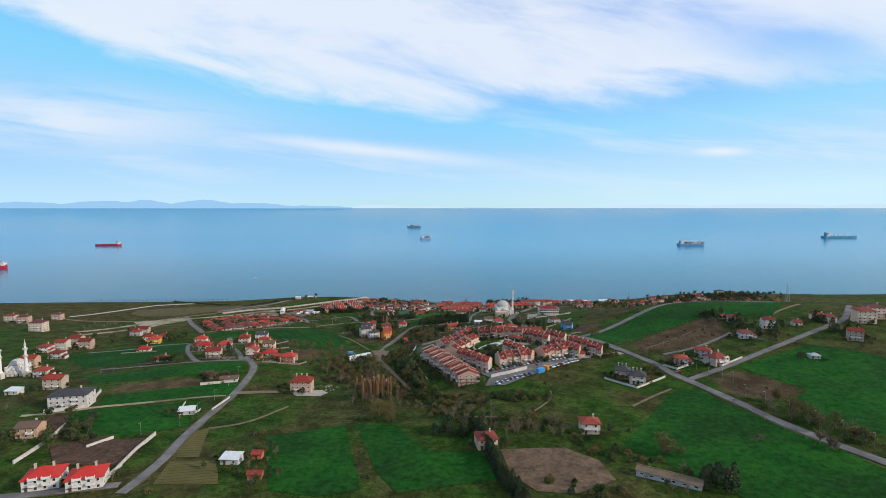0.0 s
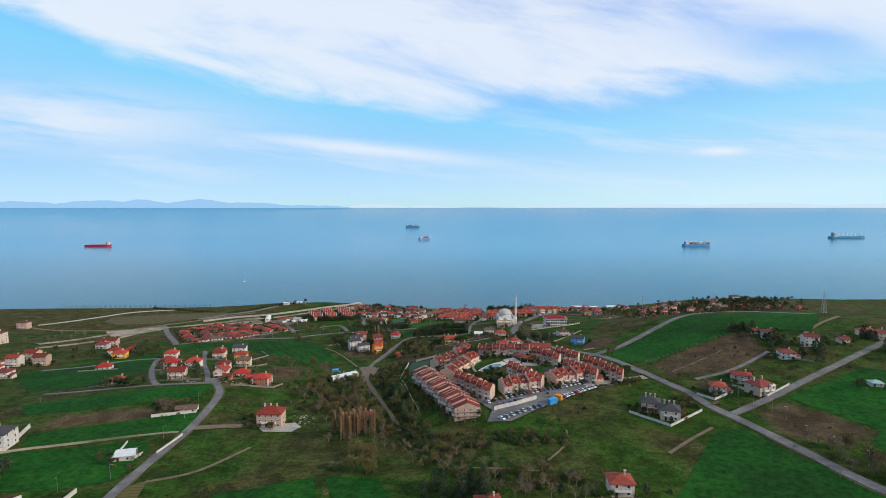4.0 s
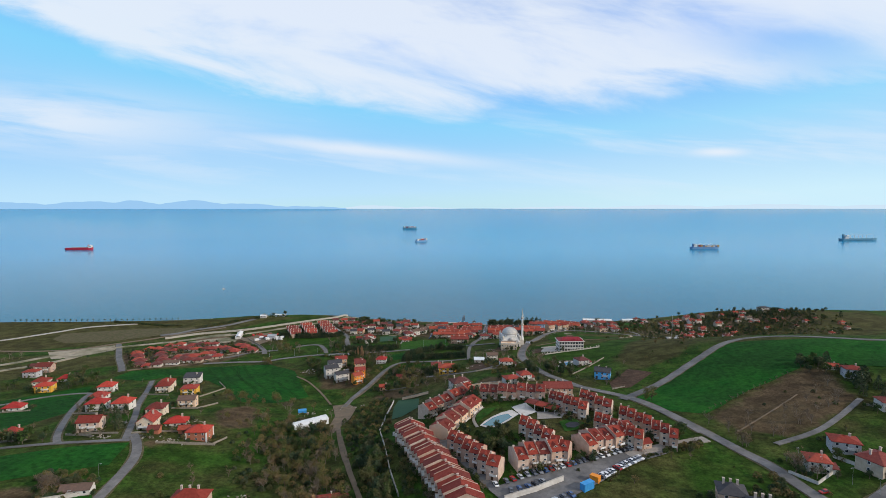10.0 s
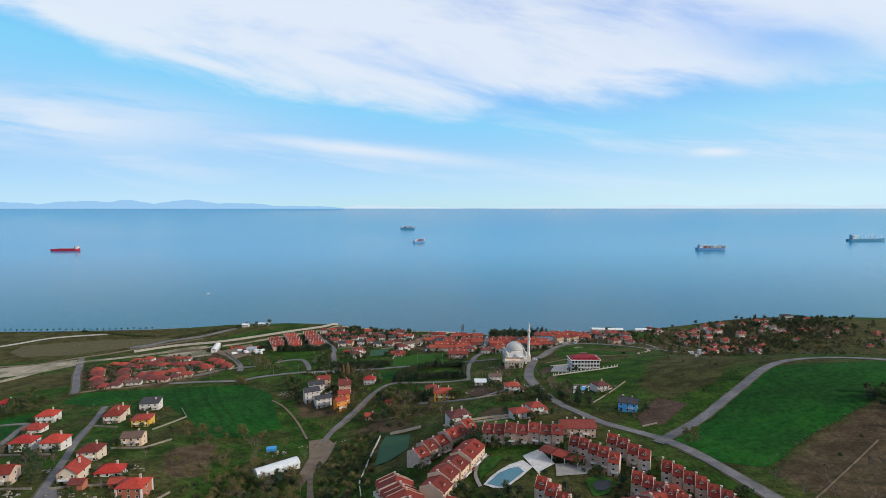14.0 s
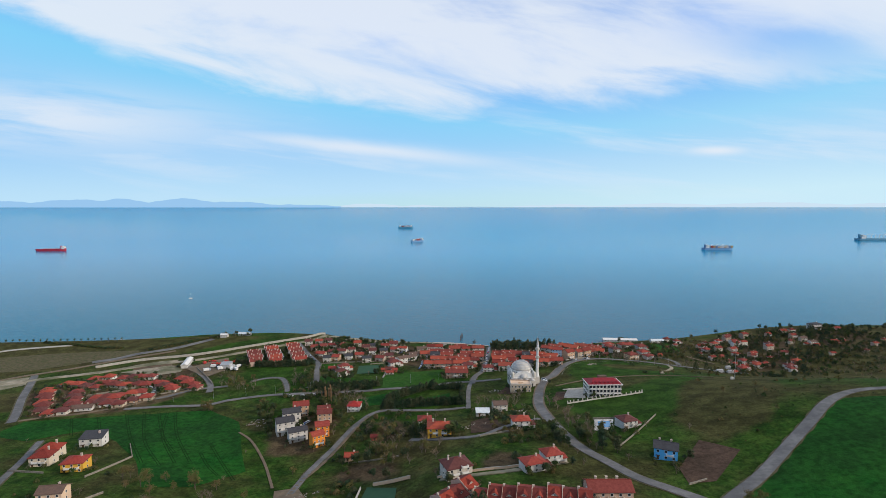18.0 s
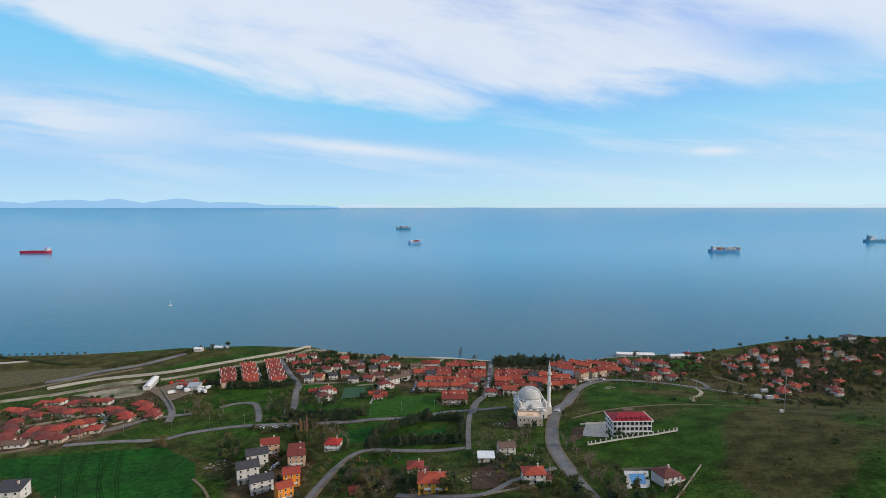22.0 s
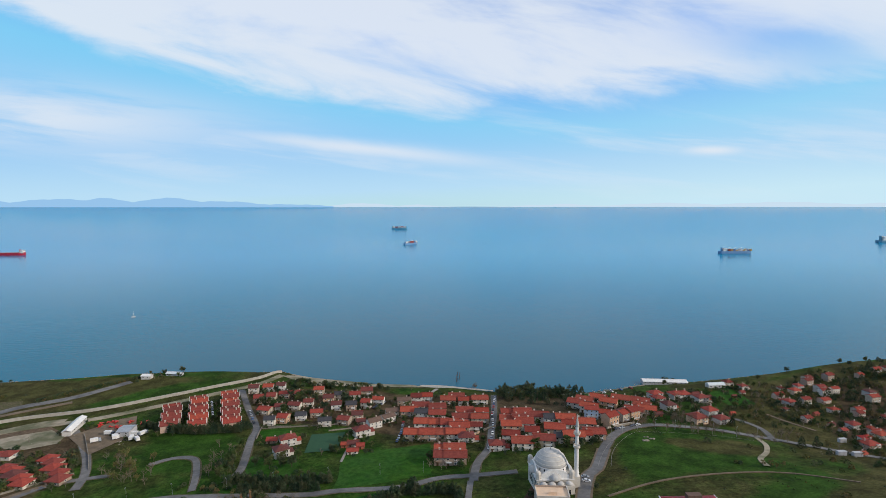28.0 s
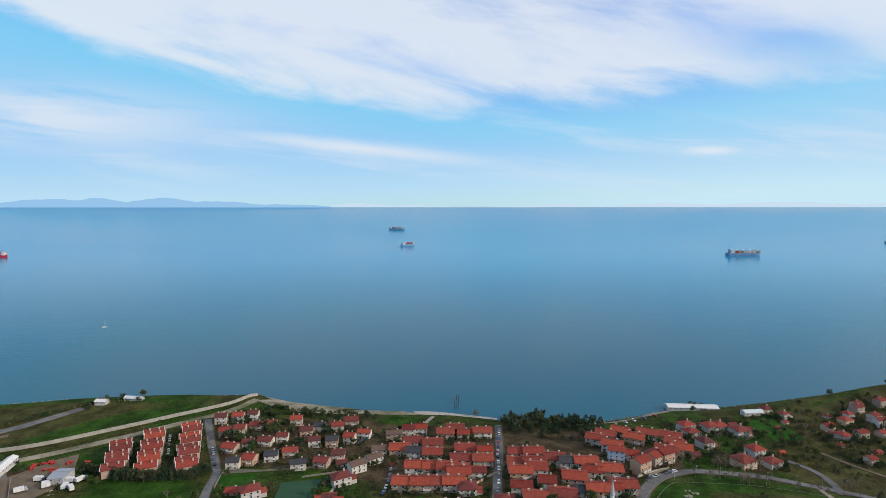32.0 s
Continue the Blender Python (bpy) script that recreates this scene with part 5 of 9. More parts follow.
# the village above the wheat field
put("redhip", -250.9, 517.0, 8)
put("redhip", -230.6, 515.0, 6)
put("redhip", -287.3, 582.0, 10)
put("mauve", -216.4, 461.0, 9)
put("creamhip", -236.1, 578.0, 9)
put("creamhip", -240.5, 590.0, 9)
put("amber", -209.9, 569.0, 10)
put("flatwhite", -229.0, 612.0, 10)
put("striped", -188.6, 524.0, 9)
put("creamhip", -195.5, 496.0, 8)
put("gablefront", -182.9, 465.0, 7)
put("lowred", -170.0, 474.0, 8)
put("brickhip", -147.0, 456.0, 2)
put("lowred", -277.2, 557.0, 8)
put("lowred", -353.0, 622.0, 12)
put("amber", -342.5, 584.0, 14)
put("creamhip", -358.0, 600.0, 12)
put("lowred", -320.7, 527.0, 10)
put("lowred", -262.4, 458.0, -4)
put("mauve", -398.0, 655.0, 8)
put("redshed", -158.5, 461.0, 8)
put("redshed", -174.0, 455.5, 6)
put("palehut", 259.2, 373.7, -12)
put("darkhut", -169.3, 383.7, 12)

# stone and timber fences round the gardens
for run in ([(-165.0, 440.0), (-136.0, 449.0), (-133.0, 462.0)], [(-206.0, 447.0), (-226.0, 452.0)], [(-262.0, 506.0), (-240.0, 503.0), (-221.0, 503.0)], [(-200.0, 512.0), (-178.0, 516.0), (-172.0, 536.0)],
            [(-248.0, 566.0), (-224.0, 562.0)], [(-196.0, 556.0), (-190.0, 590.0), (-205.0, 612.0)], [(-186.0, 452.0), (-160.0, 462.0)], [(-338.0, 516.0), (-305.0, 522.0)], [(-278.0, 446.0), (-246.0, 448.0)]):
    FENCES.append(run)

# the holiday estate: low houses wall to wall in short rows
def estate_row(a, b, n, turn):
    for i in range(n):
        f = i / max(1, n - 1)
        x, y = a[0] + (b[0] - a[0]) * f + (0.9 if i % 2 else -0.9), a[1] + (b[1] - a[1]) * f
        HOUSES_AT.append((x, y))
        ob = put_root("estate", MAKERS["estate"], pose(x, y, settle_z(x, y, 4.0) - 0.2 + 0.7 * (i % 2), 0, 0, turn + (0 if i % 2 else 3)), "holiday houses")
        ob.scale = (1.0 + 0.12 * (i % 3), 0.95 + 0.1 * ((i + 1) % 2), 0.95 + 0.08 * (i % 3))


estate_row((-355.8, 735.4), (-317.9, 679.3), 7, 12)
estate_row((-323.5, 728.2), (-299.6, 688.4), 6, 12)
estate_row((-351.9, 756.4), (-315.7, 740.1), 4, -6)
estate_row((-322.8, 757.4), (-293.4, 745.1), 4, -6)
estate_row((-290.0, 698.7), (-264.9, 692.9), 4, 10)
estate_row((-293.1, 709.7), (-277.6, 709.6), 3, 10)
estate_row((-276.8, 715.8), (-263.9, 723.7), 3, 14)
estate_row((-258.7, 704.4), (-251.3, 709.2), 2, 14)
estate_row((-290.2, 748.1), (-272.4, 747.4), 3, 0)
estate_row((-267.0, 753.9), (-240.8, 734.4), 5, -8)
estate_row((-250.1, 767.7), (-222.5, 739.3), 5, -10)
estate_row((-308.6, 771.2), (-283.9, 773.5), 4, 0)
estate_row((-336.7, 771.6), (-325.9, 774.5), 2, 0)
estate_row((-306.0, 672.6), (-299.2, 674.8), 2, 12)
put("lowwhite", -288.0, 684.5, 12)

# ---- rows of terraced houses ----
terrace("comb", (10.6, 354.0), (-19.5, 440.2), 18, 1)
terrace("town", (-9.9, 472.2), (15.3, 498.3), 6, -1)
terrace("townb", (20.8, 484.9), (61.5, 476.8), 8, -1)
terrace("townp", (0.1, 430.0), (16.4, 463.7), 5, -1)
terrace("town", (7.2, 412.4), (24.8, 379.4), 6, 0)
terrace("town", (43.9, 419.1), (57.9, 388.7), 6, 0)
terrace("townb", (35.9, 386.0), (51.5, 390.0), 4, -1)
terrace("townb", (68.7, 396.5), (93.0, 409.9), 6, -1)
terrace("town", (83.1, 422.6), (96.6, 401.0), 6, 0)
terrace("town", (99.5, 433.0), (114.1, 402.7), 7, 0)
terrace("town", (66.9, 460.8), (79.5, 440.7), 5, 0)
terrace("town", (86.4, 465.2), (94.0, 443.8), 4, 0)
terrace("terr", (-212.9, 851.8), (-197.2, 817.7), 5, 1)
terrace("terr", (-199.2, 868.9), (-176.3, 818.0), 7, 1)
terrace("terr", (-177.6, 880.1), (-150.3, 815.6), 8, 1)

# ---- plants ----
PLANTS = {}


def leaf_cloud(rng, n, inside, size, flat=1.0):
    """Many small crossed leaf clumps, at the points that inside() draws."""
    v, f = [], []
    for _ in range(n):
        p = inside(rng)
        s = size * rng.uniform(0.55, 1.25)
        a = Vector((rng.gauss(0, 1), rng.gauss(0, 1), rng.gauss(0, 1))).normalized() * s
        b = Vector((rng.gauss(0, 1), rng.gauss(0, 1), rng.gauss(0, 1) * flat)).normalized() * s
        p = Vector(p)
        k = len(v)
        v += [p - a * 0.7 - b * 0.4, p + a * 0.8 - b * 0.4, p + b * 0.9]
        f += [(k, k + 1, k + 2)]
    return v, f


def limb(s, a, b, r0, r1, n=5, slot=0):
    a, b = Vector(a), Vector(b)
    q = (b - a).to_track_quat("Z", "Y")
    k = []
    for p, r in ((a, r0), (b, r1)):
        k += [p + q @ Vector((r * math.cos(6.283 * i / n), r * math.sin(6.283 * i / n), 0)) for i in range(n)]
    s.add(k, [(i, (i + 1) % n, n + (i + 1) % n, n + i) for i in range(n)], slot)


def branches(s, rng, base, top, r, spread, levels, count=4):
    """A trunk and limbs that fork into thinner ones."""
    base, top = Vector(base), Vector(top)
    limb(s, base, top, r, r * 0.6, 4 if levels > 1 else 3)
    tips = [top]
    if levels > 0:
        axis = (top - base)
        for _ in range(count):
            start = base + axis * rng.uniform(0.45, 1.0)
            d = Vector((rng.gauss(0, 1), rng.gauss(0, 1), 0)).normalized() * spread + Vector((0, 0, rng.uniform(0.5, 1.1)))
            tips += branches(s, rng, start, start + d.normalized() * axis.length * rng.uniform(0.5, 0.85), r * 0.5, spread, levels - 1, count)
    return tips


def plant_meshes(kind, variant):
    """Trunk and crown meshes of one plant, about life size."""
    key = (kind, variant)
    if key in PLANTS:
        return PLANTS[key]
    rng = random.Random(hash((len(kind) * 131 + ord(kind[0]) * 7 + variant)))
    far = variant > 3          # coarser plants for the stands that stay far off
    k_n, k_s = (0.45, 1.4) if far else (1.0, 1.0)
    t = Shape()
    if kind == "conifer":
        h, r = rng.uniform(8, 11), rng.uniform(2.3, 3.1)
        limb(t, (0, 0, -0.5), (0, 0, h * 0.9), 0.28, 0.05)
        def inside(g):
            z = g.random() ** 1.3
            rad = r * (1 - z) ** 0.55 * (0.75 + 0.35 * g.random()) + 0.12
            a = g.uniform(0, 6.283)
            return (rad * math.cos(a), rad * math.sin(a), 0.8 + z * (h - 0.9))
        v, f = leaf_cloud(rng, int(480 * k_n), inside, 0.62 * k_s)
        leaf, bark = "leaf_dark", "bark"
    elif kind == "pine":
        h, r = rng.uniform(6.5, 8.5), rng.uniform(2.8, 3.6)
        tips = branches(t, rng, (0, 0, -0.5), (rng.uniform(-.4, .4), 0, h * 0.55), 0.28, 1.1, 1, 6)
        puffs = [(rng.uniform(-.65, .65) * r, rng.uniform(-.65, .65) * r, h * rng.uniform(0.62, 0.95)) for _ in range(9)]
        def inside(g):
            c = g.choice(puffs)
            return (c[0] + g.gauss(0, .55), c[1] + g.gauss(0, .55), c[2] + g.gauss(0, .4))
        v, f = leaf_cloud(rng, int(480 * k_n), inside, 0.64 * k_s)
        leaf, bark = "leaf_dark", "bark"
    elif kind in ("round", "olive"):
        h, r = rng.uniform(5.5, 8.0), rng.uniform(2.2, 3.2)
        branches(t, rng, (0, 0, -0.5), (rng.uniform(-.3, .3), rng.uniform(-.3, .3), h * 0.5), 0.22, 0.9, 1, 6)
        puffs = []
        for _ in range(11):
            a, q = rng.uniform(0, 6.283), rng.uniform(0.2, 0.8)
            puffs.append((r * q * math.cos(a), r * q * math.sin(a), h * rng.uniform(0.42, 0.88)))
        def inside(g):
            c = g.choice(puffs)
            return (c[0] + g.gauss(0, .55), c[1] + g.gauss(0, .55), c[2] + g.gauss(0, .5))
        v, f = leaf_cloud(rng, int((600 if kind == "round" else 380) * k_n), inside, (0.50 if kind == "round" else 0.38) * k_s)
        leaf, bark = ("leaf_green" if variant % 2 else "leaf_dark") if kind == "round" else "leaf_olive", "bark"
    elif kind == "bare":
        h = rng.uniform(5, 8)
        tips = branches(t, rng, (0, 0, -0.5), (rng.uniform(-.3, .3), rng.uniform(-.3, .3), h * 0.45), 0.17, 0.8, 2, 4 if far else 5)
        v, f = [], []
        for p in tips:
            for _ in range(3 if far else 6):
                d = Vector((rng.gauss(0, .6), rng.gauss(0, .6), rng.uniform(-0.1, 1.0))).normalized() * rng.uniform(0.6, 1.6)
                w = Vector((rng.gauss(0, 1), rng.gauss(0, 1), 0)).normalized() * 0.075 * k_s
                k = len(v)
                v += [p - w, p + w, p + d]
                f += [(k, k + 1, k + 2)]
        leaf, bark = "twig", "bark_pale"
    elif kind == "poplar":
        h = rng.uniform(11, 14)
        limb(t, (0, 0, -0.5), (0, 0, h * 0.9), 0.2, 0.05)
        v, f = [], []
        for _ in range(260):
            z = rng.uniform(0.12, 0.95) * h
            a = rng.uniform(0, 6.283)
            p = Vector((0.25 * math.cos(a), 0.25 * math.sin(a), z))
            d = Vector((math.cos(a) * 0.32, math.sin(a) * 0.32, 1.0)) * rng.uniform(1.0, 2.4)
            w = Vector((-math.sin(a), math.cos(a), 0)) * 0.13
            k = len(v)
            v += [p - w, p + w, p + d]
            f += [(k, k + 1, k + 2)]
        leaf, bark = "twig_tan", "bark_pale"
    elif kind == "palm":
        h = rng.uniform(4, 5)
        limb(t, (0, 0, -0.5), (0, 0, h), 0.22, 0.18)
        v, f = [], []
        for i in range(26):
            a, e = rng.uniform(0, 6.283), rng.uniform(-0.5, 1.1)
            d = Vector((math.cos(a) * math.cos(e), math.sin(a) * math.cos(e), math.sin(e)))
            w = Vector((-math.sin(a), math.cos(a), 0)) * 0.35
            p = Vector((0, 0, h))
            k = len(v)
            v += [p, p + d * 0.9 + w, p + d * 2.2 - Vector((0, 0, 0.4)), p + d * 0.9 - w]
            f += [(k, k + 1, k + 2, k + 3)]
        leaf, bark = "leaf_dark", "bark"
    else:   # bush
        r = rng.uniform(1.3, 2.4)
        limb(t, (0, 0, -0.4), (0, 0, r * 0.6), 0.12, 0.05, 4)
        def inside(g):
            a, q = g.uniform(0, 6.283), r * (0.35 + 0.65 * g.random() ** 0.5)
            z = g.random()
            q *= (1 - z * z) ** 0.5
            return (q * math.cos(a), q * math.sin(a), 0.1 + z * r * 1.2)
        v, f = leaf_cloud(rng, int(180 * k_n), inside, 0.46 * k_s)
        leaf, bark = ("leaf_green", "leaf_dark", "leaf_olive")[variant % 3], "bark"
    crown = mesh_from("crown", v, f, [leaf])
    PLANTS[key] = (t.mesh("trunk", [bark]), crown, leaf, bark)
    return PLANTS[key]


TREE_LABEL = {"conifer": ("dark green pointed conifer", "conifer"), "pine": ("dark spreading stone pine", "pine"), "round": ("leafy green broad tree", "tree"), "olive": ("yellowish budding tree in early spring", "tree"),
              "bare": ("leafless brown tree with fine twigs", "tree"), "poplar": ("slender leafless tan poplar", "poplar"), "palm": ("small palm beside the coast road", "palm"), "bush": ("low leafy shrub on rough grass", "shrub")}


def tree(kind, variant, x, y, size=1.0, turn=0.0, group=""):
    trunk, crown, _, _ = plant_meshes(kind, variant)
    lab, cat = TREE_LABEL[kind]
    root = tagged(new("tree" if cat in ("tree", "conifer") else cat), lab, cat, group)
    root.matrix_basis = pose(x, y, ground(x, y), 0, 0, turn) @ Matrix.Scale(size, 4)
    part("trunk", trunk, None, root)
    part("crown", crown, None, root)
    return root


FLAT = {}


def flat_mesh(me):
    """A plant mesh as arrays: points, corners, corners per face."""
    if me.name not in FLAT:
        co, lv, ls = np.empty(len(me.vertices) * 3), np.empty(len(me.loops), np.int32), np.empty(len(me.polygons), np.int32)
        me.vertices.foreach_get("co", co)
        me.loops.foreach_get("vertex_index", lv)
        me.polygons.foreach_get("loop_start", ls)
        FLAT[me.name] = (co.reshape(-1, 3), lv, ls)
    return FLAT[me.name]


def thicket(kind, spots, label, name="thicket"):
    """Plants too dense to count, joined into one mesh."""
    va, lva, lsa, sl, mats, base, corners = [], [], [], [], [], 0, 0
    for i, (x, y, size, turn) in enumerate(spots):
        trunk, crown, leaf, bark = plant_meshes(kind, i % 4 + (4 if y > 590 or abs(x) > 230 else 0))
        rot = np.array(pose(x, y, ground(x, y), 0, 0, turn) @ Matrix.Scale(size, 4))
        for me, name_ in ((trunk, bark), (crown, leaf)):
            if name_ not in mats:
                mats.append(name_)
            co, lv, ls = flat_mesh(me)
            va.append(co @ rot[:3, :3].T + rot[:3, 3])
            lva.append(lv + base)
            lsa.append(ls + corners)
            sl.append(np.full(len(ls), mats.index(name_), np.int32))
            base += len(co)
            corners += len(lv)
    me = bpy.data.meshes.new(name)
    me.vertices.add(base)
    me.vertices.foreach_set("co", np.concatenate(va).reshape(-1))
    me.loops.add(corners)
    me.loops.foreach_set("vertex_index", np.concatenate(lva))
    ls = np.concatenate(lsa)
    me.polygons.add(len(ls))
    me.polygons.foreach_set("loop_start", ls)
    for m in mats:
        me.materials.append(MATS[m])
    me.polygons.foreach_set("material_index", np.concatenate(sl))
    me.update(calc_edges=True)
    me.validate()
    return tagged(new(name, me), label, "thicket", kind="stuff")


def inside_ring(x, y, ring):
    c = False
    for i in range(len(ring)):
        (xa, ya), (xb, yb) = ring[i - 1], ring[i]
        if (ya > y) != (yb > y) and x < (xb - xa) * (y - ya) / (yb - ya) + xa:
            c = not c
    return c


def clear_of(x, y, gap):
    near = np.array(HOUSES_AT)
    return bool(np.all((near[:, 0] - x) ** 2 + (near[:, 1] - y) ** 2 > gap * gap))


def grove(kind, n, ring):
    rng = random.Random(int(abs(ring[0][0] * 10 + ring[0][1])) + n)
    xs, ys = [p[0] for p in ring], [p[1] for p in ring]
    lanes = np.concatenate([np.column_stack([c, np.full(len(c), w / 2 + 2.2)]) for w, c in TRACKS])
    spots, tries = [], 0
    while len(spots) < n and tries < n * 60:
        tries += 1
        x, y = rng.uniform(min(xs), max(xs)), rng.uniform(min(ys), max(ys))
        if n >= 40 and x > 200 and y > 690 and noise.noise(Vector((x * 0.028, y * 0.028, 3.0))) < -0.14:   # clumps and clearings
            continue
        if np.any((lanes[:, 0] - x) ** 2 + (lanes[:, 1] - y) ** 2 < lanes[:, 2] ** 2):
            continue
        if inside_ring(x, y, ring) and clear_of(x, y, 6.5 if kind != "bush" else 5.5) and y < np.interp(x, SHORE_X, SHORE_Y) - 2:
            spots.append((x, y, rng.uniform(0.75, 1.2) * (0.8 if x > 240 and y > 700 else 1.0), rng.uniform(0, 360)))
    if not spots:
        return
    if kind == "bush" or (n > 9 and kind != "poplar"):
        label = {"bush": "tangled green and olive shrubs", "bare": "thicket of leafless brown trees", "olive": "scrub of budding yellowish trees", "round": "close stand of leafy trees",
                 "conifer": "close stand of dark conifers", "pine": "close stand of dark stone pines", "poplar": "close stand of slender leafless tan poplars", "palm": "row of small palms along the coast road"}[kind]
        thicket(kind, spots, label)
    else:
        for i, (x, y, s, a) in enumerate(spots):
            tree(kind, i % 4, x, y, s, a, "trees")


def hedge(kind, height, pts):
    c = np.repeat(curve_points(pts, 1.5), 2, axis=0)
    rng = random.Random(len(c))
    spots = [(p[0] + rng.uniform(-1.2, 1.2), p[1] + rng.uniform(-1.2, 1.2), height / (8.0 if kind == "conifer" else 2.0) * rng.uniform(0.75, 1.2), rng.uniform(0, 360)) for p in c]
    thicket(kind, spots, "dense dark evergreen hedge" if kind == "conifer" else "low clipped green hedge", "hedge")



def scrub(kind, n, x0, x1, y0, y1, seed, low=0.5, high=1.0, label="scattered shrubs on rough grass"):
    """Plants strewn over the open grass, clear of fields, roads and houses."""
    rng = random.Random(seed)
    pts = np.concatenate([c for _, c in TRACKS])
    rings = [r for m_, r in RINGS if m_ not in ("brown",)] + LUSH
    spots, tries = [], 0
    while len(spots) < n and tries < n * 12:
        tries += 1
        x, y = rng.uniform(x0, x1), rng.uniform(y0, y1)
        if noise.noise(Vector((x * 0.018, y * 0.018, seed))) < -0.05 or not clear_of(x, y, 7.0):
            continue
        if np.min((pts[:, 0] - x) ** 2 + (pts[:, 1] - y) ** 2) < 30 or any(inside_ring(x, y, r) for r in rings) or y > np.interp(x, SHORE_X, SHORE_Y) - 6:
            continue
        spots.append((x, y, rng.uniform(low, high), rng.uniform(0, 360)))
    if spots:
        thicket(kind, spots, label)


# ---- walls, cars, poles ----
def wall_line(name, height, thick, material, pts):
    if material == "wall_white" and pts[0][1] > 400:
        material, height, thick = "rubble", height * 0.7, 0.3
    if name == "sea_wall":
        c = curve_points(pts, 5.0)
    else:   # straight runs with sharp corners
        c = np.concatenate([np.linspace(a, b, 8, endpoint=False) for a, b in zip(pts[:-1], pts[1:])] + [np.array([pts[-1]])])
    d = np.gradient(c, axis=0)
    d /= np.linalg.norm(d, axis=1)[:, None]
    nrm = np.stack([-d[:, 1], d[:, 0]], 1) * thick / 2
    z = heights(c[:, 0], c[:, 1])
    n = len(c)
    rows = [np.column_stack([c + nrm, z - 1.5]), np.column_stack([c + nrm, z + height]), np.column_stack([c - nrm, z + height]), np.column_stack([c - nrm, z - 1.5])]
    faces = [(r * n + i, r * n + i + 1, (r + 1) * n + i + 1, (r + 1) * n + i) for r in range(3) for i in range(n - 1)]
    faces += [(0, n, 2 * n, 3 * n), (n - 1, 4 * n - 1, 3 * n - 1, 2 * n - 1)]
    nice = {"concrete": "long pale concrete sea wall", "wall_white": "white plastered garden wall", "wall_grey": "grey boundary wall", "wall_peach": "peach plastered garden wall", "stone_white": "pale stone wall", "rubble": "low rough stone garden wall"}[material]
    root = tagged(new("garden_wall" if name != "sea_wall" else "sea_wall"), nice, "wall")
    part("wall_body", mesh_from(name, np.concatenate(rows), faces, [material]), None, root)
    cap = [np.column_stack([c + nrm * 1.3, z + height]), np.column_stack([c + nrm * 1.3, z + height + 0.12]), np.column_stack([c - nrm * 1.3, z + height + 0.12]), np.column_stack([c - nrm * 1.3, z + height])]
    part("coping", mesh_from("coping", np.concatenate(cap), faces + [(3 * n + i, 3 * n + i + 1, i + 1, i) for i in range(n - 1)], ["concrete" if material != "rubble" else "rubble"]), None, root)
    return root


def make_car(far=False):
    root = tagged(new("car"), "parked passenger car on the asphalt", "car")
    body = [(-2.1, 0.35), (2.1, 0.35), (2.15, 0.75), (1.2, 0.92), (-1.95, 0.95), (-2.15, 0.8)]
    part("body", Shape().prism(body, -0.88, 0.88, "y").box(-1.25, -0.64, 1.40, 0.35, 0.64, 1.46), "car_paint", root)
    s = Shape()
    lo, hi = [(-1.75, -0.80), (1.05, -0.80), (1.05, 0.80), (-1.75, 0.80)], [(-1.25, -0.64), (0.35, -0.64), (0.35, 0.64), (-1.25, 0.64)]
    s.add([(x, y, 0.90) for x, y in lo] + [(x, y, 1.42) for x, y in hi], [(0, 1, 5, 4), (1, 2, 6, 5), (2, 3, 7, 6), (3, 0, 4, 7)])
    part("glasshouse", s, "glass", root)
    wheel = Shape().prism([(0.32 * math.cos(a), 0.32 + 0.32 * math.sin(a)) for a in np.arange(0, 6.28, 0.628)], -0.1, 0.1, "y").mesh("wheel", ["tyre"])
    for x in (-1.3, 1.3):
        if far:
            part("wheel_pair", Shape().prism([(x + 0.32 * math.cos(a), 0.32 + 0.32 * math.sin(a)) for a in np.arange(0, 6.28, 0.785)], -0.92, 0.92, "y"), "tyre", root)
            continue
        for y in (-0.82, 0.82):
            part("wheel", wheel, None, root, at=pose(x, y, 0))
    return root


def cars(way, n, pts):
    c = curve_points(pts, 0.5)
    rng = random.Random(n + int(abs(pts[0][0])))
    for i in range(n):
        k = min(len(c) - 2, int((i + 0.5) / n * (len(c) - 1)))
        p, d = c[k], c[k + 1] - c[k]
        a = math.degrees(math.atan2(d[1], d[0])) + (90 if way == "perp" else 0) + rng.uniform(-3, 3) + (180 if rng.random() < 0.4 else 0)
        if rng.random() < 0.06:
            continue
        put_root(("car", p[1] > 600), lambda: make_car(p[1] > 600), pose(p[0], p[1], ground(p[0], p[1]) + 0.42, 0, 0, a), "parked cars")


def make_pole():
    root = tagged(new("street_lamp"), "thin grey street lamp pole with one arm", "street lamp")
    part("pole", Shape().turned([(0.09, -0.5), (0.05, 7.5)], 6), "steel", root)
    part("lamp_arm", Shape().box(-0.04, -1.0, 7.42, 0.04, 0.04, 7.5).box(-0.12, -1.5, 7.38, 0.12, -0.9, 7.5), "steel", root)
    return root


def poles(n, pts):
    c = curve_points(pts, 1.0)
    for i in range(n):
        k = min(len(c) - 2, int((i + 0.5) / n * (len(c) - 1)))
        p, d = c[k], c[k + 1] - c[k]
        d = d / np.linalg.norm(d)
        x, y = p[0] - d[1] * 4.2, p[1] + d[0] * 4.2
        put_root("lamp", make_pole, pose(x, y, ground(x, y), 0, 0, math.degrees(math.atan2(d[1], d[0]))), "street lamps")


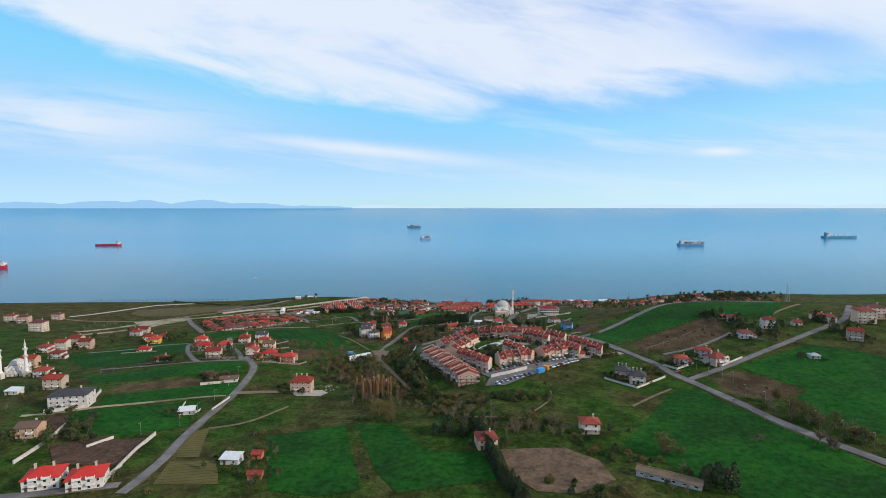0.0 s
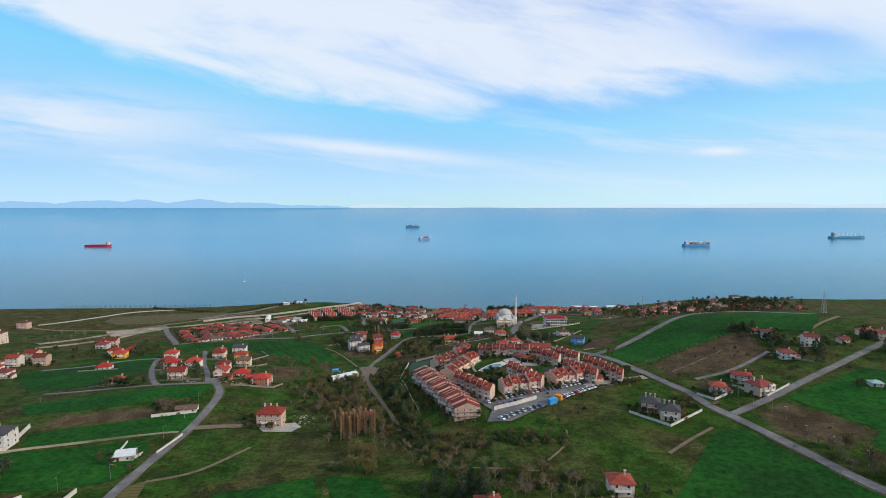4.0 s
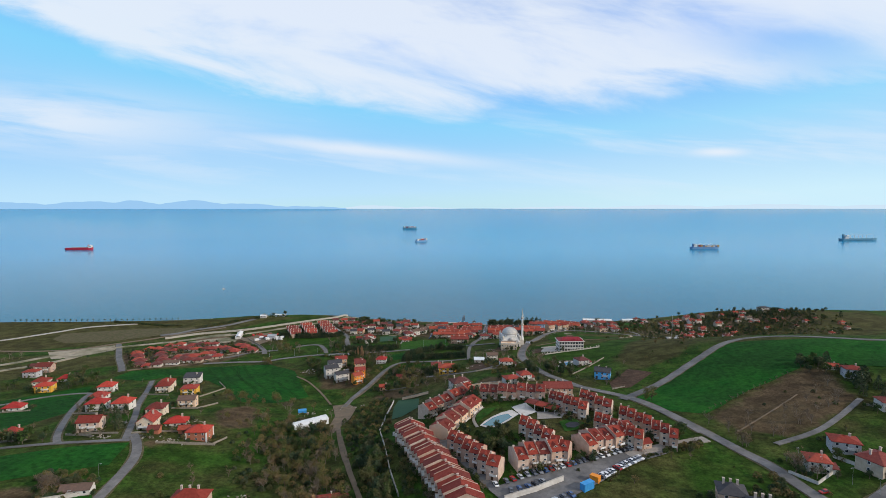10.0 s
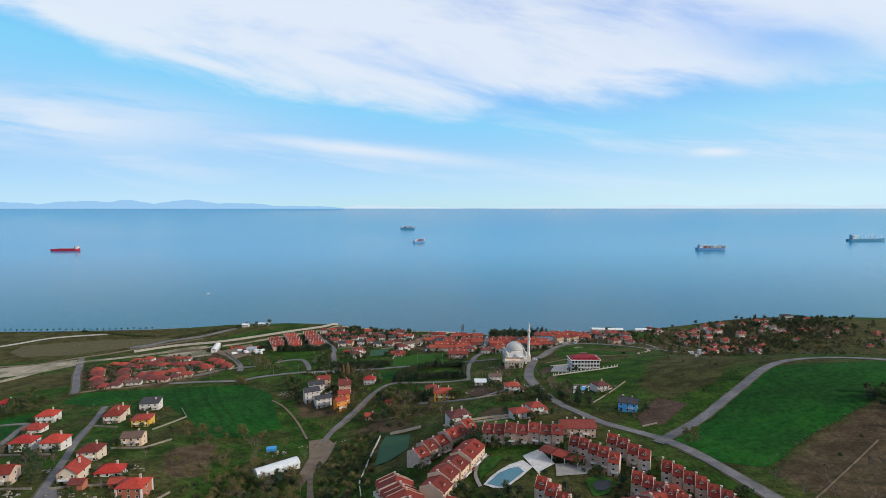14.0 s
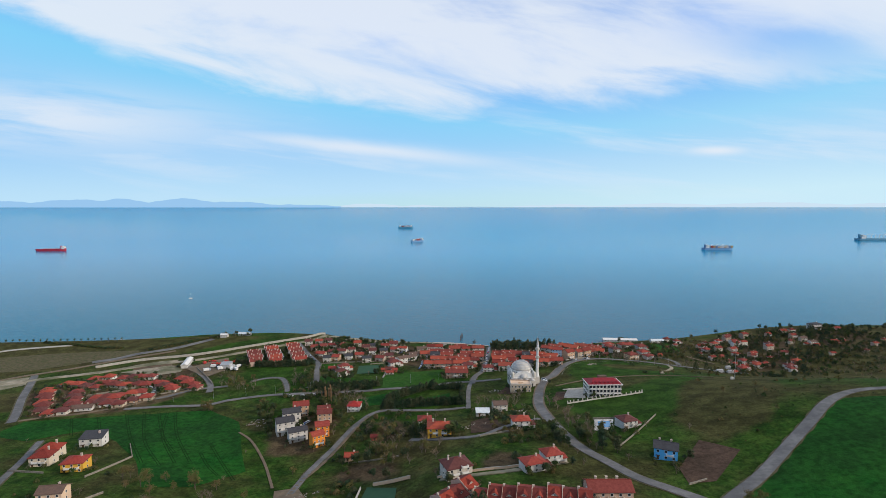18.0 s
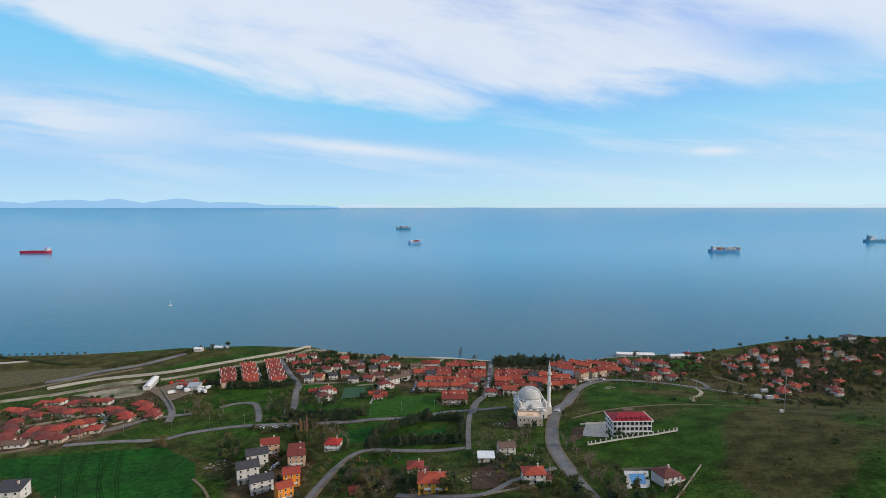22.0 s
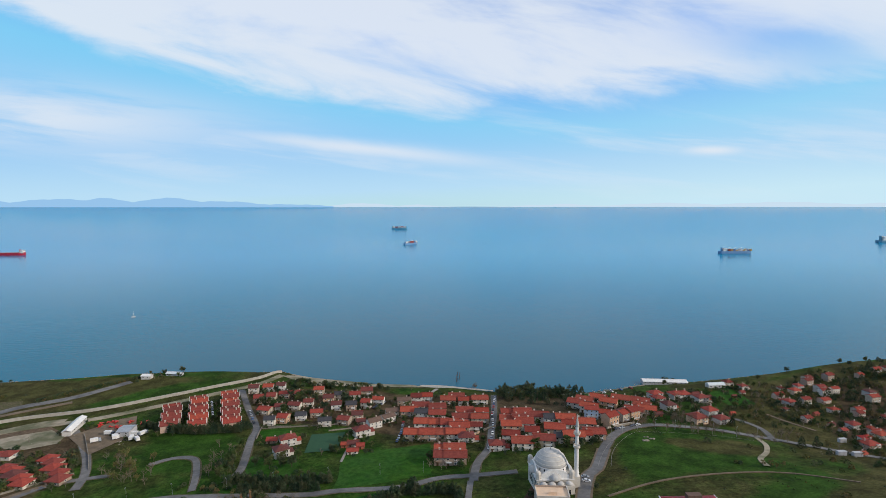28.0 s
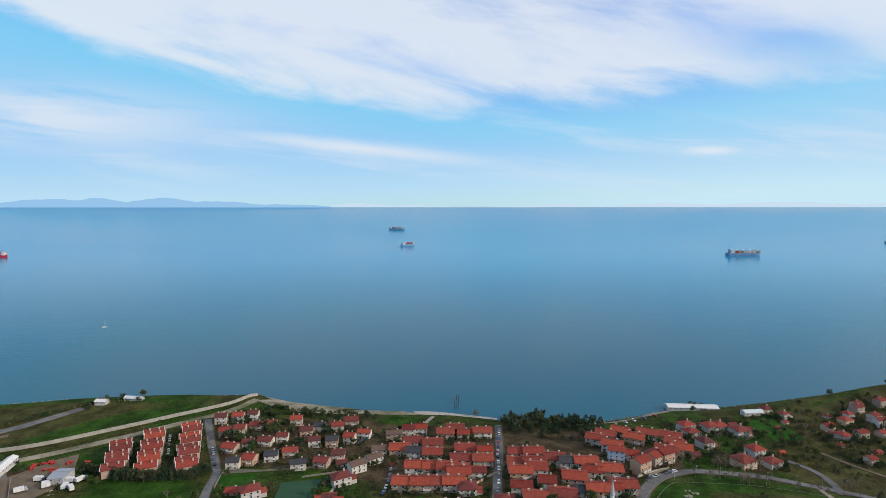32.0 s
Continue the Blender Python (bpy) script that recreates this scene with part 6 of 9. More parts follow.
# ---- landmarks ----
def dome_profile(r, z0, rise, n=7):
    return [(r * math.cos(radians(90 * i / n)) + 0.02, z0 + rise * math.sin(radians(90 * i / n))) for i in range(n + 1)]


def arched_windows(root, width, z, h, n, y, rot, material="glass"):
    """Tall arched windows along one face."""
    o = [(-0.5, 0), (0.5, 0), (0.5, h - 0.5), (0.35, h - 0.15), (0, h), (-0.35, h - 0.15), (-0.5, h - 0.5)]
    me = Shape().prism(o, -0.12, 0.05, "y").mesh("window", [material])
    for i in range(n):
        part("window", me, None, root, at=pose(0, 0, 0, 0, 0, rot) @ pose((i + 0.5) / n * width - width / 2, y, z))


def mosque(x, y, rot, size):
    root = tagged(new("mosque"), "white stone mosque with grey lead domes", "mosque")
    root.matrix_basis = pose(x, y, settle_z(x, y, 8), 0, 0, rot) @ Matrix.Scale(size, 4)
    part("hall", Shape().box(-10.5, -10.5, -4, 10.5, 10.5, 8.5), "stone_white", root)
    part("cornice", Shape().box(-10.9, -10.9, 8.5, 10.9, 10.9, 9.1), "white_paint", root)
    part("upper_hall", Shape().box(-9.0, -9.0, 9.1, 9.0, 9.0, 11.6), "stone_white", root)
    for a in range(4):
        o = [(-8.2, 9.1)] + [(-8.2 * math.cos(radians(180 * i / 10)), 10.0 + 4.2 * math.sin(radians(180 * i / 10))) for i in range(11)] + [(8.2, 9.1)]
        part("arch", Shape().prism(o, -10.0, -9.1, "y"), "white_paint", root, at=pose(0, 0, 0, 0, 0, 90 * a))
        part("half_dome", Shape().turned(dome_profile(3.6, 9.1, 3.2), 12, 0, -9.3, 0, 180, 360), "lead", root, "grey lead half dome", at=pose(0, 0, 0, 0, 0, 90 * a), smooth=True)
        arched_windows(root, 19, 1.6, 3.0, 6, -10.5, 90 * a)
        arched_windows(root, 19, 5.6, 2.0, 6, -10.5, 90 * a)
        c, s = (-1, -1, 1, 1)[a] * 9.6, (-1, 1, -1, 1)[a] * 9.6
        part("corner_turret", Shape().turned([(1.5, 9.1), (1.5, 12.2)] + dome_profile(1.6, 12.2, 1.7, 4), 8, c, s), "stone_white", root)
    part("drum", Shape().turned([(9.3, 11.6), (9.3, 13.6), (9.6, 13.7), (9.6, 14.1)], 28), "white_paint", root)
    part("dome", Shape().turned(dome_profile(9.2, 14.1, 7.4, 9), 32), "lead", root, "large grey lead dome", smooth=True)
    for a in (14, 30, 47, 64):   # standing seams round the dome
        r_, z_ = 9.2 * math.cos(radians(a)), 14.1 + 7.4 * math.sin(radians(a))
        part("dome_band", Shape().turned([(r_ + 0.10, z_ - 0.14), (r_ + 0.16, z_), (r_ + 0.02, z_ + 0.16)], 32), "stone_white", root)
    part("finial", Shape().turned([(0.25, 21.4), (0.08, 23.8)], 6), "steel", root)
    win = Shape().box(-0.35, -0.1, 0, 0.35, 0.1, 1.6).mesh("window", ["glass"])
    for i in range(20):
        part("window", win, None, root, at=pose(0, 0, 0, 0, 0, 18 * i) @ pose(0, -9.32, 11.9))
    for i in range(4):
        part("porch_dome", Shape().turned(dome_profile(2.1, 7.2, 1.7, 5), 12, -7.2 + 4.8 * i, -12.8), "lead", root, "small grey porch dome", smooth=True)
    part("porch", Shape().box(-10, -15, -4, 10, -10.5, 7.2), "stone_white", root)
    arched_windows(root, 19, 0.6, 4.6, 4, -15, 0)
    return root


def minaret(x, y, height, w=1.55):
    root = tagged(new("minaret"), "slim white stone minaret with grey cone", "minaret")
    root.matrix_basis = pose(x, y, ground(x, y), 0, 0, 0)
    h = height
    part("base", Shape().box(-w * 1.5, -w * 1.5, -2, w * 1.5, w * 1.5, h * 0.16), "stone_white", root)
    part("shaft", Shape().turned([(w * 1.45, h * 0.16), (w, h * 0.24), (w * 0.92, h * 0.56)], 12), "white_paint", root)
    part("shaft", Shape().turned([(w * 0.82, h * 0.59), (w * 0.76, h * 0.74)], 12), "white_paint", root)
    for f in (0.55, 0.73):
        part("gallery", Shape().turned([(w * 0.85, h * (f - 0.02)), (w * 1.5, h * f), (w * 1.5, h * f + 1.1), (w * 1.35, h * f + 1.1), (w * 1.35, h * f + 0.1)], 12), "stone_white", root)
    part("shaft", Shape().turned([(w * 0.7, h * 0.74), (w * 0.66, h * 0.83)], 12), "white_paint", root)
    part("spire", Shape().turned([(w * 0.8, h * 0.83), (0.05, h)], 12), "lead", root, "grey lead cone")
    return root


HOUSES_AT += [(67, 708), (63, 683), (80, 703), (119, 652)]
mosque(67.5, 705, 4, 0.92)
minaret(80, 700, 39.5, 1.2)
annex = tagged(new("annex_building"), "low cream block with a flat peach roof terrace", "building")
annex.matrix_basis = pose(64, 683, ground(64, 680), 0, 0, -3)
part("wall", Shape().box(-8, -5, -4, 8, 5, 6.2), "wall", annex)
part("roof_deck", Shape().box(-8, -5, 6.2, 8, 5, 6.35), "wall_peach", annex)
for q in ((-8, -5, 8, -4.7), (-8, 4.7, 8, 5), (-8, -4.7, -7.7, 4.7), (7.7, -4.7, 8, 4.7)):
    part("parapet", Shape().box(q[0], q[1], 6.35, q[2], q[3], 7.2), "wall", annex)
facade(annex, 16, 10, 2, "flr", pitch=3.0, gap=2.3, size=(1.3, 1.5))
part("stair", Shape().box(-2, -2, 6.35, 2.2, -1.2, 7.6), "wall_peach", annex)
mosque(-362, 419, 15, 0.62)
minaret(-346.5, 409, 31, 1.2)
minaret(-361, 401, 31, 1.2)

# the long white building with a crimson roof
pil = tagged(new("fence"), "row of pale stone fence pillars with a dark rail", "fence")
fc = curve_points([(90.8, 636.4), (110.9, 640.2), (131.0, 641.4), (145.4, 643.5)], 0.5)
for i in range(0, len(fc), 6):
    x, y = fc[i]
    part("pillar", Shape().box(x - 0.28, y - 0.28, ground(x, y) - 0.5, x + 0.28, y + 0.28, ground(x, y) + 2.1), "stone_white", pil)
for i in range(0, len(fc) - 6, 6):
    a, b = fc[i], fc[i + 6]
    s = Shape()
    limb(s, (a[0], a[1], ground(*a) + 1.6), (b[0], b[1], ground(*b) + 1.6), 0.06, 0.06, 4)
    limb(s, (a[0], a[1], ground(*a) + 1.15), (b[0], b[1], ground(*b) + 1.15), 0.06, 0.06, 4)
    part("rail", s, "tyre", pil)
hotel = tagged(new("hotel"), "white three-storey building with a crimson hipped roof", "hotel")
hotel.matrix_basis = pose(119.5, 653, 37.2, 0, 0, 2) @ Matrix.Diagonal((0.9, 0.95, 1, 1))
part("wall", Shape().box(-13, -7, -4, 13, 7, 9.6), "wall_white", hotel)
for z in (3.0, 6.2, 9.4):
    part("floor_band", Shape().box(-13.3, -7.3, z - 0.25, 13.3, 7.3, z + 0.15), "white_paint", hotel)
part("roof", Shape().add([(-13.8, -7.8, 9.6), (13.8, -7.8, 9.6), (13.8, 7.8, 9.6), (-13.8, 7.8, 9.6), (-7, -0.6, 12.4), (9, -0.6, 12.4), (9, 0.6, 12.4), (-7, 0.6, 12.4)],
     [(3, 2, 1, 0), (0, 1, 5, 4), (1, 2, 6, 5), (2, 3, 7, 6), (3, 0, 4, 7), (4, 5, 6, 7)]), "roof_crimson", hotel, "crimson metal roof")
part("gutter", Shape().box(-14, -8.0, 9.3, 14, -7.7, 9.9).box(-14, -7.7, 9.3, -13.7, 7.9, 9.9).box(13.7, -7.7, 9.3, 14, 7.9, 9.9), "white_paint", hotel)
part("roof_box", Shape().box(-3, 1, 11, 4, 4, 13.4), "roof_brown", hotel)
for i in range(7):
    part("dormer", Shape().prism([(-0.7, 10.2), (0.7, 10.2), (0.7, 10.9), (0, 11.5), (-0.7, 10.9)], -6.4, -4.4, "y"), "roof_crimson", hotel, at=pose(-10 + 3.3 * i, 0, 0))
win = window_mesh(2.2, 2.1)
for s in range(3):
    for i in range(9):
        part("window", win, None, hotel, at=pose(-11.6 + 2.9 * i, -7, 0.6 + 3.2 * s))
    for i in range(4):
        part("window", win, None, hotel, at=pose(-13, -5 + 3.2 * i, 0.6 + 3.2 * s, 0, 0, -90))
for s in (1, 2):
    for xx in (-9.5, -4.0):
        balcony(hotel, xx, -7, 3.2 * s, 4.2)

# tower mast on the ridge and the radio pole above the meadow
def lattice(x, y, height, w):
    root = tagged(new("mast"), "grey steel lattice mast on the ridge", "mast")
    root.matrix_basis = pose(x, y, ground(x, y) - 0.3)
    for sx_, sy_ in ((-1, -1), (1, -1), (1, 1), (-1, 1)):
        s = Shape()
        limb(s, (sx_ * w, sy_ * w, 0), (sx_ * w * 0.25, sy_ * w * 0.25, height), 0.14, 0.08, 4)
        part("leg", s, "steel", root)
    for k in range(9):
        a, b = k / 9, (k + 1) / 9
        ra, rb = w * (1 - 0.75 * a), w * (1 - 0.75 * b)
        for q in range(4):
            ca, cb = radians(45 + 90 * q), radians(135 + 90 * q)
            s = Shape()
            limb(s, (1.414 * ra * math.cos(ca), 1.414 * ra * math.sin(ca), a * height), (1.414 * rb * math.cos(cb), 1.414 * rb * math.sin(cb), b * height), 0.06, 0.06, 3)
            part("brace", s, "steel", root)
    part("antenna", Shape().box(-0.3, -0.3, height - 2.5, 0.3, 0.3, height + 1.2), "white_paint", root)


lattice(351, 551, 21, 1.6)
pole_root = tagged(new("radio_mast"), "tall grey radio pole above the meadow", "mast")
pole_root.matrix_basis = pose(224, 668, ground(224, 668))
part("pole", Shape().turned([(0.22, -0.5), (0.12, 24)], 8), "steel", pole_root)
part("antenna", Shape().box(-0.28, -0.18, 21.6, 0.28, 0.18, 24.2), "steel", pole_root)
part("cabinet", Shape().box(-3.0, -1.0, -0.3, -1.2, 0.6, 1.8), "wall_white", pole_root)


def long_shed(x, y, w, d, h, rot, wall, roof, label, arch=False):
    root = tagged(new("shed"), label, "shed")
    root.matrix_basis = pose(x, y, settle_z(x, y, 5), 0, 0, rot)
    part("wall", Shape().box(-w / 2, -d / 2, -2.5, w / 2, d / 2, h), wall, root)
    if arch:
        o = [(-d / 2 - 0.2 + (d + 0.4) * i / 8, h + 1.6 * math.sin(math.pi * i / 8)) for i in range(9)]
        part("roof", Shape().prism(o + [(d / 2 + 0.2, h - 0.2), (-d / 2 - 0.2, h - 0.2)][::1], -w / 2 - 0.2, w / 2 + 0.2), roof, root)
    else:
        gable_roof(root, w, d, h, 1.2, roof, over=0.4, thick=0.15)
    n = int(w / 4)
    for i in range(n):
        part("window", window_mesh(1.6, 1.0), None, root, at=pose((i + 0.5) / n * w - w / 2, -d / 2, h - 1.6))
    HOUSES_AT.append((x, y))
    return root


long_shed(-92, 499, 24, 8, 3.2, 38, "polycarbonate", "polycarbonate", "long pale plastic-roofed shed", True)
HOUSES_AT += [(-100, 493), (-85, 504), (-96, 489), (-88, 494)]
long_shed(93, 218, 26, 6, 2.4, -30, "wall_grey", "dirt", "long tumbledown shed with dusty corrugated roof")
long_shed(-273, 823, 28, 6, 4.0, 104, "wall_white", "white_paint", "long white workshop with a flat pale roof")
long_shed(262, 912, 16, 6, 3.0, 5, "wall_white", "polycarbonate", "white greenhouse with pale roof", True)
long_shed(99.5, 402, 5, 5, 3.2, 20, "wall_pink", "roof_maroon", "small gatehouse with maroon roof")
long_shed(-226, 812, 9, 12, 4.5, 5, "wall_grey", "steel", "grey workshop shed in the yard")
boat = long_shed(225, 937, 42, 9, 3.4, -4, "wall_grey", "white_paint", "long low restaurant pavilion with white roof on the shore")
hut = long_shed(-281, 935, 9, 6, 3.2, 0, "wall_white", "white_paint", "small white cafe hut on the bluff")
long_shed(-258, 943, 16, 5, 2.2, -8, "wall_grey", "polycarbonate", "low beach shelter with pale roof")


def crate(x, y, w, d, h, rot, material, label, name="container"):
    root = tagged(new(name), label, name)
    root.matrix_basis = pose(x, y, ground(x, y) + 0.4, 0, 0, rot)
    part("body", Shape().box(-w / 2, -d / 2, -0.6, w / 2, d / 2, h), material, root)
    for i in range(int(w / 1.2) if w > 5 else 0):
        part("rib", Shape().box(-w / 2 + 0.6 + 1.2 * i, -d / 2 - 0.06, 0.1, -w / 2 + 0.75 + 1.2 * i, -d / 2, h - 0.1), material, root)
    return root


crate(62, 364.5, 6, 2.6, 2.8, 35, "tarp_blue", "blue site container beside the car park")
crate(67, 370.5, 4, 2.6, 2.4, -40, "orange_paint", "orange dumper body beside the car park")
crate(-107, 533, 6, 4, 1.6, 15, "tarp_blue", "heap covered by a blue tarpaulin")


def wheels(root, places, r, w=0.3):
    me = Shape().prism([(r * math.cos(a), r + r * math.sin(a)) for a in np.arange(0, 6.28, 0.628)], -w / 2, w / 2, "y").mesh("wheel", ["tyre"])
    for x, y in places:
        part("wheel", me, None, root, at=pose(x, y, 0))


def make_lorry():
    root = tagged(new("lorry"), "white box lorry parked in the yard", "lorry")
    part("box_body", Shape().box(-3.4, -1.2, 0.9, 1.5, 1.2, 3.1), "white_paint", root)
    part("cab", Shape().prism([(1.7, 0.5), (3.4, 0.5), (3.4, 1.5), (3.1, 2.4), (1.7, 2.4)], -1.1, 1.1, "y"), "car_paint", root)
    part("windscreen", Shape().prism([(3.42, 1.5), (3.44, 1.5), (3.16, 2.3), (3.14, 2.3)], -0.95, 0.95, "y"), "glass", root)
    part("chassis", Shape().box(-3.3, -0.5, 0.5, 1.8, 0.5, 0.9), "tyre", root)
    wheels(root, ((-2.4, -1.0), (-2.4, 1.0), (2.5, -1.0), (2.5, 1.0)), 0.48)
    return root


def make_machine():
    root = tagged(new("machine"), "red farm implement parked in the yard", "machine")
    s = Shape().box(-1.6, -0.7, 0.5, 1.4, 0.7, 0.75).box(-1.5, -0.6, 0.75, -0.2, 0.6, 1.5)
    part("hopper", s, "machine_red", root)
    part("drawbar", Shape().box(1.4, -0.1, 0.5, 2.6, 0.1, 0.65), "machine_red", root)
    part("tine_bar", Shape().box(-2.2, -1.3, 0.4, -2.0, 1.3, 0.6).box(-2.15, -1.2, 0, -2.05, -1.1, 0.5).box(-2.15, 1.1, 0, -2.05, 1.2, 0.5).box(-2.0, -0.1, 0.45, -1.6, 0.1, 0.6), "machine_red", root)
    wheels(root, ((-0.6, -0.85), (-0.6, 0.85)), 0.5, 0.25)
    return root


rr = random.Random(5)
for i in range(18):   # red farm machines and pallets in the yard
    x, y = -258 + rr.uniform(0, 34), 822 + rr.uniform(0, 14)
    put_root("machine", make_machine, pose(x, y, ground(x, y) + 0.4, 0, 0, rr.uniform(0, 180)), "farm machines")
for i in range(8):
    x, y = -240 + rr.uniform(0, 30), 797 + rr.uniform(0, 14)
    put_root("lorry", make_lorry, pose(x, y, ground(x, y) + 0.4, 0, 0, rr.uniform(0, 180)), "lorries")

# pier posts off the quay
for i in range(6):
    put_root("post", lambda: part("pier_post", Shape().turned([(0.3, -3), (0.25, 4.5)], 7), "dark_wood", None), pose(22 + 1.6 * (i // 2), 942 + 9 * (i % 3), 0), "pier posts")
for ob in [o for o in bpy.data.objects if o.name.startswith("pier_post")]:
    tagged(ob, "dark wooden pier post standing in the sea", "post")


# ---- ships ----
def ship(x, y, length, rot, hull, label, cargo=0, cranes=0, house=0.85, deck_h=7.0, beam=None):
    root = tagged(new("ship"), label, "ship")
    root.matrix_basis = pose(x, y, float(sea_level(y)), 0, 0, rot)
    L, B = length, beam or length * 0.15
    v, f = [], []
    st_ = [(-0.5, 0.75), (-0.45, 1.0), (0.34, 1.0), (0.44, 0.6), (0.5, 0.04)]
    for z, k, dx in ((-3, 0.82, 0.97), (1.5, 0.95, 0.99), (deck_h, 1.0, 1.0), (deck_h, 0.9, 0.98)):
        for sx_, b in st_:
            up = (2.6 if sx_ > 0.4 else 0) if z == deck_h and k == 1.0 else 0
            v += [(sx_ * L * dx, -b * k * B / 2, z + up), (sx_ * L * dx, b * k * B / 2, z + up)]
    n = len(st_)
    slots = []
    for r in range(3):
        for i in range(n - 1):
            a, c = (r * n + i) * 2, ((r + 1) * n + i) * 2
            f += [(a, a + 2, c + 2, c), (a + 1, c + 1, c + 3, a + 3)]
        a, c = r * n * 2, (r + 1) * n * 2
        f.append((a, c, c + 1, a + 1))
        a, c = (r * n + n - 1) * 2, ((r + 1) * n + n - 1) * 2
        f.append((a, a + 1, c + 1, c))
    k = 3 * n * 2
    for i in range(n - 1):
        f.append((k + 2 * i, k + 2 * i + 2, k + 2 * i + 3, k + 2 * i + 1))
    part("hull", mesh_from("hull", v, f, [hull]), None, root)
    w, hx = B * 0.42, -L * (house - 0.5)
    part("deckhouse", Shape().box(hx - L * 0.05, -w, deck_h - 0.5, hx + L * 0.05, w, deck_h + L * 0.06), "white_paint", root)
    part("bridge", Shape().box(hx - L * 0.03, -B * 0.5, deck_h + L * 0.06, hx + L * 0.045, B * 0.5, deck_h + L * 0.09), "white_paint", root)
    part("bridge_windows", Shape().box(hx + L * 0.046, -B * 0.45, deck_h + L * 0.07, hx + L * 0.048, B * 0.45, deck_h + L * 0.082), "glass", root)
    part("funnel", Shape().box(hx - L * 0.085, -w * 0.4, deck_h, hx - L * 0.055, w * 0.4, deck_h + L * 0.11), hull, root)
    part("mast", Shape().turned([(0.5, deck_h), (0.25, deck_h + L * 0.13)], 6, L * 0.40, 0), "white_paint", root)
    part("radar_mast", Shape().turned([(0.4, deck_h + L * 0.09), (0.2, deck_h + L * 0.15)], 6, hx, 0), "white_paint", root)
    rng = random.Random(int(L))
    for i in range(cargo):
        cx = -L * (house - 0.62) + (L * 0.72) * i / max(1, cargo)
        for r in range(3):
            part("cargo_stack", Shape().box(cx, -w + r * w * 0.67, deck_h, cx + L * 0.62 / cargo, -w + (r + 0.95) * w * 0.67, deck_h + rng.choice((2.6, 5.2, 7.8))), "cargo", root)
    for i in range(cranes):
        cx = -L * 0.22 + L * 0.55 * i / max(1, cranes)
        s = Shape().box(cx - 0.9, -0.9, deck_h, cx + 0.9, 0.9, deck_h + L * 0.09)
        limb(s, (cx, 0, deck_h + L * 0.085), (cx + L * 0.10, 0, deck_h + L * 0.12), 0.7, 0.4, 4)
        part("crane", s, "white_paint", root)
    part("hatch", Shape().box(-L * 0.26, -w * 0.8, deck_h, L * 0.36, w * 0.8, deck_h + 1.4), "rust" if hull == "hull_red" else "hull_teal", root)
    return root


ship(-1456, 2180, 106, 4, "hull_red", "red cargo ship lying at anchor", deck_h=8, house=0.1)
ship(-139, 2650, 78, 50, "hull_blue", "dark blue coaster at anchor", cargo=5, cranes=2, deck_h=7)
ship(1018, 2260, 116, 3, "hull_blue", "blue container ship with white and brown cargo", cargo=10, cranes=3, deck_h=9)
ship(2016, 2770, 185, 2, "hull_teal", "long teal bulk carrier with deck cranes", cranes=5, deck_h=10)
ship(-260, 3480, 92, -8, "hull_teal", "small grey-green freighter far out", cargo=4, cranes=2, house=0.88, deck_h=8)
ship(-1275, 1400, 100, 10, "hull_red", "red tanker lying at anchor near the coast", deck_h=9, house=0.1)
yacht = tagged(new("sailing_boat"), "small white sailing boat with bare mast", "boat")
yacht.matrix_basis = pose(-473, 1234, 0, 0, 0, 20) @ Matrix.Scale(0.62, 4)
part("hull", Shape().prism([(-5, 1.2), (-4.6, -0.6), (4.0, -0.6), (5.6, 1.5)], -1.4, 1.4, "y"), "white_paint", yacht)
part("cabin", Shape().box(-2.5, -0.9, 1.2, 1.5, 0.9, 2.2), "wall_grey", yacht)
part("mast", Shape().turned([(0.16, 1.0), (0.10, 15)], 6), "white_paint", yacht)
part("boom", Shape().box(-4.2, -0.1, 2.6, 0, 0.1, 2.9), "white_paint", yacht)

# ---- far hills across the water ----
def far_hills(x0, x1, peaks, material, y, label):
    xs = np.linspace(x0, x1, 160)
    top = np.zeros_like(xs)
    for c, wdt, h in peaks:
        top = np.maximum(top, h * np.exp(-((xs - c) / wdt) ** 2))
    top += 2.2 * np.sin(xs * 0.021) * (top > 4) + 1.4 * np.sin(xs * 0.053 + 1) * (top > 4)
    base = np.full_like(xs, 120.0)
    zz = 140 + np.maximum(top, 0)
    n = len(xs)
    v = [(x, y, b) for x, b in zip(xs, base)] + [(x, y, z) for x, z in zip(xs, zz)] + [(x, y + 30, b) for x, b in zip(xs, base)]
    f = [(i, i + 1, n + i + 1, n + i) for i in range(n - 1)] + [(n + i, n + i + 1, 2 * n + i + 1, 2 * n + i) for i in range(n - 1)]
    tagged(new("backdrop", mesh_from("backdrop", v, f, [material])), label, "hills", kind="structure")


# black base; the distance haze is put into the hills' emission colour
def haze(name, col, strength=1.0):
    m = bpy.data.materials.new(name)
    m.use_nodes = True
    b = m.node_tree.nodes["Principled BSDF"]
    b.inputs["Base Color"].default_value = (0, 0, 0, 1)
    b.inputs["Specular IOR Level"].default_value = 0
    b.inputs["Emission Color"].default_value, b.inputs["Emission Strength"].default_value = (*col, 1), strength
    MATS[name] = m


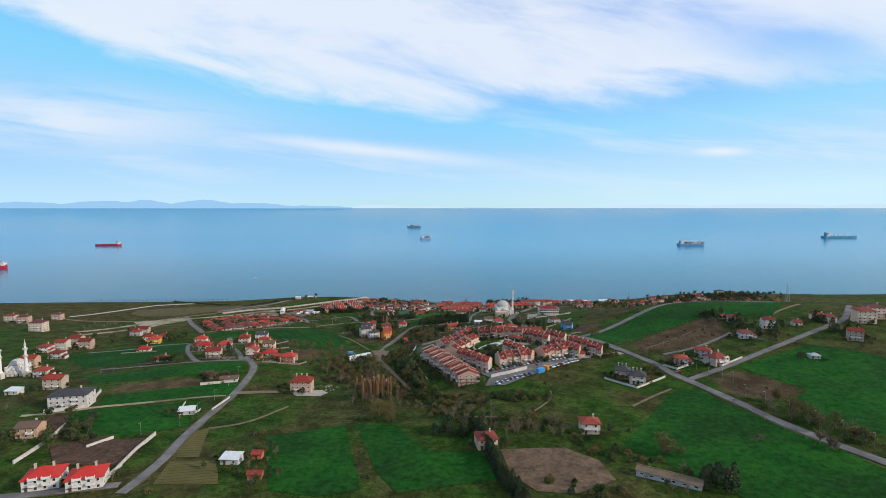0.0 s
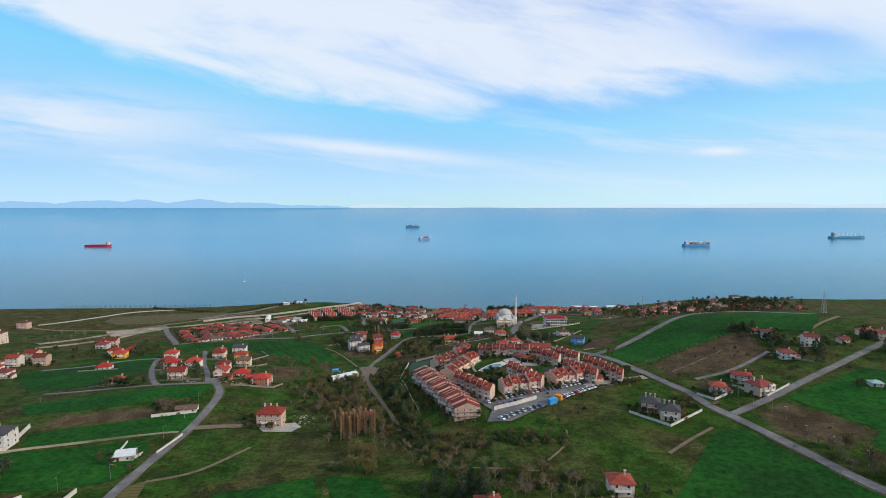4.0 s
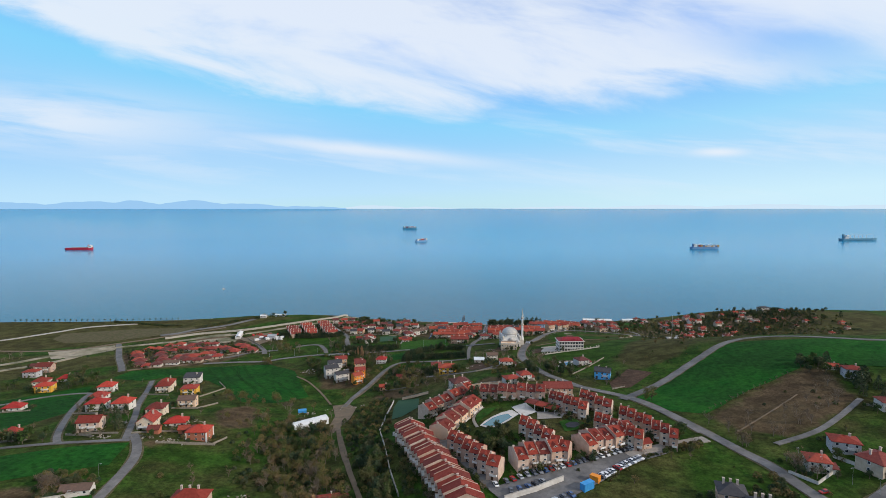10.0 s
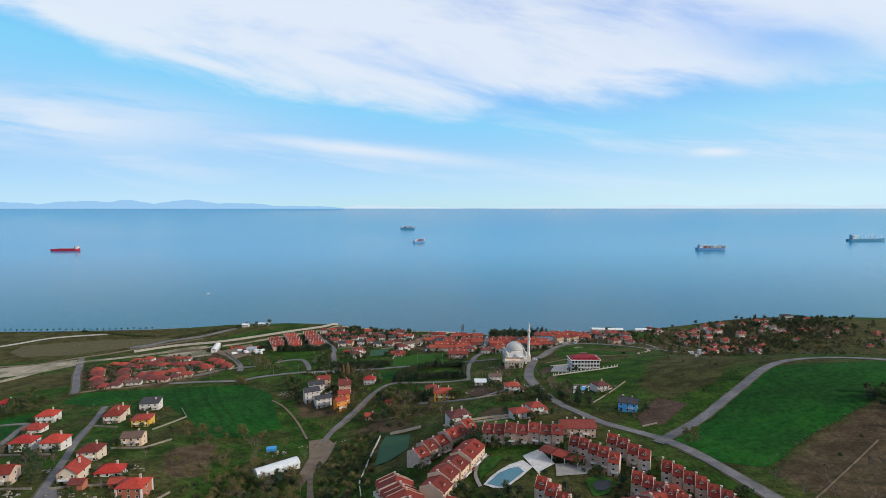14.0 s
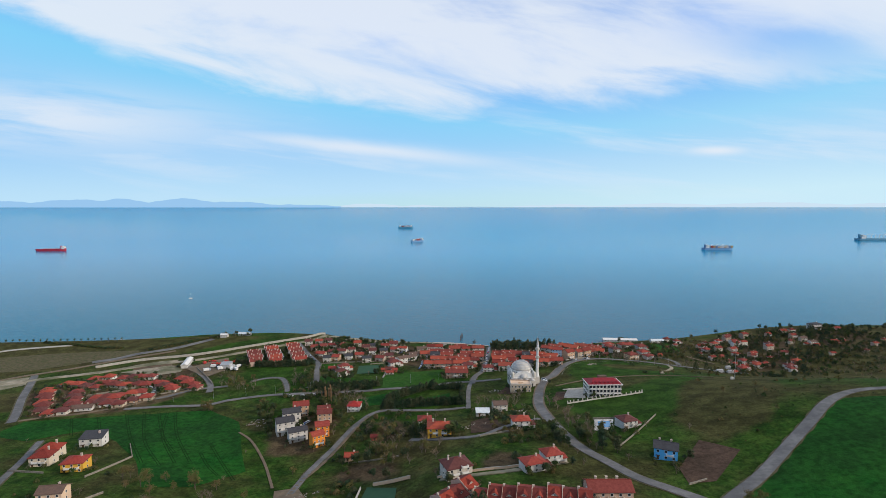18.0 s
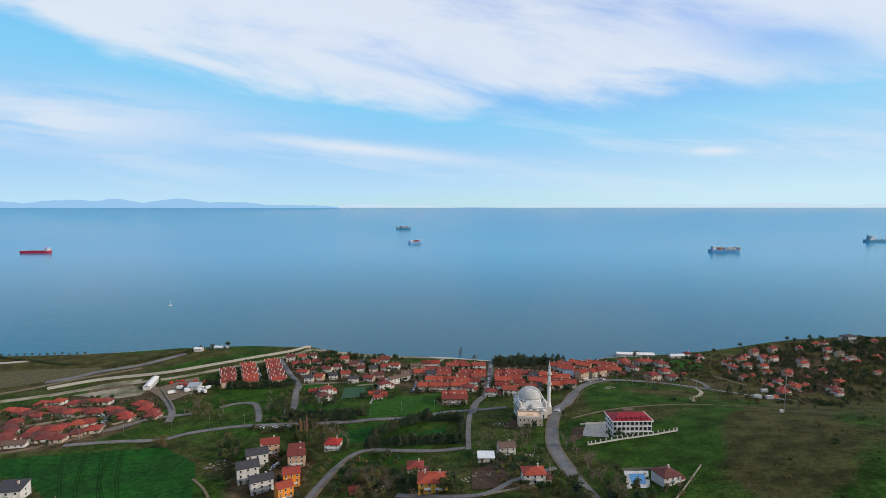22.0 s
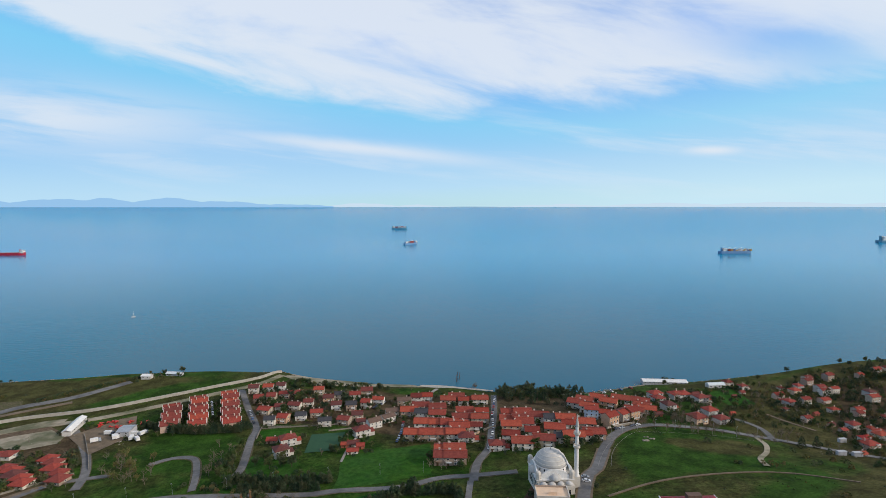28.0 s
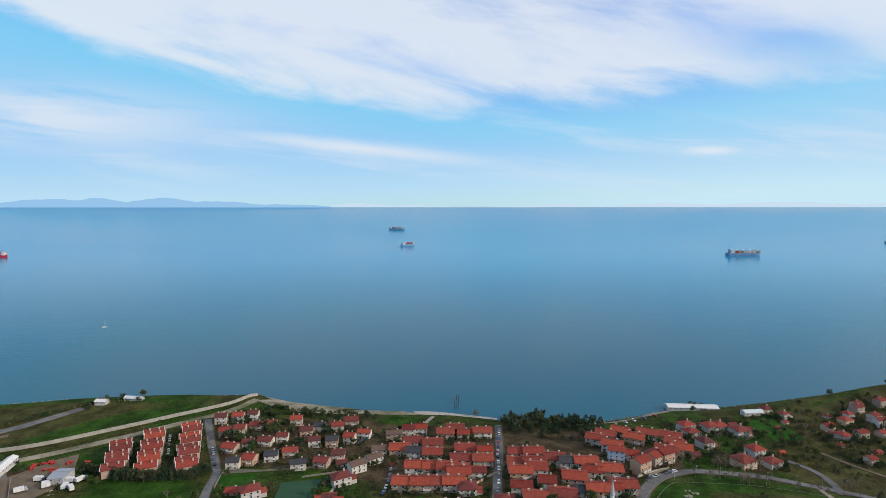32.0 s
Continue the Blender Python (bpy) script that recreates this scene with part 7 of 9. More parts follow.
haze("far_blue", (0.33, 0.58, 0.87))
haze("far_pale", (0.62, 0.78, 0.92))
far_hills(-4400, -950, [(-4100, 600, 58), (-3300, 550, 66), (-2900, 300, 74), (-2350, 360, 76), (-1900, 420, 48), (-1350, 400, 22)], "far_blue", 4900, "hills across the sea, blue with painted haze")
far_hills(-1050, 900, [(-700, 260, 32), (-250, 200, 18), (900, 300, 18)], "far_pale", 4915, "distant islands, pale with painted haze")
far_hills(700, 4400, [(1050, 200, 26), (1900, 500, 34), (2900, 700, 42), (3900, 600, 38)], "far_pale", 4920, "coast far off, pale with painted haze")

# ---- plots, walls, hedges, trees, cars and poles ----
field("coast_sand", "sand", [(-469.6, 749.1), (-448.4, 767.9), (-411.6, 786.1), (-396.0, 762.0), (-415.0, 730.4), (-437.5, 712.4)], 0.18)
field("coast_dry", "verge", [(-523.2, 843.6), (-479.6, 861.1), (-440.0, 874.0), (-411.2, 879.4), (-361.5, 883.5), (-352.0, 868.0), (-372.2, 850.6), (-400.0, 828.0), (-431.9, 805.3), (-483.5, 795.3), (-515.0, 815.0)], 0.16)
field("coast_bare", "soil_pale", [(-327.2, 823.9), (-304.1, 833.7), (-280.4, 818.3), (-279.9, 797.9), (-300.8, 792.7), (-322.0, 806.0)], 0.20)
field("court", "court_green", [(-34.5, 487.4), (-37.0, 522.9), (-35.5, 540.9), (-18.8, 530.1), (-17.9, 503.1), (-27.6, 489.3)], 0.41)
road("gate_drive", 6, "paving", [(88.5, 393.6), (101.2, 399.1), (117.4, 405.2), (133.7, 410.3)], 0.44)
road("inner_street", 5, "asphalt", [(-4.2, 436.5), (5.3, 412.1), (15.8, 387.2), (24.6, 367.7)], 0.38)
road("garden_path", 1.6, "paving", [(19.4, 433.4), (17.7, 444.7), (19.6, 456.8), (24.5, 465.4)], 0.41)
field("lawn_c", "bright", [(19.7, 439.2), (19.3, 450.7), (24.2, 462.0), (32.8, 461.7), (27.9, 451.7), (21.5, 442.9)], 0.46)
field("lawn_d", "bright", [(64.2, 431.9), (72.0, 438.9), (77.7, 430.3), (70.8, 420.9), (64.4, 418.8)], 0.36)
field("pond", "roof_dark", [(66.6, 428.5), (69.7, 431.8), (74.1, 431.9), (74.3, 427.8), (70.9, 423.9), (66.7, 423.9)], 0.41)
field("yard_store", "dirt", [(-267.6, 808.2), (-248.1, 840.4), (-238.8, 846.7), (-219.1, 809.7), (-225.0, 794.3), (-230.7, 776.5)], 0.46)
field("hard_yard", "asphalt", [(-270.9, 745.1), (-267.7, 754.3), (-251.3, 732.4), (-250.8, 718.5)], 0.36)
field("pitch", "court_green", [(-84.3, 797.9), (-61.1, 802.0), (-60.4, 768.7), (-80.8, 765.3)], 0.41)
field("building_terrace", "concrete", [(90.9, 651.2), (100.1, 675.6), (111.2, 671.2), (105.4, 644.3)], 0.36)
field("building_garden", "soil", [(80.8, 641.8), (89.6, 668.6), (96.2, 666.9), (90.5, 647.8)], 0.41)
field("mosque_yard", "soil", [(45.6, 679.3), (65.5, 722.4), (62.6, 694.0), (56.2, 674.5)], 0.46)
field("manor_yard", "concrete", [(-119.8, 368.7), (-97.1, 376.3), (-90.9, 368.9), (-94.0, 359.4), (-110.8, 358.4)], 0.36)
field("beach", "sand", [(-150.6, 964.4), (-121.7, 953.6), (-79.1, 942.7), (-58.6, 937.6), (-78.0, 936.8), (-106.6, 934.9), (-129.6, 946.5)], 0.41)
field("beach_b", "sand", [(113.1, 902.7), (145.3, 905.5), (185.5, 927.6), (205.4, 935.1), (200.3, 928.9), (147.5, 898.3), (115.7, 895.5)], 0.46)
field("quay", "concrete", [(-14.5, 932.9), (19.3, 934.5), (57.2, 926.5), (56.0, 915.4), (19.1, 924.0), (-9.2, 924.6)], 0.36)
road("wall_strip", 7, "sand", [(-351.6, 797.3), (-319.1, 821.3), (-272.3, 841.0), (-237.0, 863.2), (-204.3, 886.1), (-167.4, 918.5), (-153.0, 950.2)], 0.41)
road("wall_strip_b", 8, "sand", [(-461.9, 625.0), (-442.6, 652.4), (-424.1, 695.8), (-408.5, 765.7), (-356.5, 797.0), (-295.3, 836.8)], 0.44)
road("bare_strip", 9, "sand", [(-480.2, 645.9), (-462.0, 684.8), (-447.5, 738.6), (-413.3, 775.9)], 0.38)
road("white_strip", 6, "concrete", [(-594.0, 788.4), (-566.8, 816.6), (-538.9, 852.8), (-513.5, 884.6), (-457.8, 907.7)], 0.41)
road("bank_strip", 8, "sand", [(-335.2, 811.5), (-311.4, 831.7), (-291.3, 839.1)], 0.44)
field("strip_h", "green", [(-229.4, 344.9), (-161.8, 382.3), (-153.8, 372.2), (-151.3, 353.1), (-214.1, 327.5)], 0.36)
field("strip_i", "brown", [(-249.6, 368.0), (-174.1, 392.3), (-162.6, 383.7), (-232.7, 348.8)], 0.41)
field("plot_n", "soil", [(21.9, 610.5), (39.8, 622.6), (38.3, 582.5), (20.8, 586.2)], 0.36)
field("garden_n", "brown", [(-48.4, 636.7), (-21.7, 636.5), (-17.6, 595.8), (-42.4, 605.0)], 0.41)
field("lawn_e", "bright", [(244.9, 891.5), (274.0, 910.1), (270.4, 861.6), (244.3, 853.3)], 0.46)
field("strip_j", "green", [(-35.4, 657.4), (-19.0, 675.3), (7.9, 691.4), (8.1, 664.4)], 0.36)
field("mud_k", "brown", [(-166.1, 514.4), (-147.0, 549.7), (-122.4, 481.1), (-148.1, 478.1)], 0.41)
wall_line("sea_wall", 2.4, 0.8, "concrete", [(-366.9, 815.2), (-333.5, 840.7), (-282.8, 858.2), (-245.3, 879.6), (-211.1, 902.3), (-172.5, 933.9), (-158.7, 965.8)])
wall_line("garden_wall", 2.0, 0.4, "wall_white", [(-156.9, 219.6), (-158.5, 233.0), (-163.3, 257.2), (-165.7, 279.2)])
wall_line("garden_wall", 1.8, 0.4, "wall_white", [(-213.2, 240.1), (-215.8, 261.5)])
wall_line("garden_wall", 1.6, 0.4, "wall_white", [(-190.9, 259.4), (-185.2, 272.6)])
wall_line("garden_wall", 1.6, 0.4, "wall_white", [(-216.5, 264.9), (-223.9, 288.4)])
wall_line("garden_wall", 2.2, 0.4, "wall_white", [(-250.8, 306.4), (-241.3, 311.9), (-231.6, 317.7), (-245.1, 350.5)])
wall_line("garden_wall", 1.8, 0.4, "wall_white", [(-185.6, 371.1), (-167.2, 380.4)])
wall_line("garden_wall", 1.5, 0.3, "wall_white", [(-171.1, 311.9), (-161.7, 315.8), (-160.8, 321.1)])
wall_line("garden_wall", 1.5, 0.3, "wall_white", [(-154.0, 321.7), (-153.6, 347.6)])
wall_line("compound_wall", 1.6, 0.3, "wall_grey", [(-18.7, 375.9), (-25.5, 401.4), (-32.6, 435.2), (-39.2, 464.3), (-39.7, 505.1), (-38.9, 540.7)])
wall_line("compound_wall", 1.8, 0.3, "wall_peach", [(-32.5, 541.4), (-22.4, 539.2), (-12.5, 538.1)])
wall_line("garden_wall", 1.3, 0.3, "wall_white", [(103.4, 351.5), (118.8, 331.5), (144.5, 351.1)])
wall_line("garden_wall", 1.3, 0.3, "wall_white", [(152.9, 376.0), (158.8, 365.8), (175.3, 376.7)])
wall_line("garden_wall", 1.5, 0.3, "wall_white", [(180.1, 387.1), (190.2, 366.2), (212.9, 382.0)])
wall_line("garden_wall", 1.5, 0.3, "wall_white", [(234.6, 438.9), (243.4, 428.7), (253.3, 419.0)])
wall_line("garden_wall", 1.2, 0.3, "wall_white", [(98.4, 550.2), (114.1, 568.6), (135.0, 592.9)])
wall_line("garden_wall", 1.2, 0.3, "wall_white", [(115.4, 504.5), (125.1, 508.3)])
wall_line("garden_wall", 1.2, 0.3, "wall_peach", [(1.6, 528.4), (35.4, 523.7), (64.7, 527.6)])
wall_line("building_wall", 0.8, 0.3, "stone_white", [(90.8, 635.9), (110.9, 639.7), (131.0, 640.9), (145.4, 643.0)])
wall_line("building_wall", 0.8, 0.3, "stone_white", [(95.4, 672.7), (111.2, 671.2)])
wall_line("yard_wall", 2.0, 0.4, "wall_white", [(-257.1, 811.0), (-230.7, 776.5), (-215.0, 754.2)])
wall_line("yard_wall", 2.0, 0.4, "wall_white", [(-310.0, 720.2), (-293.6, 729.9), (-275.5, 745.3)])
wall_line("estate_wall", 1.6, 0.3, "wall_white", [(-281.4, 687.6), (-268.7, 702.4), (-250.8, 718.5), (-220.6, 749.0)])
wall_line("garden_wall", 1.6, 0.3, "wall_white", [(-122.6, 793.7), (-126.6, 816.5), (-103.4, 814.5)])
wall_line("harbour_wall", 1.2, 0.4, "stone_white", [(122.5, 785.4), (134.6, 792.4), (143.1, 796.2)])
wall_line("garden_wall", 1.4, 0.3, "wall_peach", [(27.2, 786.6), (38.4, 798.7), (48.0, 806.3)])
hedge("conifer", 6, [(13.6, 269.3), (16.5, 252.4), (20.2, 229.7), (24.6, 211.7), (29.3, 202.4)])
hedge("conifer", 4.8, [(-112.6, 730.6), (-99.8, 726.7), (-76.2, 723.2), (-54.8, 723.0)])
hedge("conifer", 4.2, [(-104.9, 719.2), (-89.3, 716.7), (-59.4, 714.6)])
hedge("conifer", 5.4, [(-43.0, 662.8), (-23.7, 661.6), (-5.3, 660.6), (8.1, 659.8), (17.5, 658.4)])
hedge("conifer", 4.4, [(-41.0, 664.6), (-23.7, 663.4), (-5.3, 662.4), (8.1, 661.4), (17.0, 660.2)])
hedge("conifer", 5.6, [(-40.2, 674.7), (-24.4, 694.0), (-6.0, 708.4)])
hedge("conifer", 4.8, [(-5.0, 703.6), (8.0, 704.6), (18.6, 702.0)])
hedge("conifer", 4.2, [(18.8, 700.0), (18.0, 684.0), (17.6, 668.0)])
hedge("conifer", 5, [(-219.4, 823.3), (-190.9, 814.1), (-166.8, 810.8), (-135.3, 814.9)])
hedge("conifer", 5, [(-208.4, 818.1), (-173.7, 809.9), (-140.4, 809.7)])
hedge("bush", 1, [(72.6, 371.5), (88.6, 386.2), (101.9, 394.0)])
hedge("bush", 2, [(108.7, 397.5), (128.0, 404.3)])
hedge("bush", 1.6, [(-500.5, 918.5), (-452.5, 907.0), (-411.6, 894.6), (-386.3, 894.0)])
hedge("bush", 2, [(-346.6, 880.3), (-329.1, 902.0), (-307.4, 920.0), (-289.0, 935.3)])
grove("conifer", 16, [(61.0, 928.9), (117.6, 928.0), (121.8, 879.5), (111.5, 848.7), (58.0, 879.7)])
grove("conifer", 5, [(124.4, 897.6), (132.8, 887.1), (117.4, 840.9), (113.4, 848.5)])
grove("pine", 16, [(-170.0, 906.7), (-48.3, 913.7), (-45.3, 834.9), (-129.0, 827.3)])
grove("bush", 46, [(-140.0, 930.0), (-58.0, 926.0), (-40.0, 912.0), (-150.0, 915.0)])
grove("round", 16, [(-140.0, 925.0), (-58.0, 920.0), (-40.0, 906.0), (-150.0, 910.0)])
grove("round", 8, [(-30.5, 880.7), (43.7, 867.0), (34.4, 792.3), (-20.7, 824.9)])
grove("round", 8, [(43.8, 782.1), (111.2, 773.5), (103.0, 748.4), (41.6, 759.8)])
grove("bare", 10, [(155.7, 812.0), (172.3, 806.7), (198.4, 804.3), (217.4, 796.9), (170.4, 802.9)])
grove("bare", 14, [(152.0, 792.7), (242.4, 779.5), (233.8, 768.1), (147.9, 783.3)])
grove("bare", 22, [(195.8, 882.8), (241.0, 884.4), (193.4, 798.7), (149.3, 794.5)])
grove("round", 14, [(188.0, 875.1), (252.6, 860.0), (227.5, 813.6), (195.4, 808.8), (165.9, 815.9)])
grove("conifer", 9, [(318.1, 919.9), (400.2, 953.6), (494.7, 994.2), (520.8, 976.3), (460.0, 896.6), (314.9, 822.1), (272.5, 817.9)])
grove("round", 44, [(265.5, 923.8), (413.1, 973.4), (544.4, 998.3), (259.1, 656.4), (251.8, 684.1), (302.9, 803.6), (261.5, 815.9), (244.0, 852.2)])
grove("bare", 46, [(248.5, 898.9), (386.1, 931.8), (498.4, 943.0), (378.7, 798.2), (275.9, 762.5), (222.9, 787.9)])
grove("olive", 16, [(373.3, 912.0), (460.0, 896.6), (378.7, 798.2), (324.8, 822.0)])
grove("round", 10, [(444.9, 956.5), (602.4, 1001.5), (530.6, 915.0), (434.7, 909.8)])
grove("bare", 26, [(143.6, 429.6), (184.5, 445.7), (235.1, 477.0), (241.2, 445.8), (194.3, 410.3), (149.5, 398.7)])
grove("conifer", 12, [(226.2, 473.5), (267.9, 473.9), (292.9, 456.1), (260.5, 412.2), (247.0, 424.1), (234.8, 447.4)])
grove("round", 12, [(247.7, 521.6), (258.3, 496.3), (260.6, 463.5), (241.1, 468.9), (237.3, 496.0)])
grove("conifer", 8, [(323.6, 476.2), (320.2, 430.8), (336.2, 428.4), (298.5, 419.3)])
grove("bush", 14, [(145.6, 385.3), (151.8, 374.0), (144.7, 355.4), (131.3, 350.5), (133.3, 369.0)])
grove("bare", 8, [(159.5, 391.4), (166.5, 379.3), (162.3, 369.4), (154.6, 373.7)])
grove("bare", 16, [(161.4, 301.1), (178.2, 238.2), (182.5, 240.6), (167.7, 306.7)])
grove("bare", 22, [(175.0, 320.6), (199.3, 259.9), (197.8, 236.9), (186.9, 243.0), (174.0, 268.9)])
grove("olive", 26, [(185.4, 308.6), (201.9, 242.0), (192.9, 237.2), (181.0, 275.3)])
grove("olive", 60, [(-108.2, 505.9), (-67.0, 482.9), (-44.7, 394.8), (-31.3, 344.5), (-59.0, 366.2), (-89.1, 406.1), (-110.6, 453.1)])
grove("bare", 40, [(-138.6, 513.7), (-90.2, 508.8), (-33.2, 359.4), (-38.5, 320.2), (-62.1, 330.3), (-103.2, 405.6)])
grove("bush", 150, [(-70.9, 504.9), (-51.4, 580.7), (-26.7, 423.9), (-8.0, 336.5), (10.4, 303.9), (-12.4, 319.6), (-33.2, 359.4)])
grove("round", 24, [(-65.8, 502.6), (-34.8, 429.3), (-14.6, 352.4), (3.1, 315.6), (-12.4, 319.6), (-30.1, 358.3)])
grove("bush", 150, [(-49.0, 435.0), (-24.6, 359.5), (9.4, 298.6), (46.9, 285.0), (61.7, 280.6), (45.8, 260.1), (14.9, 276.6), (-13.7, 295.1), (-45.8, 369.6)])
grove("bare", 30, [(-21.9, 319.6), (50.0, 284.8), (63.7, 262.8), (44.3, 250.8), (5.5, 266.8)])
grove("bare", 26, [(-144.7, 619.2), (-67.0, 426.8), (-40.0, 353.6), (-20.4, 296.9), (-42.7, 314.7), (-84.9, 378.6)])
grove("poplar", 44, [(-69.4, 354.2), (-65.4, 360.6), (-46.6, 360.8), (-42.1, 346.9), (-60.7, 342.5)])
grove("bare", 10, [(-68.6, 412.5), (-63.0, 410.7), (-55.8, 383.9), (-62.4, 385.5)])
grove("bush", 30, [(58.0, 262.9), (91.6, 243.6), (97.9, 232.5), (80.9, 227.9), (60.8, 250.3)])
grove("conifer", 7, [(106.3, 217.6), (119.2, 219.4), (115.9, 208.5), (102.6, 204.8)])
grove("bush", 14, [(39.0, 219.3), (62.6, 216.4), (77.8, 205.4), (67.5, 201.6), (42.2, 210.3)])
grove("olive", 3, [(103.0, 252.1), (111.1, 251.7), (105.1, 237.6), (97.4, 237.9)])
grove("round", 7, [(-68.2, 623.6), (-40.1, 625.9), (-19.6, 600.9), (-32.9, 557.4), (-50.6, 568.7)])
grove("bare", 8, [(-70.6, 637.4), (-1.9, 604.4), (3.0, 551.1), (-33.6, 564.2)])
grove("round", 5, [(-70.8, 619.0), (-23.0, 621.6), (-4.2, 549.6), (-29.2, 542.5), (-59.2, 581.4)])
grove("bare", 7, [(-52.9, 632.6), (5.2, 594.8), (5.5, 542.2), (-30.3, 551.3)])
grove("bush", 70, [(5.3, 429.6), (14.7, 433.0), (30.8, 406.4), (28.7, 384.7), (16.6, 404.6)])
grove("round", 22, [(23.6, 425.5), (34.2, 426.0), (32.9, 399.9), (26.1, 385.3), (19.7, 409.7)])
grove("conifer", 10, [(17.0, 500.5), (23.6, 481.0), (19.0, 459.3), (14.1, 468.1)])
grove("bush", 24, [(-18.6, 420.1), (-9.6, 372.8), (-16.0, 375.0), (-25.0, 423.3)])
grove("round", 6, [(122.1, 419.7), (126.3, 416.0), (120.6, 406.3), (116.4, 409.6)])
grove("bare", 22, [(79.4, 658.9), (89.9, 594.0), (89.5, 541.5), (79.2, 550.2), (69.5, 583.5)])
grove("round", 12, [(80.0, 582.7), (87.1, 532.9), (110.5, 557.9), (107.1, 578.8), (93.4, 593.4)])
grove("bush", 10, [(43.9, 654.4), (66.0, 629.1), (59.0, 584.7), (41.5, 588.7)])
grove("bare", 16, [(-218.6, 772.0), (-176.1, 763.0), (-162.1, 730.3), (-201.6, 738.9)])
grove("olive", 10, [(-210.2, 764.9), (-177.1, 776.9), (-157.5, 729.7), (-189.5, 732.6)])
grove("bare", 14, [(-132.4, 732.1), (-122.6, 759.2), (-121.6, 781.7), (-145.1, 785.7)])
grove("bush", 90, [(-349.6, 743.5), (-245.6, 794.8), (-210.6, 739.0), (-262.3, 699.3)])
grove("round", 14, [(-375.2, 635.6), (-333.7, 636.2), (-287.7, 571.1), (-315.5, 573.2)])
grove("bare", 22, [(-279.1, 533.5), (-214.7, 521.3), (-175.7, 445.8), (-218.3, 446.1)])
grove("conifer", 6, [(-240.9, 502.5), (-215.3, 497.0), (-197.9, 458.0), (-213.0, 456.5)])
grove("round", 16, [(-276.5, 460.9), (-242.9, 459.2), (-226.2, 434.9), (-262.2, 437.4)])
grove("bush", 26, [(-201.5, 398.5), (-172.9, 401.1), (-160.2, 384.4), (-182.1, 374.3)])
grove("bush", 20, [(-134.4, 390.3), (-125.3, 384.4), (-113.2, 363.7), (-124.3, 362.5)])
grove("bush", 190, [(-133.2, 465.5), (-105.2, 512.6), (-64.3, 443.2), (-72.4, 387.2), (-104.4, 405.9)])
grove("olive", 24, [(-191.9, 580.3), (-116.1, 554.0), (-96.3, 478.7), (-136.6, 463.7)])
grove("round", 20, [(-247.1, 297.7), (-221.8, 309.0), (-189.0, 262.9), (-209.3, 255.3)])
grove("bare", 16, [(-705.0, 797.2), (-502.4, 759.9), (-409.3, 618.8), (-525.5, 593.9)])
grove("round", 16, [(-439.9, 613.4), (-343.3, 664.1), (-301.6, 583.2), (-399.2, 565.2)])
grove("bare", 20, [(-119.4, 707.8), (-70.2, 708.8), (-54.2, 667.7), (-85.6, 674.7)])
grove("round", 14, [(-114.1, 717.0), (-88.9, 717.6), (-69.7, 671.3), (-89.6, 675.5)])
grove("poplar", 5, [(-94.8, 693.9), (-89.8, 697.6), (-83.9, 682.8), (-88.8, 679.5)])
grove("olive", 3, [(-187.7, 685.3), (-183.8, 685.3), (-178.8, 676.0), (-182.6, 676.1)])
grove("round", 12, [(-19.5, 615.0), (20.0, 599.4), (19.1, 579.0), (-17.6, 595.8)])
grove("bare", 18, [(22.4, 661.7), (81.9, 656.7), (75.7, 628.7), (20.9, 623.6)])
grove("pine", 1, [(-256.5, 951.1), (-252.4, 951.0), (-249.3, 945.5), (-253.4, 945.6)])
grove("bare", 3, [(36.2, 925.2), (42.9, 925.7), (42.5, 921.0), (36.0, 920.7)])
grove("bare", 6, [(140.3, 406.2), (153.7, 412.2), (149.5, 398.7), (138.2, 393.2)])
grove("conifer", 1, [(257.0, 503.6), (258.5, 503.2), (257.0, 500.8), (255.6, 501.2)])
grove("conifer", 1, [(179.8, 409.4), (181.0, 409.2), (179.6, 406.8), (178.4, 407.0)])
grove("olive", 4, [(131.1, 489.3), (135.0, 482.8), (129.1, 468.7), (124.6, 469.3)])
cars("along", 6, [(0.7, 428.1), (10.9, 401.9), (18.2, 383.4)])
cars("along", 9, [(39.1, 760.2), (45.5, 799.2), (48.1, 840.9)])
cars("along", 8, [(47.4, 829.5), (52.2, 866.0), (56.0, 895.2)])
cars("along", 6, [(-21.9, 780.8), (-20.5, 797.1), (-20.7, 824.9)])
cars("along", 3, [(-130.4, 709.6), (-102.9, 707.8)])
cars("along", 4, [(-48.7, 856.4), (-40.7, 874.2)])
cars("perp", 8, [(-254.0, 726.5), (-269.5, 745.1)])
cars("along", 5, [(-190.1, 873.4), (-174.0, 839.7)])
cars("along", 4, [(-149.3, 852.2), (-135.1, 823.4)])
cars("along", 2, [(202.7, 372.6), (144.7, 355.4)])
cars("perp", 6, [(150.8, 894.1), (206.7, 929.4)])
cars("along", 5, [(-98.5, 646.1), (-96.5, 650.6)])
cars("perp", 3, [(-163.4, 223.5), (-166.9, 221.5)])
cars("perp", 2, [(87.4, 710.2), (86.4, 701.6)])
cars("perp", 3, [(-5.0, 784.0), (5.1, 785.7)])
poles(6, [(170.0, 311.2), (181.0, 275.3), (190.8, 248.4), (195.8, 234.4)])
poles(10, [(-258.5, 689.3), (-182.5, 710.8), (-112.2, 718.7), (7.6, 727.8)])
poles(6, [(157.2, 384.1), (172.4, 352.0), (176.7, 328.9)])
poles(6, [(-183.9, 273.9), (-155.0, 288.6), (-164.7, 405.7)])
poles(9, [(119.5, 760.9), (149.7, 779.9), (190.0, 775.0), (220.8, 767.7)])
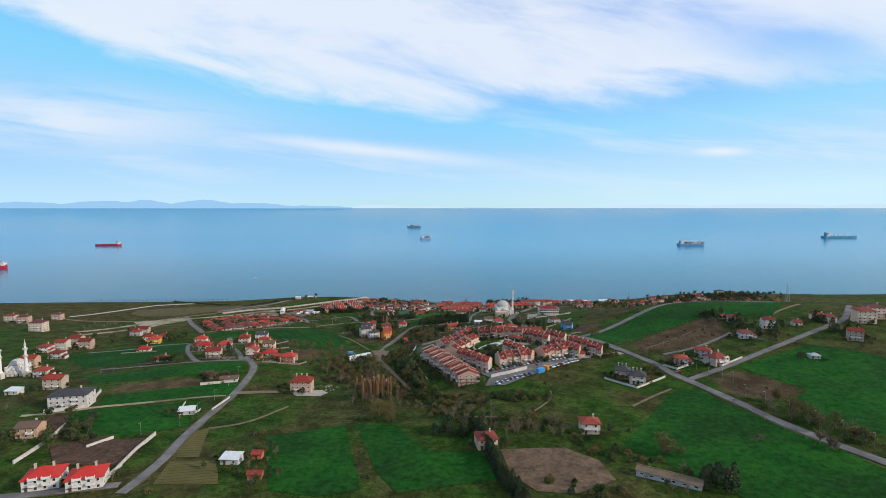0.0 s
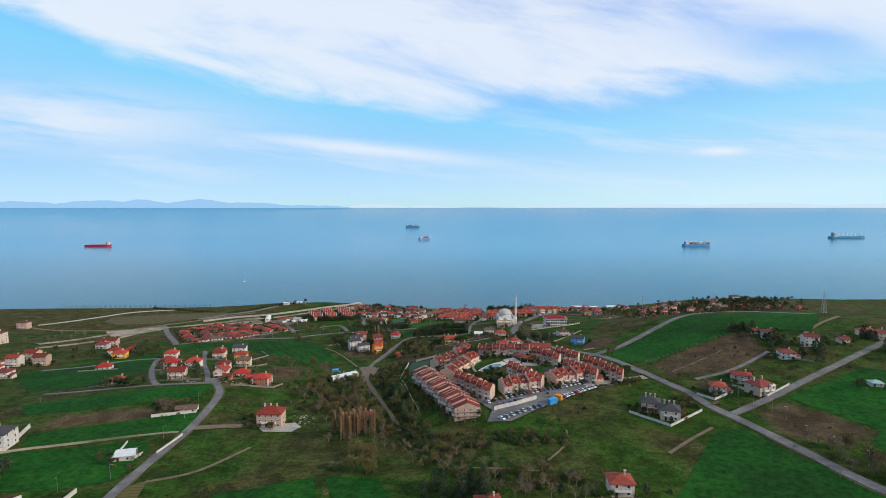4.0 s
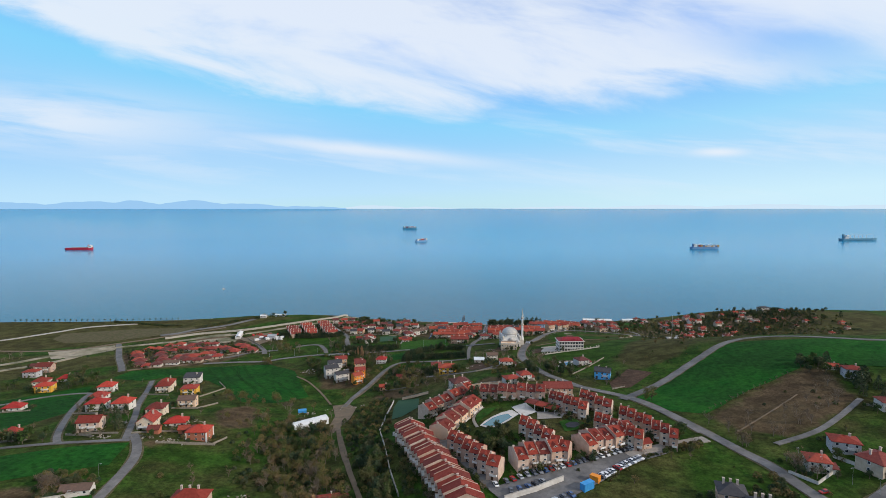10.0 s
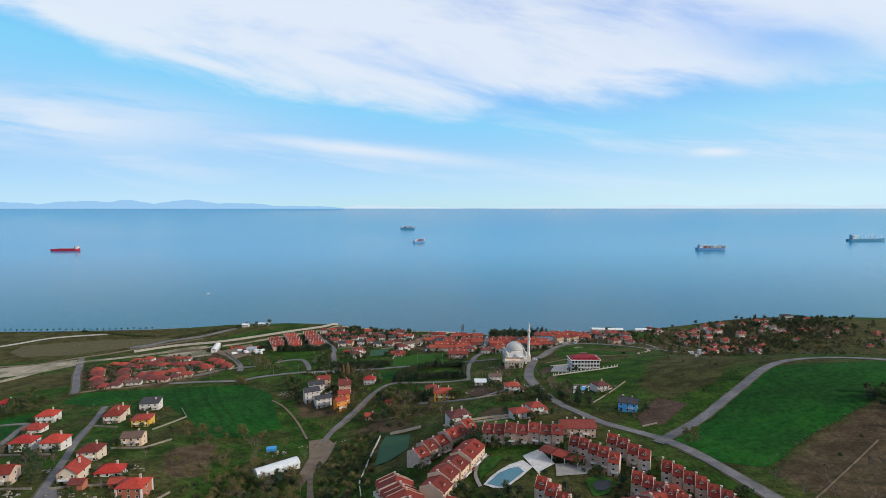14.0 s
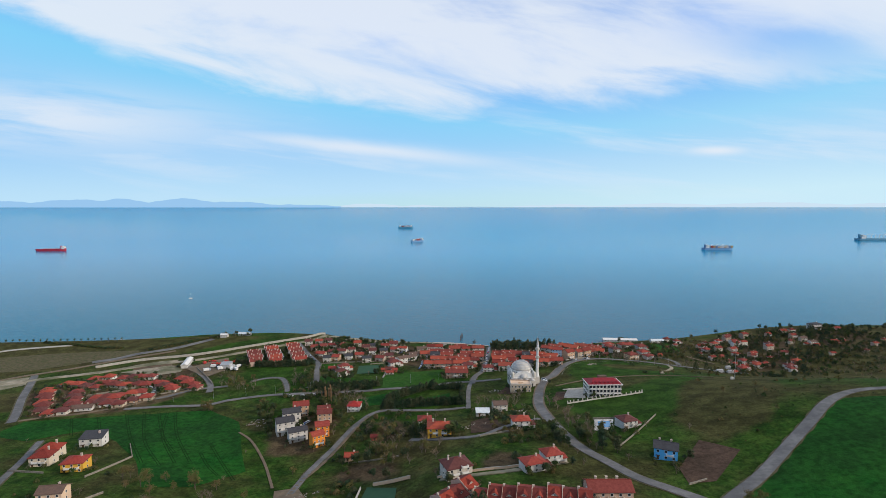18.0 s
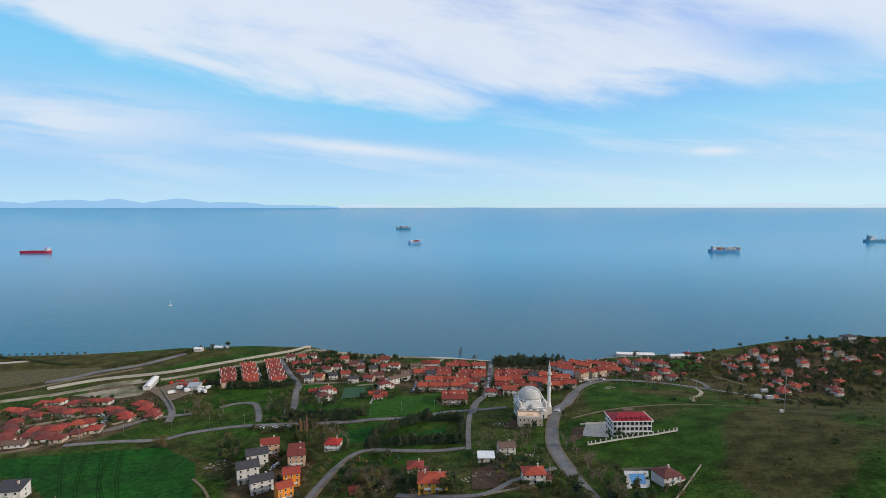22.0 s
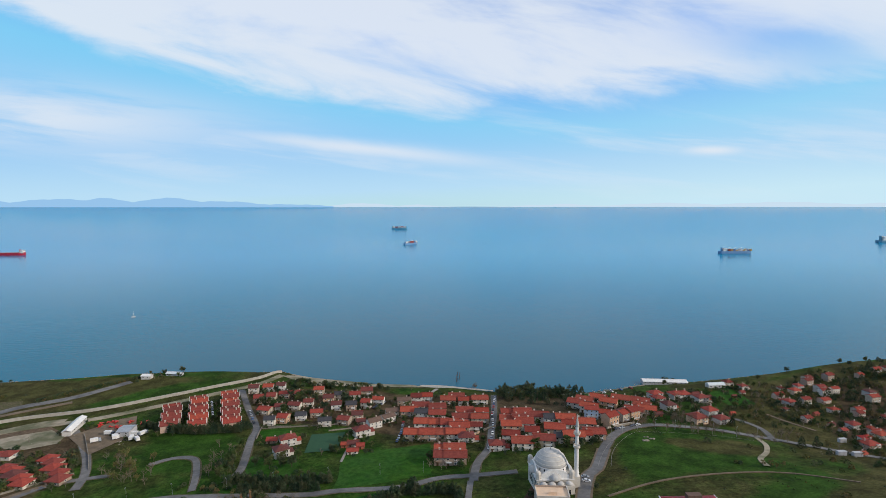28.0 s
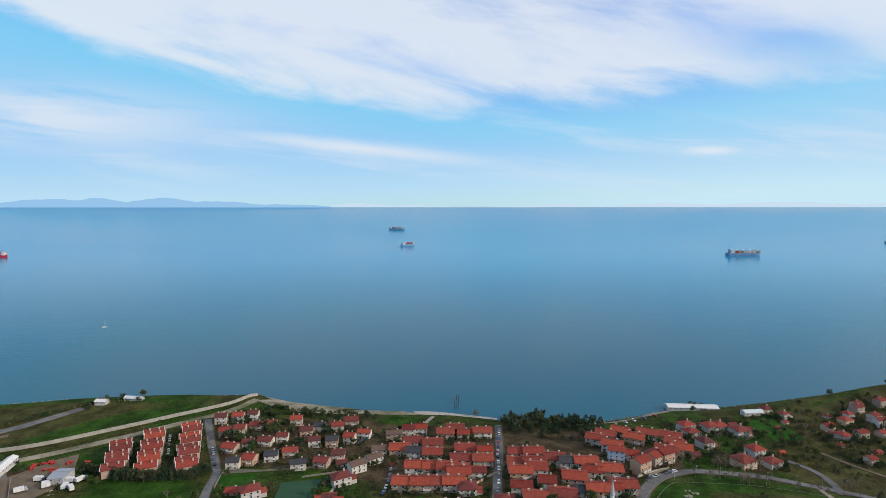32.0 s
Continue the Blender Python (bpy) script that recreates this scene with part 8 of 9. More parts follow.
grove("round", 60, [(409.3, 905.4), (481.8, 952.5), (612.4, 1002.2), (570.5, 895.4), (465.3, 845.1), (396.3, 857.8)])
grove("conifer", 7, [(420.7, 911.3), (498.6, 951.5), (597.2, 980.3), (561.6, 894.4), (461.9, 864.1)])
grove("bush", 120, [(-60.4, 460.9), (-58.9, 518.6), (-41.9, 558.9), (-32.9, 443.7), (-23.4, 387.3), (-15.2, 358.3), (-31.0, 363.3)])
grove("round", 40, [(-50.2, 444.3), (-36.7, 446.3), (-22.7, 381.5), (-16.4, 357.7), (-29.6, 361.9)])
grove("bare", 24, [(-134.5, 514.8), (-82.0, 526.6), (-55.5, 419.8), (-37.4, 370.3), (-58.4, 369.5), (-88.1, 411.7)])
grove("round", 24, [(-114.0, 491.2), (-74.7, 493.2), (-59.0, 421.1), (-86.9, 428.1)])
grove("bush", 120, [(-90.5, 455.5), (-38.6, 401.1), (-12.2, 346.6), (-31.3, 335.3), (-63.4, 364.9)])
grove("bush", 80, [(-10.5, 337.0), (60.5, 321.7), (60.5, 308.8), (-3.7, 311.8)])
grove("conifer", 9, [(-12.9, 277.2), (14.7, 272.8), (17.1, 262.0), (-9.2, 261.6)])
grove("round", 18, [(-131.8, 750.6), (-126.3, 782.5), (-103.8, 727.4), (-116.8, 721.1)])
grove("bush", 60, [(-149.1, 734.7), (-107.9, 728.0), (-57.1, 703.5), (-126.4, 699.7)])
grove("round", 18, [(-145.9, 674.7), (-137.6, 691.5), (-113.5, 649.2), (-119.2, 629.7)])
grove("bush", 60, [(-71.6, 649.1), (-23.3, 652.5), (-12.1, 599.5), (-61.8, 610.3)])
grove("bush", 60, [(32.6, 637.9), (76.3, 604.2), (78.0, 561.3), (38.0, 556.9)])
grove("round", 20, [(67.9, 595.3), (85.7, 568.5), (79.8, 547.9), (65.1, 554.2)])
grove("round", 26, [(-172.5, 912.8), (-97.5, 919.0), (-48.7, 856.4), (-126.8, 831.7)])
grove("bush", 90, [(-172.5, 912.8), (-54.2, 920.8), (-37.4, 835.0), (-129.0, 827.3)])
grove("bush", 60, [(-33.3, 907.2), (47.2, 911.4), (146.6, 868.5), (109.9, 769.5), (-18.1, 797.0)])
grove("bush", 140, [(260.3, 899.3), (400.2, 953.6), (511.2, 958.5), (314.4, 721.5), (275.9, 762.5), (239.2, 811.0)])
grove("bush", 14, [(149.1, 778.1), (243.7, 751.0), (255.3, 716.1), (234.1, 691.2), (186.2, 742.1)])
field("plot_p", "soil", [(-246.8, 300.7), (-235.6, 305.4), (-215.9, 281.5), (-225.4, 276.3)], 0.36)
field("plot_q", "soil", [(-212.4, 261.5), (-185.4, 268.8), (-165.9, 275.0), (-162.6, 259.7), (-159.2, 240.3), (-193.1, 239.6)], 0.41)
road("foot_trail", 1.6, "dirt", [(-141.2, 290.0), (-122.7, 302.3), (-108.8, 333.3)], 0.44)
road("side_lane", 4, "asphalt", [(227.6, 769.4), (235.6, 794.1), (234.3, 809.4), (228.8, 819.4)], 0.38)
road("track_r", 3, "dirt", [(263.1, 835.7), (268.3, 819.9), (276.8, 800.3)], 0.41)
road("track_w", 2, "dirt", [(225.4, 855.6), (240.3, 870.8), (250.0, 890.3)], 0.44)
road("yard_track", 3.4, "sand", [(3.3, 525.8), (25.1, 520.4), (42.6, 521.1), (66.4, 529.8)], 0.40)
road("bend_track", 3.0, "sand", [(189.4, 715.0), (193.8, 729.0), (206.0, 743.0), (216.0, 760.0), (219.0, 776.0)], 0.40)
road("path_f", 0.7, "dirt", [(152.0, 416.7), (174.3, 433.3), (211.2, 460.2)], 0.38)
field("pool_deck", "wall_white", [(20.7, 434.6), (24.0, 440.5), (28.2, 445.6), (33.6, 450.5), (40.5, 454.4), (43.9, 446.0), (37.0, 436.6), (30.2, 429.2), (25.0, 430.2)], 0.46)
field("pool_water", "pool_water", [(22.3, 434.8), (28.6, 443.4), (33.4, 446.6), (37.6, 447.2), (39.4, 442.0), (31.8, 432.8), (27.5, 430.6)], 0.56)
field("terrace", "wall_white", [(41.1, 459.5), (50.6, 467.1), (54.6, 449.0), (45.3, 440.4)], 0.36)
field("plaza", "paving", [(54.8, 449.0), (58.3, 448.8), (70.1, 456.0), (73.8, 448.9), (66.4, 437.9), (52.9, 436.5)], 0.36)
pergola = tagged(new("pergola"), "terracotta slatted pergola over the terrace beside the pool", "pergola")
pergola.matrix_basis = pose(58.5, 453.0, ground(58.5, 453.0) + 0.4, 0, 0, -38)
for px_ in (-9.5, -3.2, 3.2, 9.5):
    for py_ in (-3.4, 3.4):
        part("post", Shape().box(px_ - 0.15, py_ - 0.15, -0.3, px_ + 0.15, py_ + 0.15, 2.8), "white_paint", pergola)
for py_ in (-3.4, 3.4):
    part("beam", Shape().box(-10.2, py_ - 0.12, 2.8, 10.2, py_ + 0.12, 3.05), "white_paint", pergola)
for i in range(3):
    part("canopy", Shape().prism([(-4.0, 3.05), (4.0, 3.05), (4.0, 3.2), (0, 3.9 - 0.2 * i), (-4.0, 3.2)], -10.0 + 6.8 * i, -3.6 + 6.8 * i), "roof_maroon", pergola)
field("parking", "asphalt", [(20.9, 368.7), (60.0, 384.4), (98.8, 403.6), (111.3, 403.9), (112.2, 397.3), (90.8, 386.5), (69.8, 369.8), (57.9, 361.0), (39.9, 345.1), (34.6, 340.7), (21.5, 343.0), (25.7, 359.1)], 0.41)
wall_line("retaining_wall", 2.6, 0.4, "wall_white", [(26.7, 358.4), (40.3, 363.3), (53.4, 370.7)])
cars("perp", 26, [(23.7, 371.0), (42.4, 377.5), (62.9, 385.5), (95.0, 400.8)])
cars("perp", 5, [(29.1, 365.2), (36.9, 366.3), (45.6, 370.8)])
cars("perp", 8, [(29.3, 344.0), (41.0, 352.0), (55.4, 359.7)])
cars("perp", 15, [(70.1, 372.8), (79.2, 379.9), (93.4, 390.1)])
field("lawn_p", "bright", [(63.4, 396.4), (67.9, 400.9), (70.7, 394.4), (63.3, 387.3)], 0.41)
field("right_green", "green", [(242.1, 504.7), (276.3, 533.6), (303.9, 542.5), (346.0, 547.4), (295.1, 484.6), (276.1, 493.2)], 0.46)
grove("bush", 24, [(133.5, 373.4), (146.6, 358.8), (130.5, 343.6), (124.6, 351.9)])
wall_line("plot_wall", 1.0, 0.3, "wall_white", [(25.7, 577.4), (58.4, 583.9), (63.8, 611.8)])
wall_line("plot_wall", 1.0, 0.3, "wall_white", [(-53.1, 579.7), (-21.8, 574.5)])
wall_line("plot_wall", 1.2, 0.3, "wall_white", [(-221.6, 451.9), (-194.0, 452.0)])
wall_line("plot_wall", 1.2, 0.3, "wall_white", [(-151.5, 443.0), (-134.4, 448.6)])
wall_line("plot_wall", 1.2, 0.3, "wall_white", [(-73.8, 805.0), (-59.6, 809.8), (-45.1, 814.9)])
wall_line("plot_wall", 1.2, 0.3, "wall_white", [(-126.4, 813.2), (-92.0, 815.3), (-61.7, 820.0)])
wall_line("plot_wall", 1.6, 0.3, "wall_white", [(129.4, 787.5), (146.0, 798.1)])
field("kids_lawn", "bright", [(-126.5, 808.7), (-102.3, 811.0), (-101.0, 795.4), (-119.2, 794.8)], 0.46)
road("pitch_path", 1.5, "paving", [(-53.7, 749.7), (-53.1, 778.0), (-49.2, 804.8)], 0.38)
road("beach_walk", 3, "paving", [(-23.9, 836.8), (-13.4, 867.8), (3.3, 920.2)], 0.41)
cars("along", 6, [(-17.0, 783.7), (-4.7, 786.7), (11.4, 788.1)])
cars("along", 5, [(127.6, 782.5), (147.5, 792.7)])
field("beach_c", "sand", [(-152.4, 946.4), (-143.8, 956.3), (-107.9, 942.9), (-64.3, 934.1), (-22.8, 933.1), (-3.8, 924.6), (-31.9, 920.8), (-82.2, 920.2), (-113.5, 924.2), (-134.3, 934.4)], 0.41)
field("pool_b_deck", "wall_white", [(98.2, 596.7), (109.5, 594.4), (104.0, 576.7), (93.0, 576.6)], 0.46)
field("pool_water", "pool_blue", [(99.3, 592.5), (106.3, 591.2), (103.5, 580.9), (96.7, 581.1)], 0.56)
wall_line("plot_wall", 1.4, 0.3, "wall_white", [(97.9, 598.3), (112.2, 596.0)])

for run in FENCES:
    wall_line("garden_wall", 1.4, 0.3, "wall_white", run)

# ---- tracks, plots and yards round the fields ----
field("bare_ground", "sand", [(-330.0, 797.0), (-307.5, 812.0), (-289.0, 821.0), (-270.0, 808.0), (-266.0, 796.3), (-284.0, 785.0)], 0.30)
road("field_edge", 1.7, "dirt", [(105.1, 300.4), (121.9, 315.0), (139.1, 328.1)], 0.36)
road("ravine_path", 1.3, "dirt", [(-70.2, 491.4), (-52.7, 424.5), (-37.1, 379.1), (-26.2, 340.4), (-18.7, 321.1), (0.3, 304.8)], 0.38)
road("ravine_rut", 1.2, "dirt", [(-64.0, 468.6), (-46.7, 410.4), (-32.6, 369.4), (-24.3, 336.2), (-18.0, 318.9)], 0.38)
road("footpath", 0.9, "dirt", [(62.3, 327.0), (59.6, 313.1), (51.9, 301.0), (47.0, 294.8)], 0.36)
road("orchard_path", 1.2, "dirt", [(0.1, 292.0), (18.5, 289.3), (42.2, 284.6)], 0.36)
field("dirt_yard", "dirt", [(-88.4, 551.7), (-76.4, 554.7), (-67.9, 540.4), (-66.8, 512.0), (-69.6, 490.9), (-71.1, 478.2), (-77.9, 494.6), (-79.5, 520.3)], 0.36)
field("manor_drive", "dirt", [(-155.4, 361.3), (-138.1, 367.0), (-119.5, 370.8), (-117.8, 365.7), (-135.8, 361.2), (-151.2, 356.0)], 0.36)
grove("olive", 22, [(-54.5, 319.2), (-49.2, 329.7), (-34.0, 319.4), (-29.2, 299.4), (-37.2, 291.9), (-47.8, 299.9)])
wall_line("garden_wall", 1.3, 0.3, "wall_white", [(-171.6, 312.4), (-177.5, 334.6)])
put("shed", -166.5, 314.8, 14)
wall_line("plot_wall", 1.2, 0.3, "wall_white", [(-185.2, 371.4), (-164.5, 382.2)])
grove("bare", 14, [(-192.9, 387.4), (-188.9, 398.5), (-174.0, 377.7), (-183.3, 374.0)])
grove("bush", 30, [(-191.7, 385.1), (-182.8, 399.2), (-164.3, 379.8), (-182.7, 372.8)])

# ---- lush and dry patches of the land ----
LUSH, DRY, EARTH = [], [], []
LUSH.append([(-311, 896), (-250, 917), (-184, 942), (-232, 883), (-292, 861)])
LUSH.append([(113, 716), (134, 771), (171, 764), (200, 746), (191, 710), (154, 707), (115, 694)])
LUSH.append([(84, 633), (100, 639), (141, 638), (155, 679), (183, 696), (212, 678), (200, 648), (179, 620), (159, 608), (85, 628)])
LUSH.append([(117, 665), (144, 665), (191, 695), (241, 747), (158, 604), (132, 592), (111, 616)])
LUSH.append([(-214, 833), (-145, 812), (-131, 768), (-197, 774)])
LUSH.append([(-202, 796), (-135, 803), (-127, 747), (-180, 750)])
LUSH.append([(-67, 696), (-19, 709), (-17, 678), (-60, 678)])
LUSH.append([(-43, 666), (5, 666), (-18, 626), (-53, 630)])
LUSH.append([(-131, 490), (-116, 485), (-99, 428), (-152, 416), (-164, 430), (-141, 443), (-122, 430)])
LUSH.append([(126, 783), (154, 775), (165, 756), (139, 716), (107, 720)])
LUSH.append([(245, 917), (264, 887), (243, 806), (233, 826), (220, 855)])
LUSH.append([(-1, 413), (45, 422), (68, 389), (35, 322), (11, 341)])
LUSH.append([(110, 390), (157, 359), (170, 311), (131, 298), (104, 341)])
LUSH.append([(-345, 890), (-293, 914), (-221, 944), (-165, 988), (-194, 1006), (-240, 951), (-394, 948)])
LUSH.append([(-414, 692), (-364, 704), (-318, 630), (-378, 649)])
DRY.append([(286, 824), (425, 953), (472, 899), (542, 851), (503, 780), (425, 776), (347, 809)])
LUSH.append([(81, 652), (114, 647), (163, 682), (203, 662), (173, 616), (124, 570), (112, 578), (87, 613)])
EARTH.append([(149, 434), (192, 459), (232, 483), (230, 466), (183, 437), (156, 416)])
EARTH.append([(169, 418), (227, 449), (230, 439), (186, 412), (167, 404)])
EARTH.append([(34, 607), (60, 600), (57, 574), (29, 576)])
EARTH.append([(28, 559), (46, 542), (47, 522), (22, 523)])
EARTH.append([(-56, 577), (-25, 574), (-12, 536), (-62, 559)])
EARTH.append([(-177, 440), (-163, 454), (-154, 452), (-164, 430)])
EARTH.append([(-51, 624), (-49, 643), (-40, 644), (-30, 624)])
DRY.append([(189, 731), (213, 754), (221, 767), (230, 768), (208, 734)])
EARTH.append([(197, 823), (216, 825), (206, 794), (184, 796)])
DRY.append([(72, 367), (89, 382), (96, 382), (76, 362)])
DRY.append([(-164, 521), (-144, 537), (-126, 503), (-137, 488), (-154, 498)])
DRY.append([(-190, 584), (-162, 580), (-160, 555), (-177, 556)])
DRY.append([(-586, 877), (-500, 949), (-426, 970), (-386, 882), (-489, 821), (-548, 806)])
DRY.append([(-177, 440), (-165, 450), (-159, 456), (-155, 438), (-166, 429)])
DRY.append([(-114, 520), (-85, 523), (-68, 486), (-96, 489)])
DRY.append([(179, 662), (328, 786), (186, 556), (145, 543), (137, 579)])
DRY.append([(-146, 661), (-124, 669), (-119, 631), (-142, 641)])
DRY.append([(-28, 602), (-11, 602), (16, 573), (-9, 568), (-39, 585)])
DRY.append([(-51, 596), (-17, 588), (-18, 540), (-50, 556)])
DRY.append([(189, 608), (236, 621), (184, 559), (143, 575)])
DRY.append([(-347, 832), (-307, 854), (-270, 828), (-308, 800)])
DRY.append([(144, 768), (214, 766), (204, 743), (173, 732), (150, 751)])
DRY.append([(263, 836), (298, 828), (284, 791), (244, 796)])
DRY.append([(447, 1006), (463, 923), (396, 841), (389, 876)])
DRY.append([(-3, 348), (19, 328), (10, 298), (-11, 302)])
DRY.append([(-151, 256), (-137, 289), (-101, 210), (-130, 210)])
# village and estate ground: earth tone for yards, with shade between houses painted in
EARTH.append([(-175, 905), (-60, 915), (-30, 900), (55, 900), (120, 880), (150, 870), (160, 800), (120, 778), (60, 772), (-25, 792), (-60, 815), (-135, 822)])
EARTH.append([(-365, 765), (-290, 782), (-228, 775), (-222, 720), (-255, 672), (-320, 668), (-375, 720)])
EARTH.append([(-110, 600), (-75, 600), (-70, 655), (-100, 670), (-125, 640)])
DRY.append([(215, 800), (250, 890), (420, 975), (600, 1000), (700, 900), (560, 800), (420, 700), (300, 690), (250, 720)])
DRY.append([(-800, 930), (-420, 930), (-300, 945), (-225, 935), (-300, 870), (-420, 800), (-600, 700), (-900, 640)])
EARTH.append([(-335, 790), (-280, 822), (-240, 835), (-232, 790), (-268, 768), (-330, 755)])
EARTH.append([(300, 760), (360, 800), (420, 900), (380, 920), (320, 840), (280, 790)])
EARTH.append([(440, 850), (520, 900), (560, 960), (500, 960), (430, 890)])
DRY.append([(-480, 640), (-420, 720), (-340, 760), (-330, 700), (-420, 600)])


def cover():
    """Lush grass (red), dry ground (green), turned earth and darkened village yards (blue) as a layer on the land's
    mesh, blurred a little across the edges.
    """
    out = np.zeros((len(gy), len(gx), 4), np.float32)
    out[..., 3] = 1
    for k, rings in ((0, LUSH), (1, DRY), (2, EARTH + [r for m_, r in RINGS if m_ == "brown"])):
        for ring in rings:
            r = np.array(ring, float)
            hit = np.zeros(mx.shape, bool)
            for a, b in zip(r, np.roll(r, -1, 0)):
                if a[1] != b[1]:
                    cross = ((a[1] > my) != (b[1] > my)) & (mx < (b[0] - a[0]) * (my - a[1]) / (b[1] - a[1]) + a[0])
                    hit ^= cross
            out[..., k] = np.maximum(out[..., k], hit)
        for _ in range(4):
            c = out[..., k]
            p = np.pad(c, 1, mode="edge")
            out[..., k] = (p[1:-1, 1:-1] * 2 + p[:-2, 1:-1] + p[2:, 1:-1] + p[1:-1, :-2] + p[1:-1, 2:]) / 6
    at = land.data.color_attributes.new("cover", "FLOAT_COLOR", "POINT")
    at.data.foreach_set("color", out.reshape(-1))


cover()

# ---- gardens, and rough growth over the open land ----
def gardens():
    """Shrubs and small trees close about the houses."""
    rng = random.Random(77)
    bushes, leafy, bare_ = [], [], []
    pts = np.concatenate([c for _, c in TRACKS])
    for hx, hy in HOUSES_AT:
        for _ in range(12):
            a, r = rng.uniform(0, 6.283), rng.uniform(6.4, 12.5)
            x, y = hx + r * math.cos(a), hy + r * math.sin(a)
            if not clear_of(x, y, 5.6) or np.min((pts[:, 0] - x) ** 2 + (pts[:, 1] - y) ** 2) < 20:
                continue
            q = rng.random()
            (bushes if q < 0.5 else leafy if q < 0.80 else bare_).append((x, y, rng.uniform(0.4, 0.85), rng.uniform(0, 360)))
    thicket("bush", bushes, "garden shrubs between the houses")
    thicket("round", leafy, "garden trees between the houses")
    thicket("bare", bare_, "leafless garden trees between the houses")


gardens()
scrub("bush", 150, -330, 330, 200, 640, 3, 0.35, 0.9)
scrub("bush", 60, -420, 420, 640, 930, 4, 0.25, 0.7)
scrub("bare", 50, -300, 300, 200, 640, 5, 0.4, 0.8, "scattered leafless saplings on rough grass")
scrub("bare", 40, -100, 480, 640, 930, 6, 0.4, 0.8, "scattered leafless saplings on rough grass")
scrub("olive", 30, -300, 300, 220, 620, 7, 0.4, 0.8, "scattered budding trees on rough grass")
scrub("bush", 420, -200, 330, 200, 640, 21, 0.10, 0.28, "low tussocks of rough grass")
scrub("bush", 240, 80, 330, 540, 800, 22, 0.10, 0.26, "low tussocks of rough grass")
scrub("bush", 160, -480, -160, 640, 940, 23, 0.12, 0.35, "low tussocks of rough grass")
for i in range(30):
    px = -640 + 8.0 * i
    tree("palm", i % 4, px, float(np.interp(px, SHORE_X, SHORE_Y)) - 16, 1.0, 40 * i, "palms along the coast road")

# ---- woods by the shore and among the gardens of the slope ----
grove("pine", 26, [(58.0, 926.0), (117.0, 926.0), (121.0, 882.0), (60.0, 884.0)])
grove("round", 26, [(58.0, 924.0), (125.0, 924.0), (128.0, 874.0), (60.0, 880.0)])
grove("bush", 40, [(58.0, 926.0), (128.0, 926.0), (128.0, 870.0), (60.0, 876.0)])
grove("round", 36, [(248.6, 899.1), (385.0, 940.1), (520.0, 960.1), (378.7, 760.2), (275.7, 742.2), (222.9, 797.8)])
grove("pine", 22, [(300.6, 879.1), (385.0, 940.1), (520.0, 960.1), (420.7, 800.2), (300.7, 762.2)])
grove("bush", 160, [(230.6, 899.1), (385.0, 940.1), (520.0, 960.1), (420.7, 740.2), (250.7, 742.2), (212.9, 797.8)])
grove("olive", 40, [(230.6, 880.1), (385.0, 930.1), (500.0, 940.1), (400.7, 760.2), (250.7, 752.2)])
grove("bare", 110, [(240.0, 890.0), (400.0, 950.0), (540.0, 970.0), (430.0, 740.0), (260.0, 745.0)])
grove("bush", 150, [(300.0, 900.0), (420.0, 960.0), (580.0, 980.0), (520.0, 800.0), (330.0, 760.0)])
grove("bush", 60, [(180.0, 900.0), (245.0, 905.0), (235.0, 800.0), (165.0, 805.0)])

for hx_, hy_, kind_ in ((300, 880, "mauve"), (318, 905, "weathered"), (331, 868, "mauve"), (322, 845, "creamhip"), (405, 925, "twostorey"), (350, 830, "weathered"), (372, 842, "mauve"), (330, 800, "weathered"),
                        (447, 945, "creamhip"), (508, 950, "mauve"), (276, 893, "small"), (262, 880, "redshed"), (410, 890, "creamhip"), (303, 838, "redshed"), (285, 822, "twostorey")):
    put(kind_, hx_, hy_, 8 + (hx_ % 9))
grove("round", 9, [(-112.0, 744.0), (-56.0, 742.0), (-66.4, 757.6), (-112.8, 754.3)])
grove("bush", 16, [(-113.9, 722.2), (-52.6, 721.6), (-54.4, 742.6), (-113.8, 744.3)])
grove("bush", 46, [(251.4, 722.2), (287.9, 745.2), (292.0, 712.0), (262.0, 704.0)])
grove("olive", 18, [(-50.0, 630.0), (-6.0, 606.0), (-6.0, 556.0), (-40.0, 566.0)])
grove("bush", 480, [(240.0, 890.0), (400.0, 950.0), (560.0, 985.0), (520.0, 800.0), (360.0, 730.0), (255.0, 742.0)])
grove("olive", 60, [(240.0, 890.0), (400.0, 950.0), (560.0, 985.0), (500.0, 800.0), (360.0, 740.0), (255.0, 745.0)])
grove("bare", 60, [(235.0, 880.0), (400.0, 950.0), (560.0, 985.0), (500.0, 790.0), (360.0, 735.0), (250.0, 745.0)])
grove("conifer", 34, [(290.0, 850.0), (360.0, 930.0), (520.0, 975.0), (470.0, 840.0), (340.0, 800.0)])
grove("round", 110, [(280.0, 760.0), (380.0, 780.0), (520.0, 900.0), (540.0, 980.0), (340.0, 920.0), (260.0, 830.0)])
put("villa", 379.1, 881.0, 14)
put("redhip", 295.6, 779.0, 12)
put("mauve", 313.3, 793.0, 10)
put("villabig", 339.3, 780.0, 8)
put("mauve", 432.2, 939.0, 10)
put("bigrey", 490.7, 966.0, 10)
put("mauve", 428.7, 914.0, 12)
put("creamhip", 277.0, 918.5, 16)
crate(253.5, 746.0, 5.6, 2.2, 2.3, 4, "wall_grey", "pale grey caravan parked beside the shore road", "caravan")
crate(262.5, 745.0, 5.6, 2.2, 2.3, 2, "wall_grey", "pale grey caravan parked beside the shore road", "caravan")
crate(277.6, 777.0, 5.2, 2.2, 2.3, 10, "wall_grey", "pale grey caravan parked beside the shore road", "caravan")

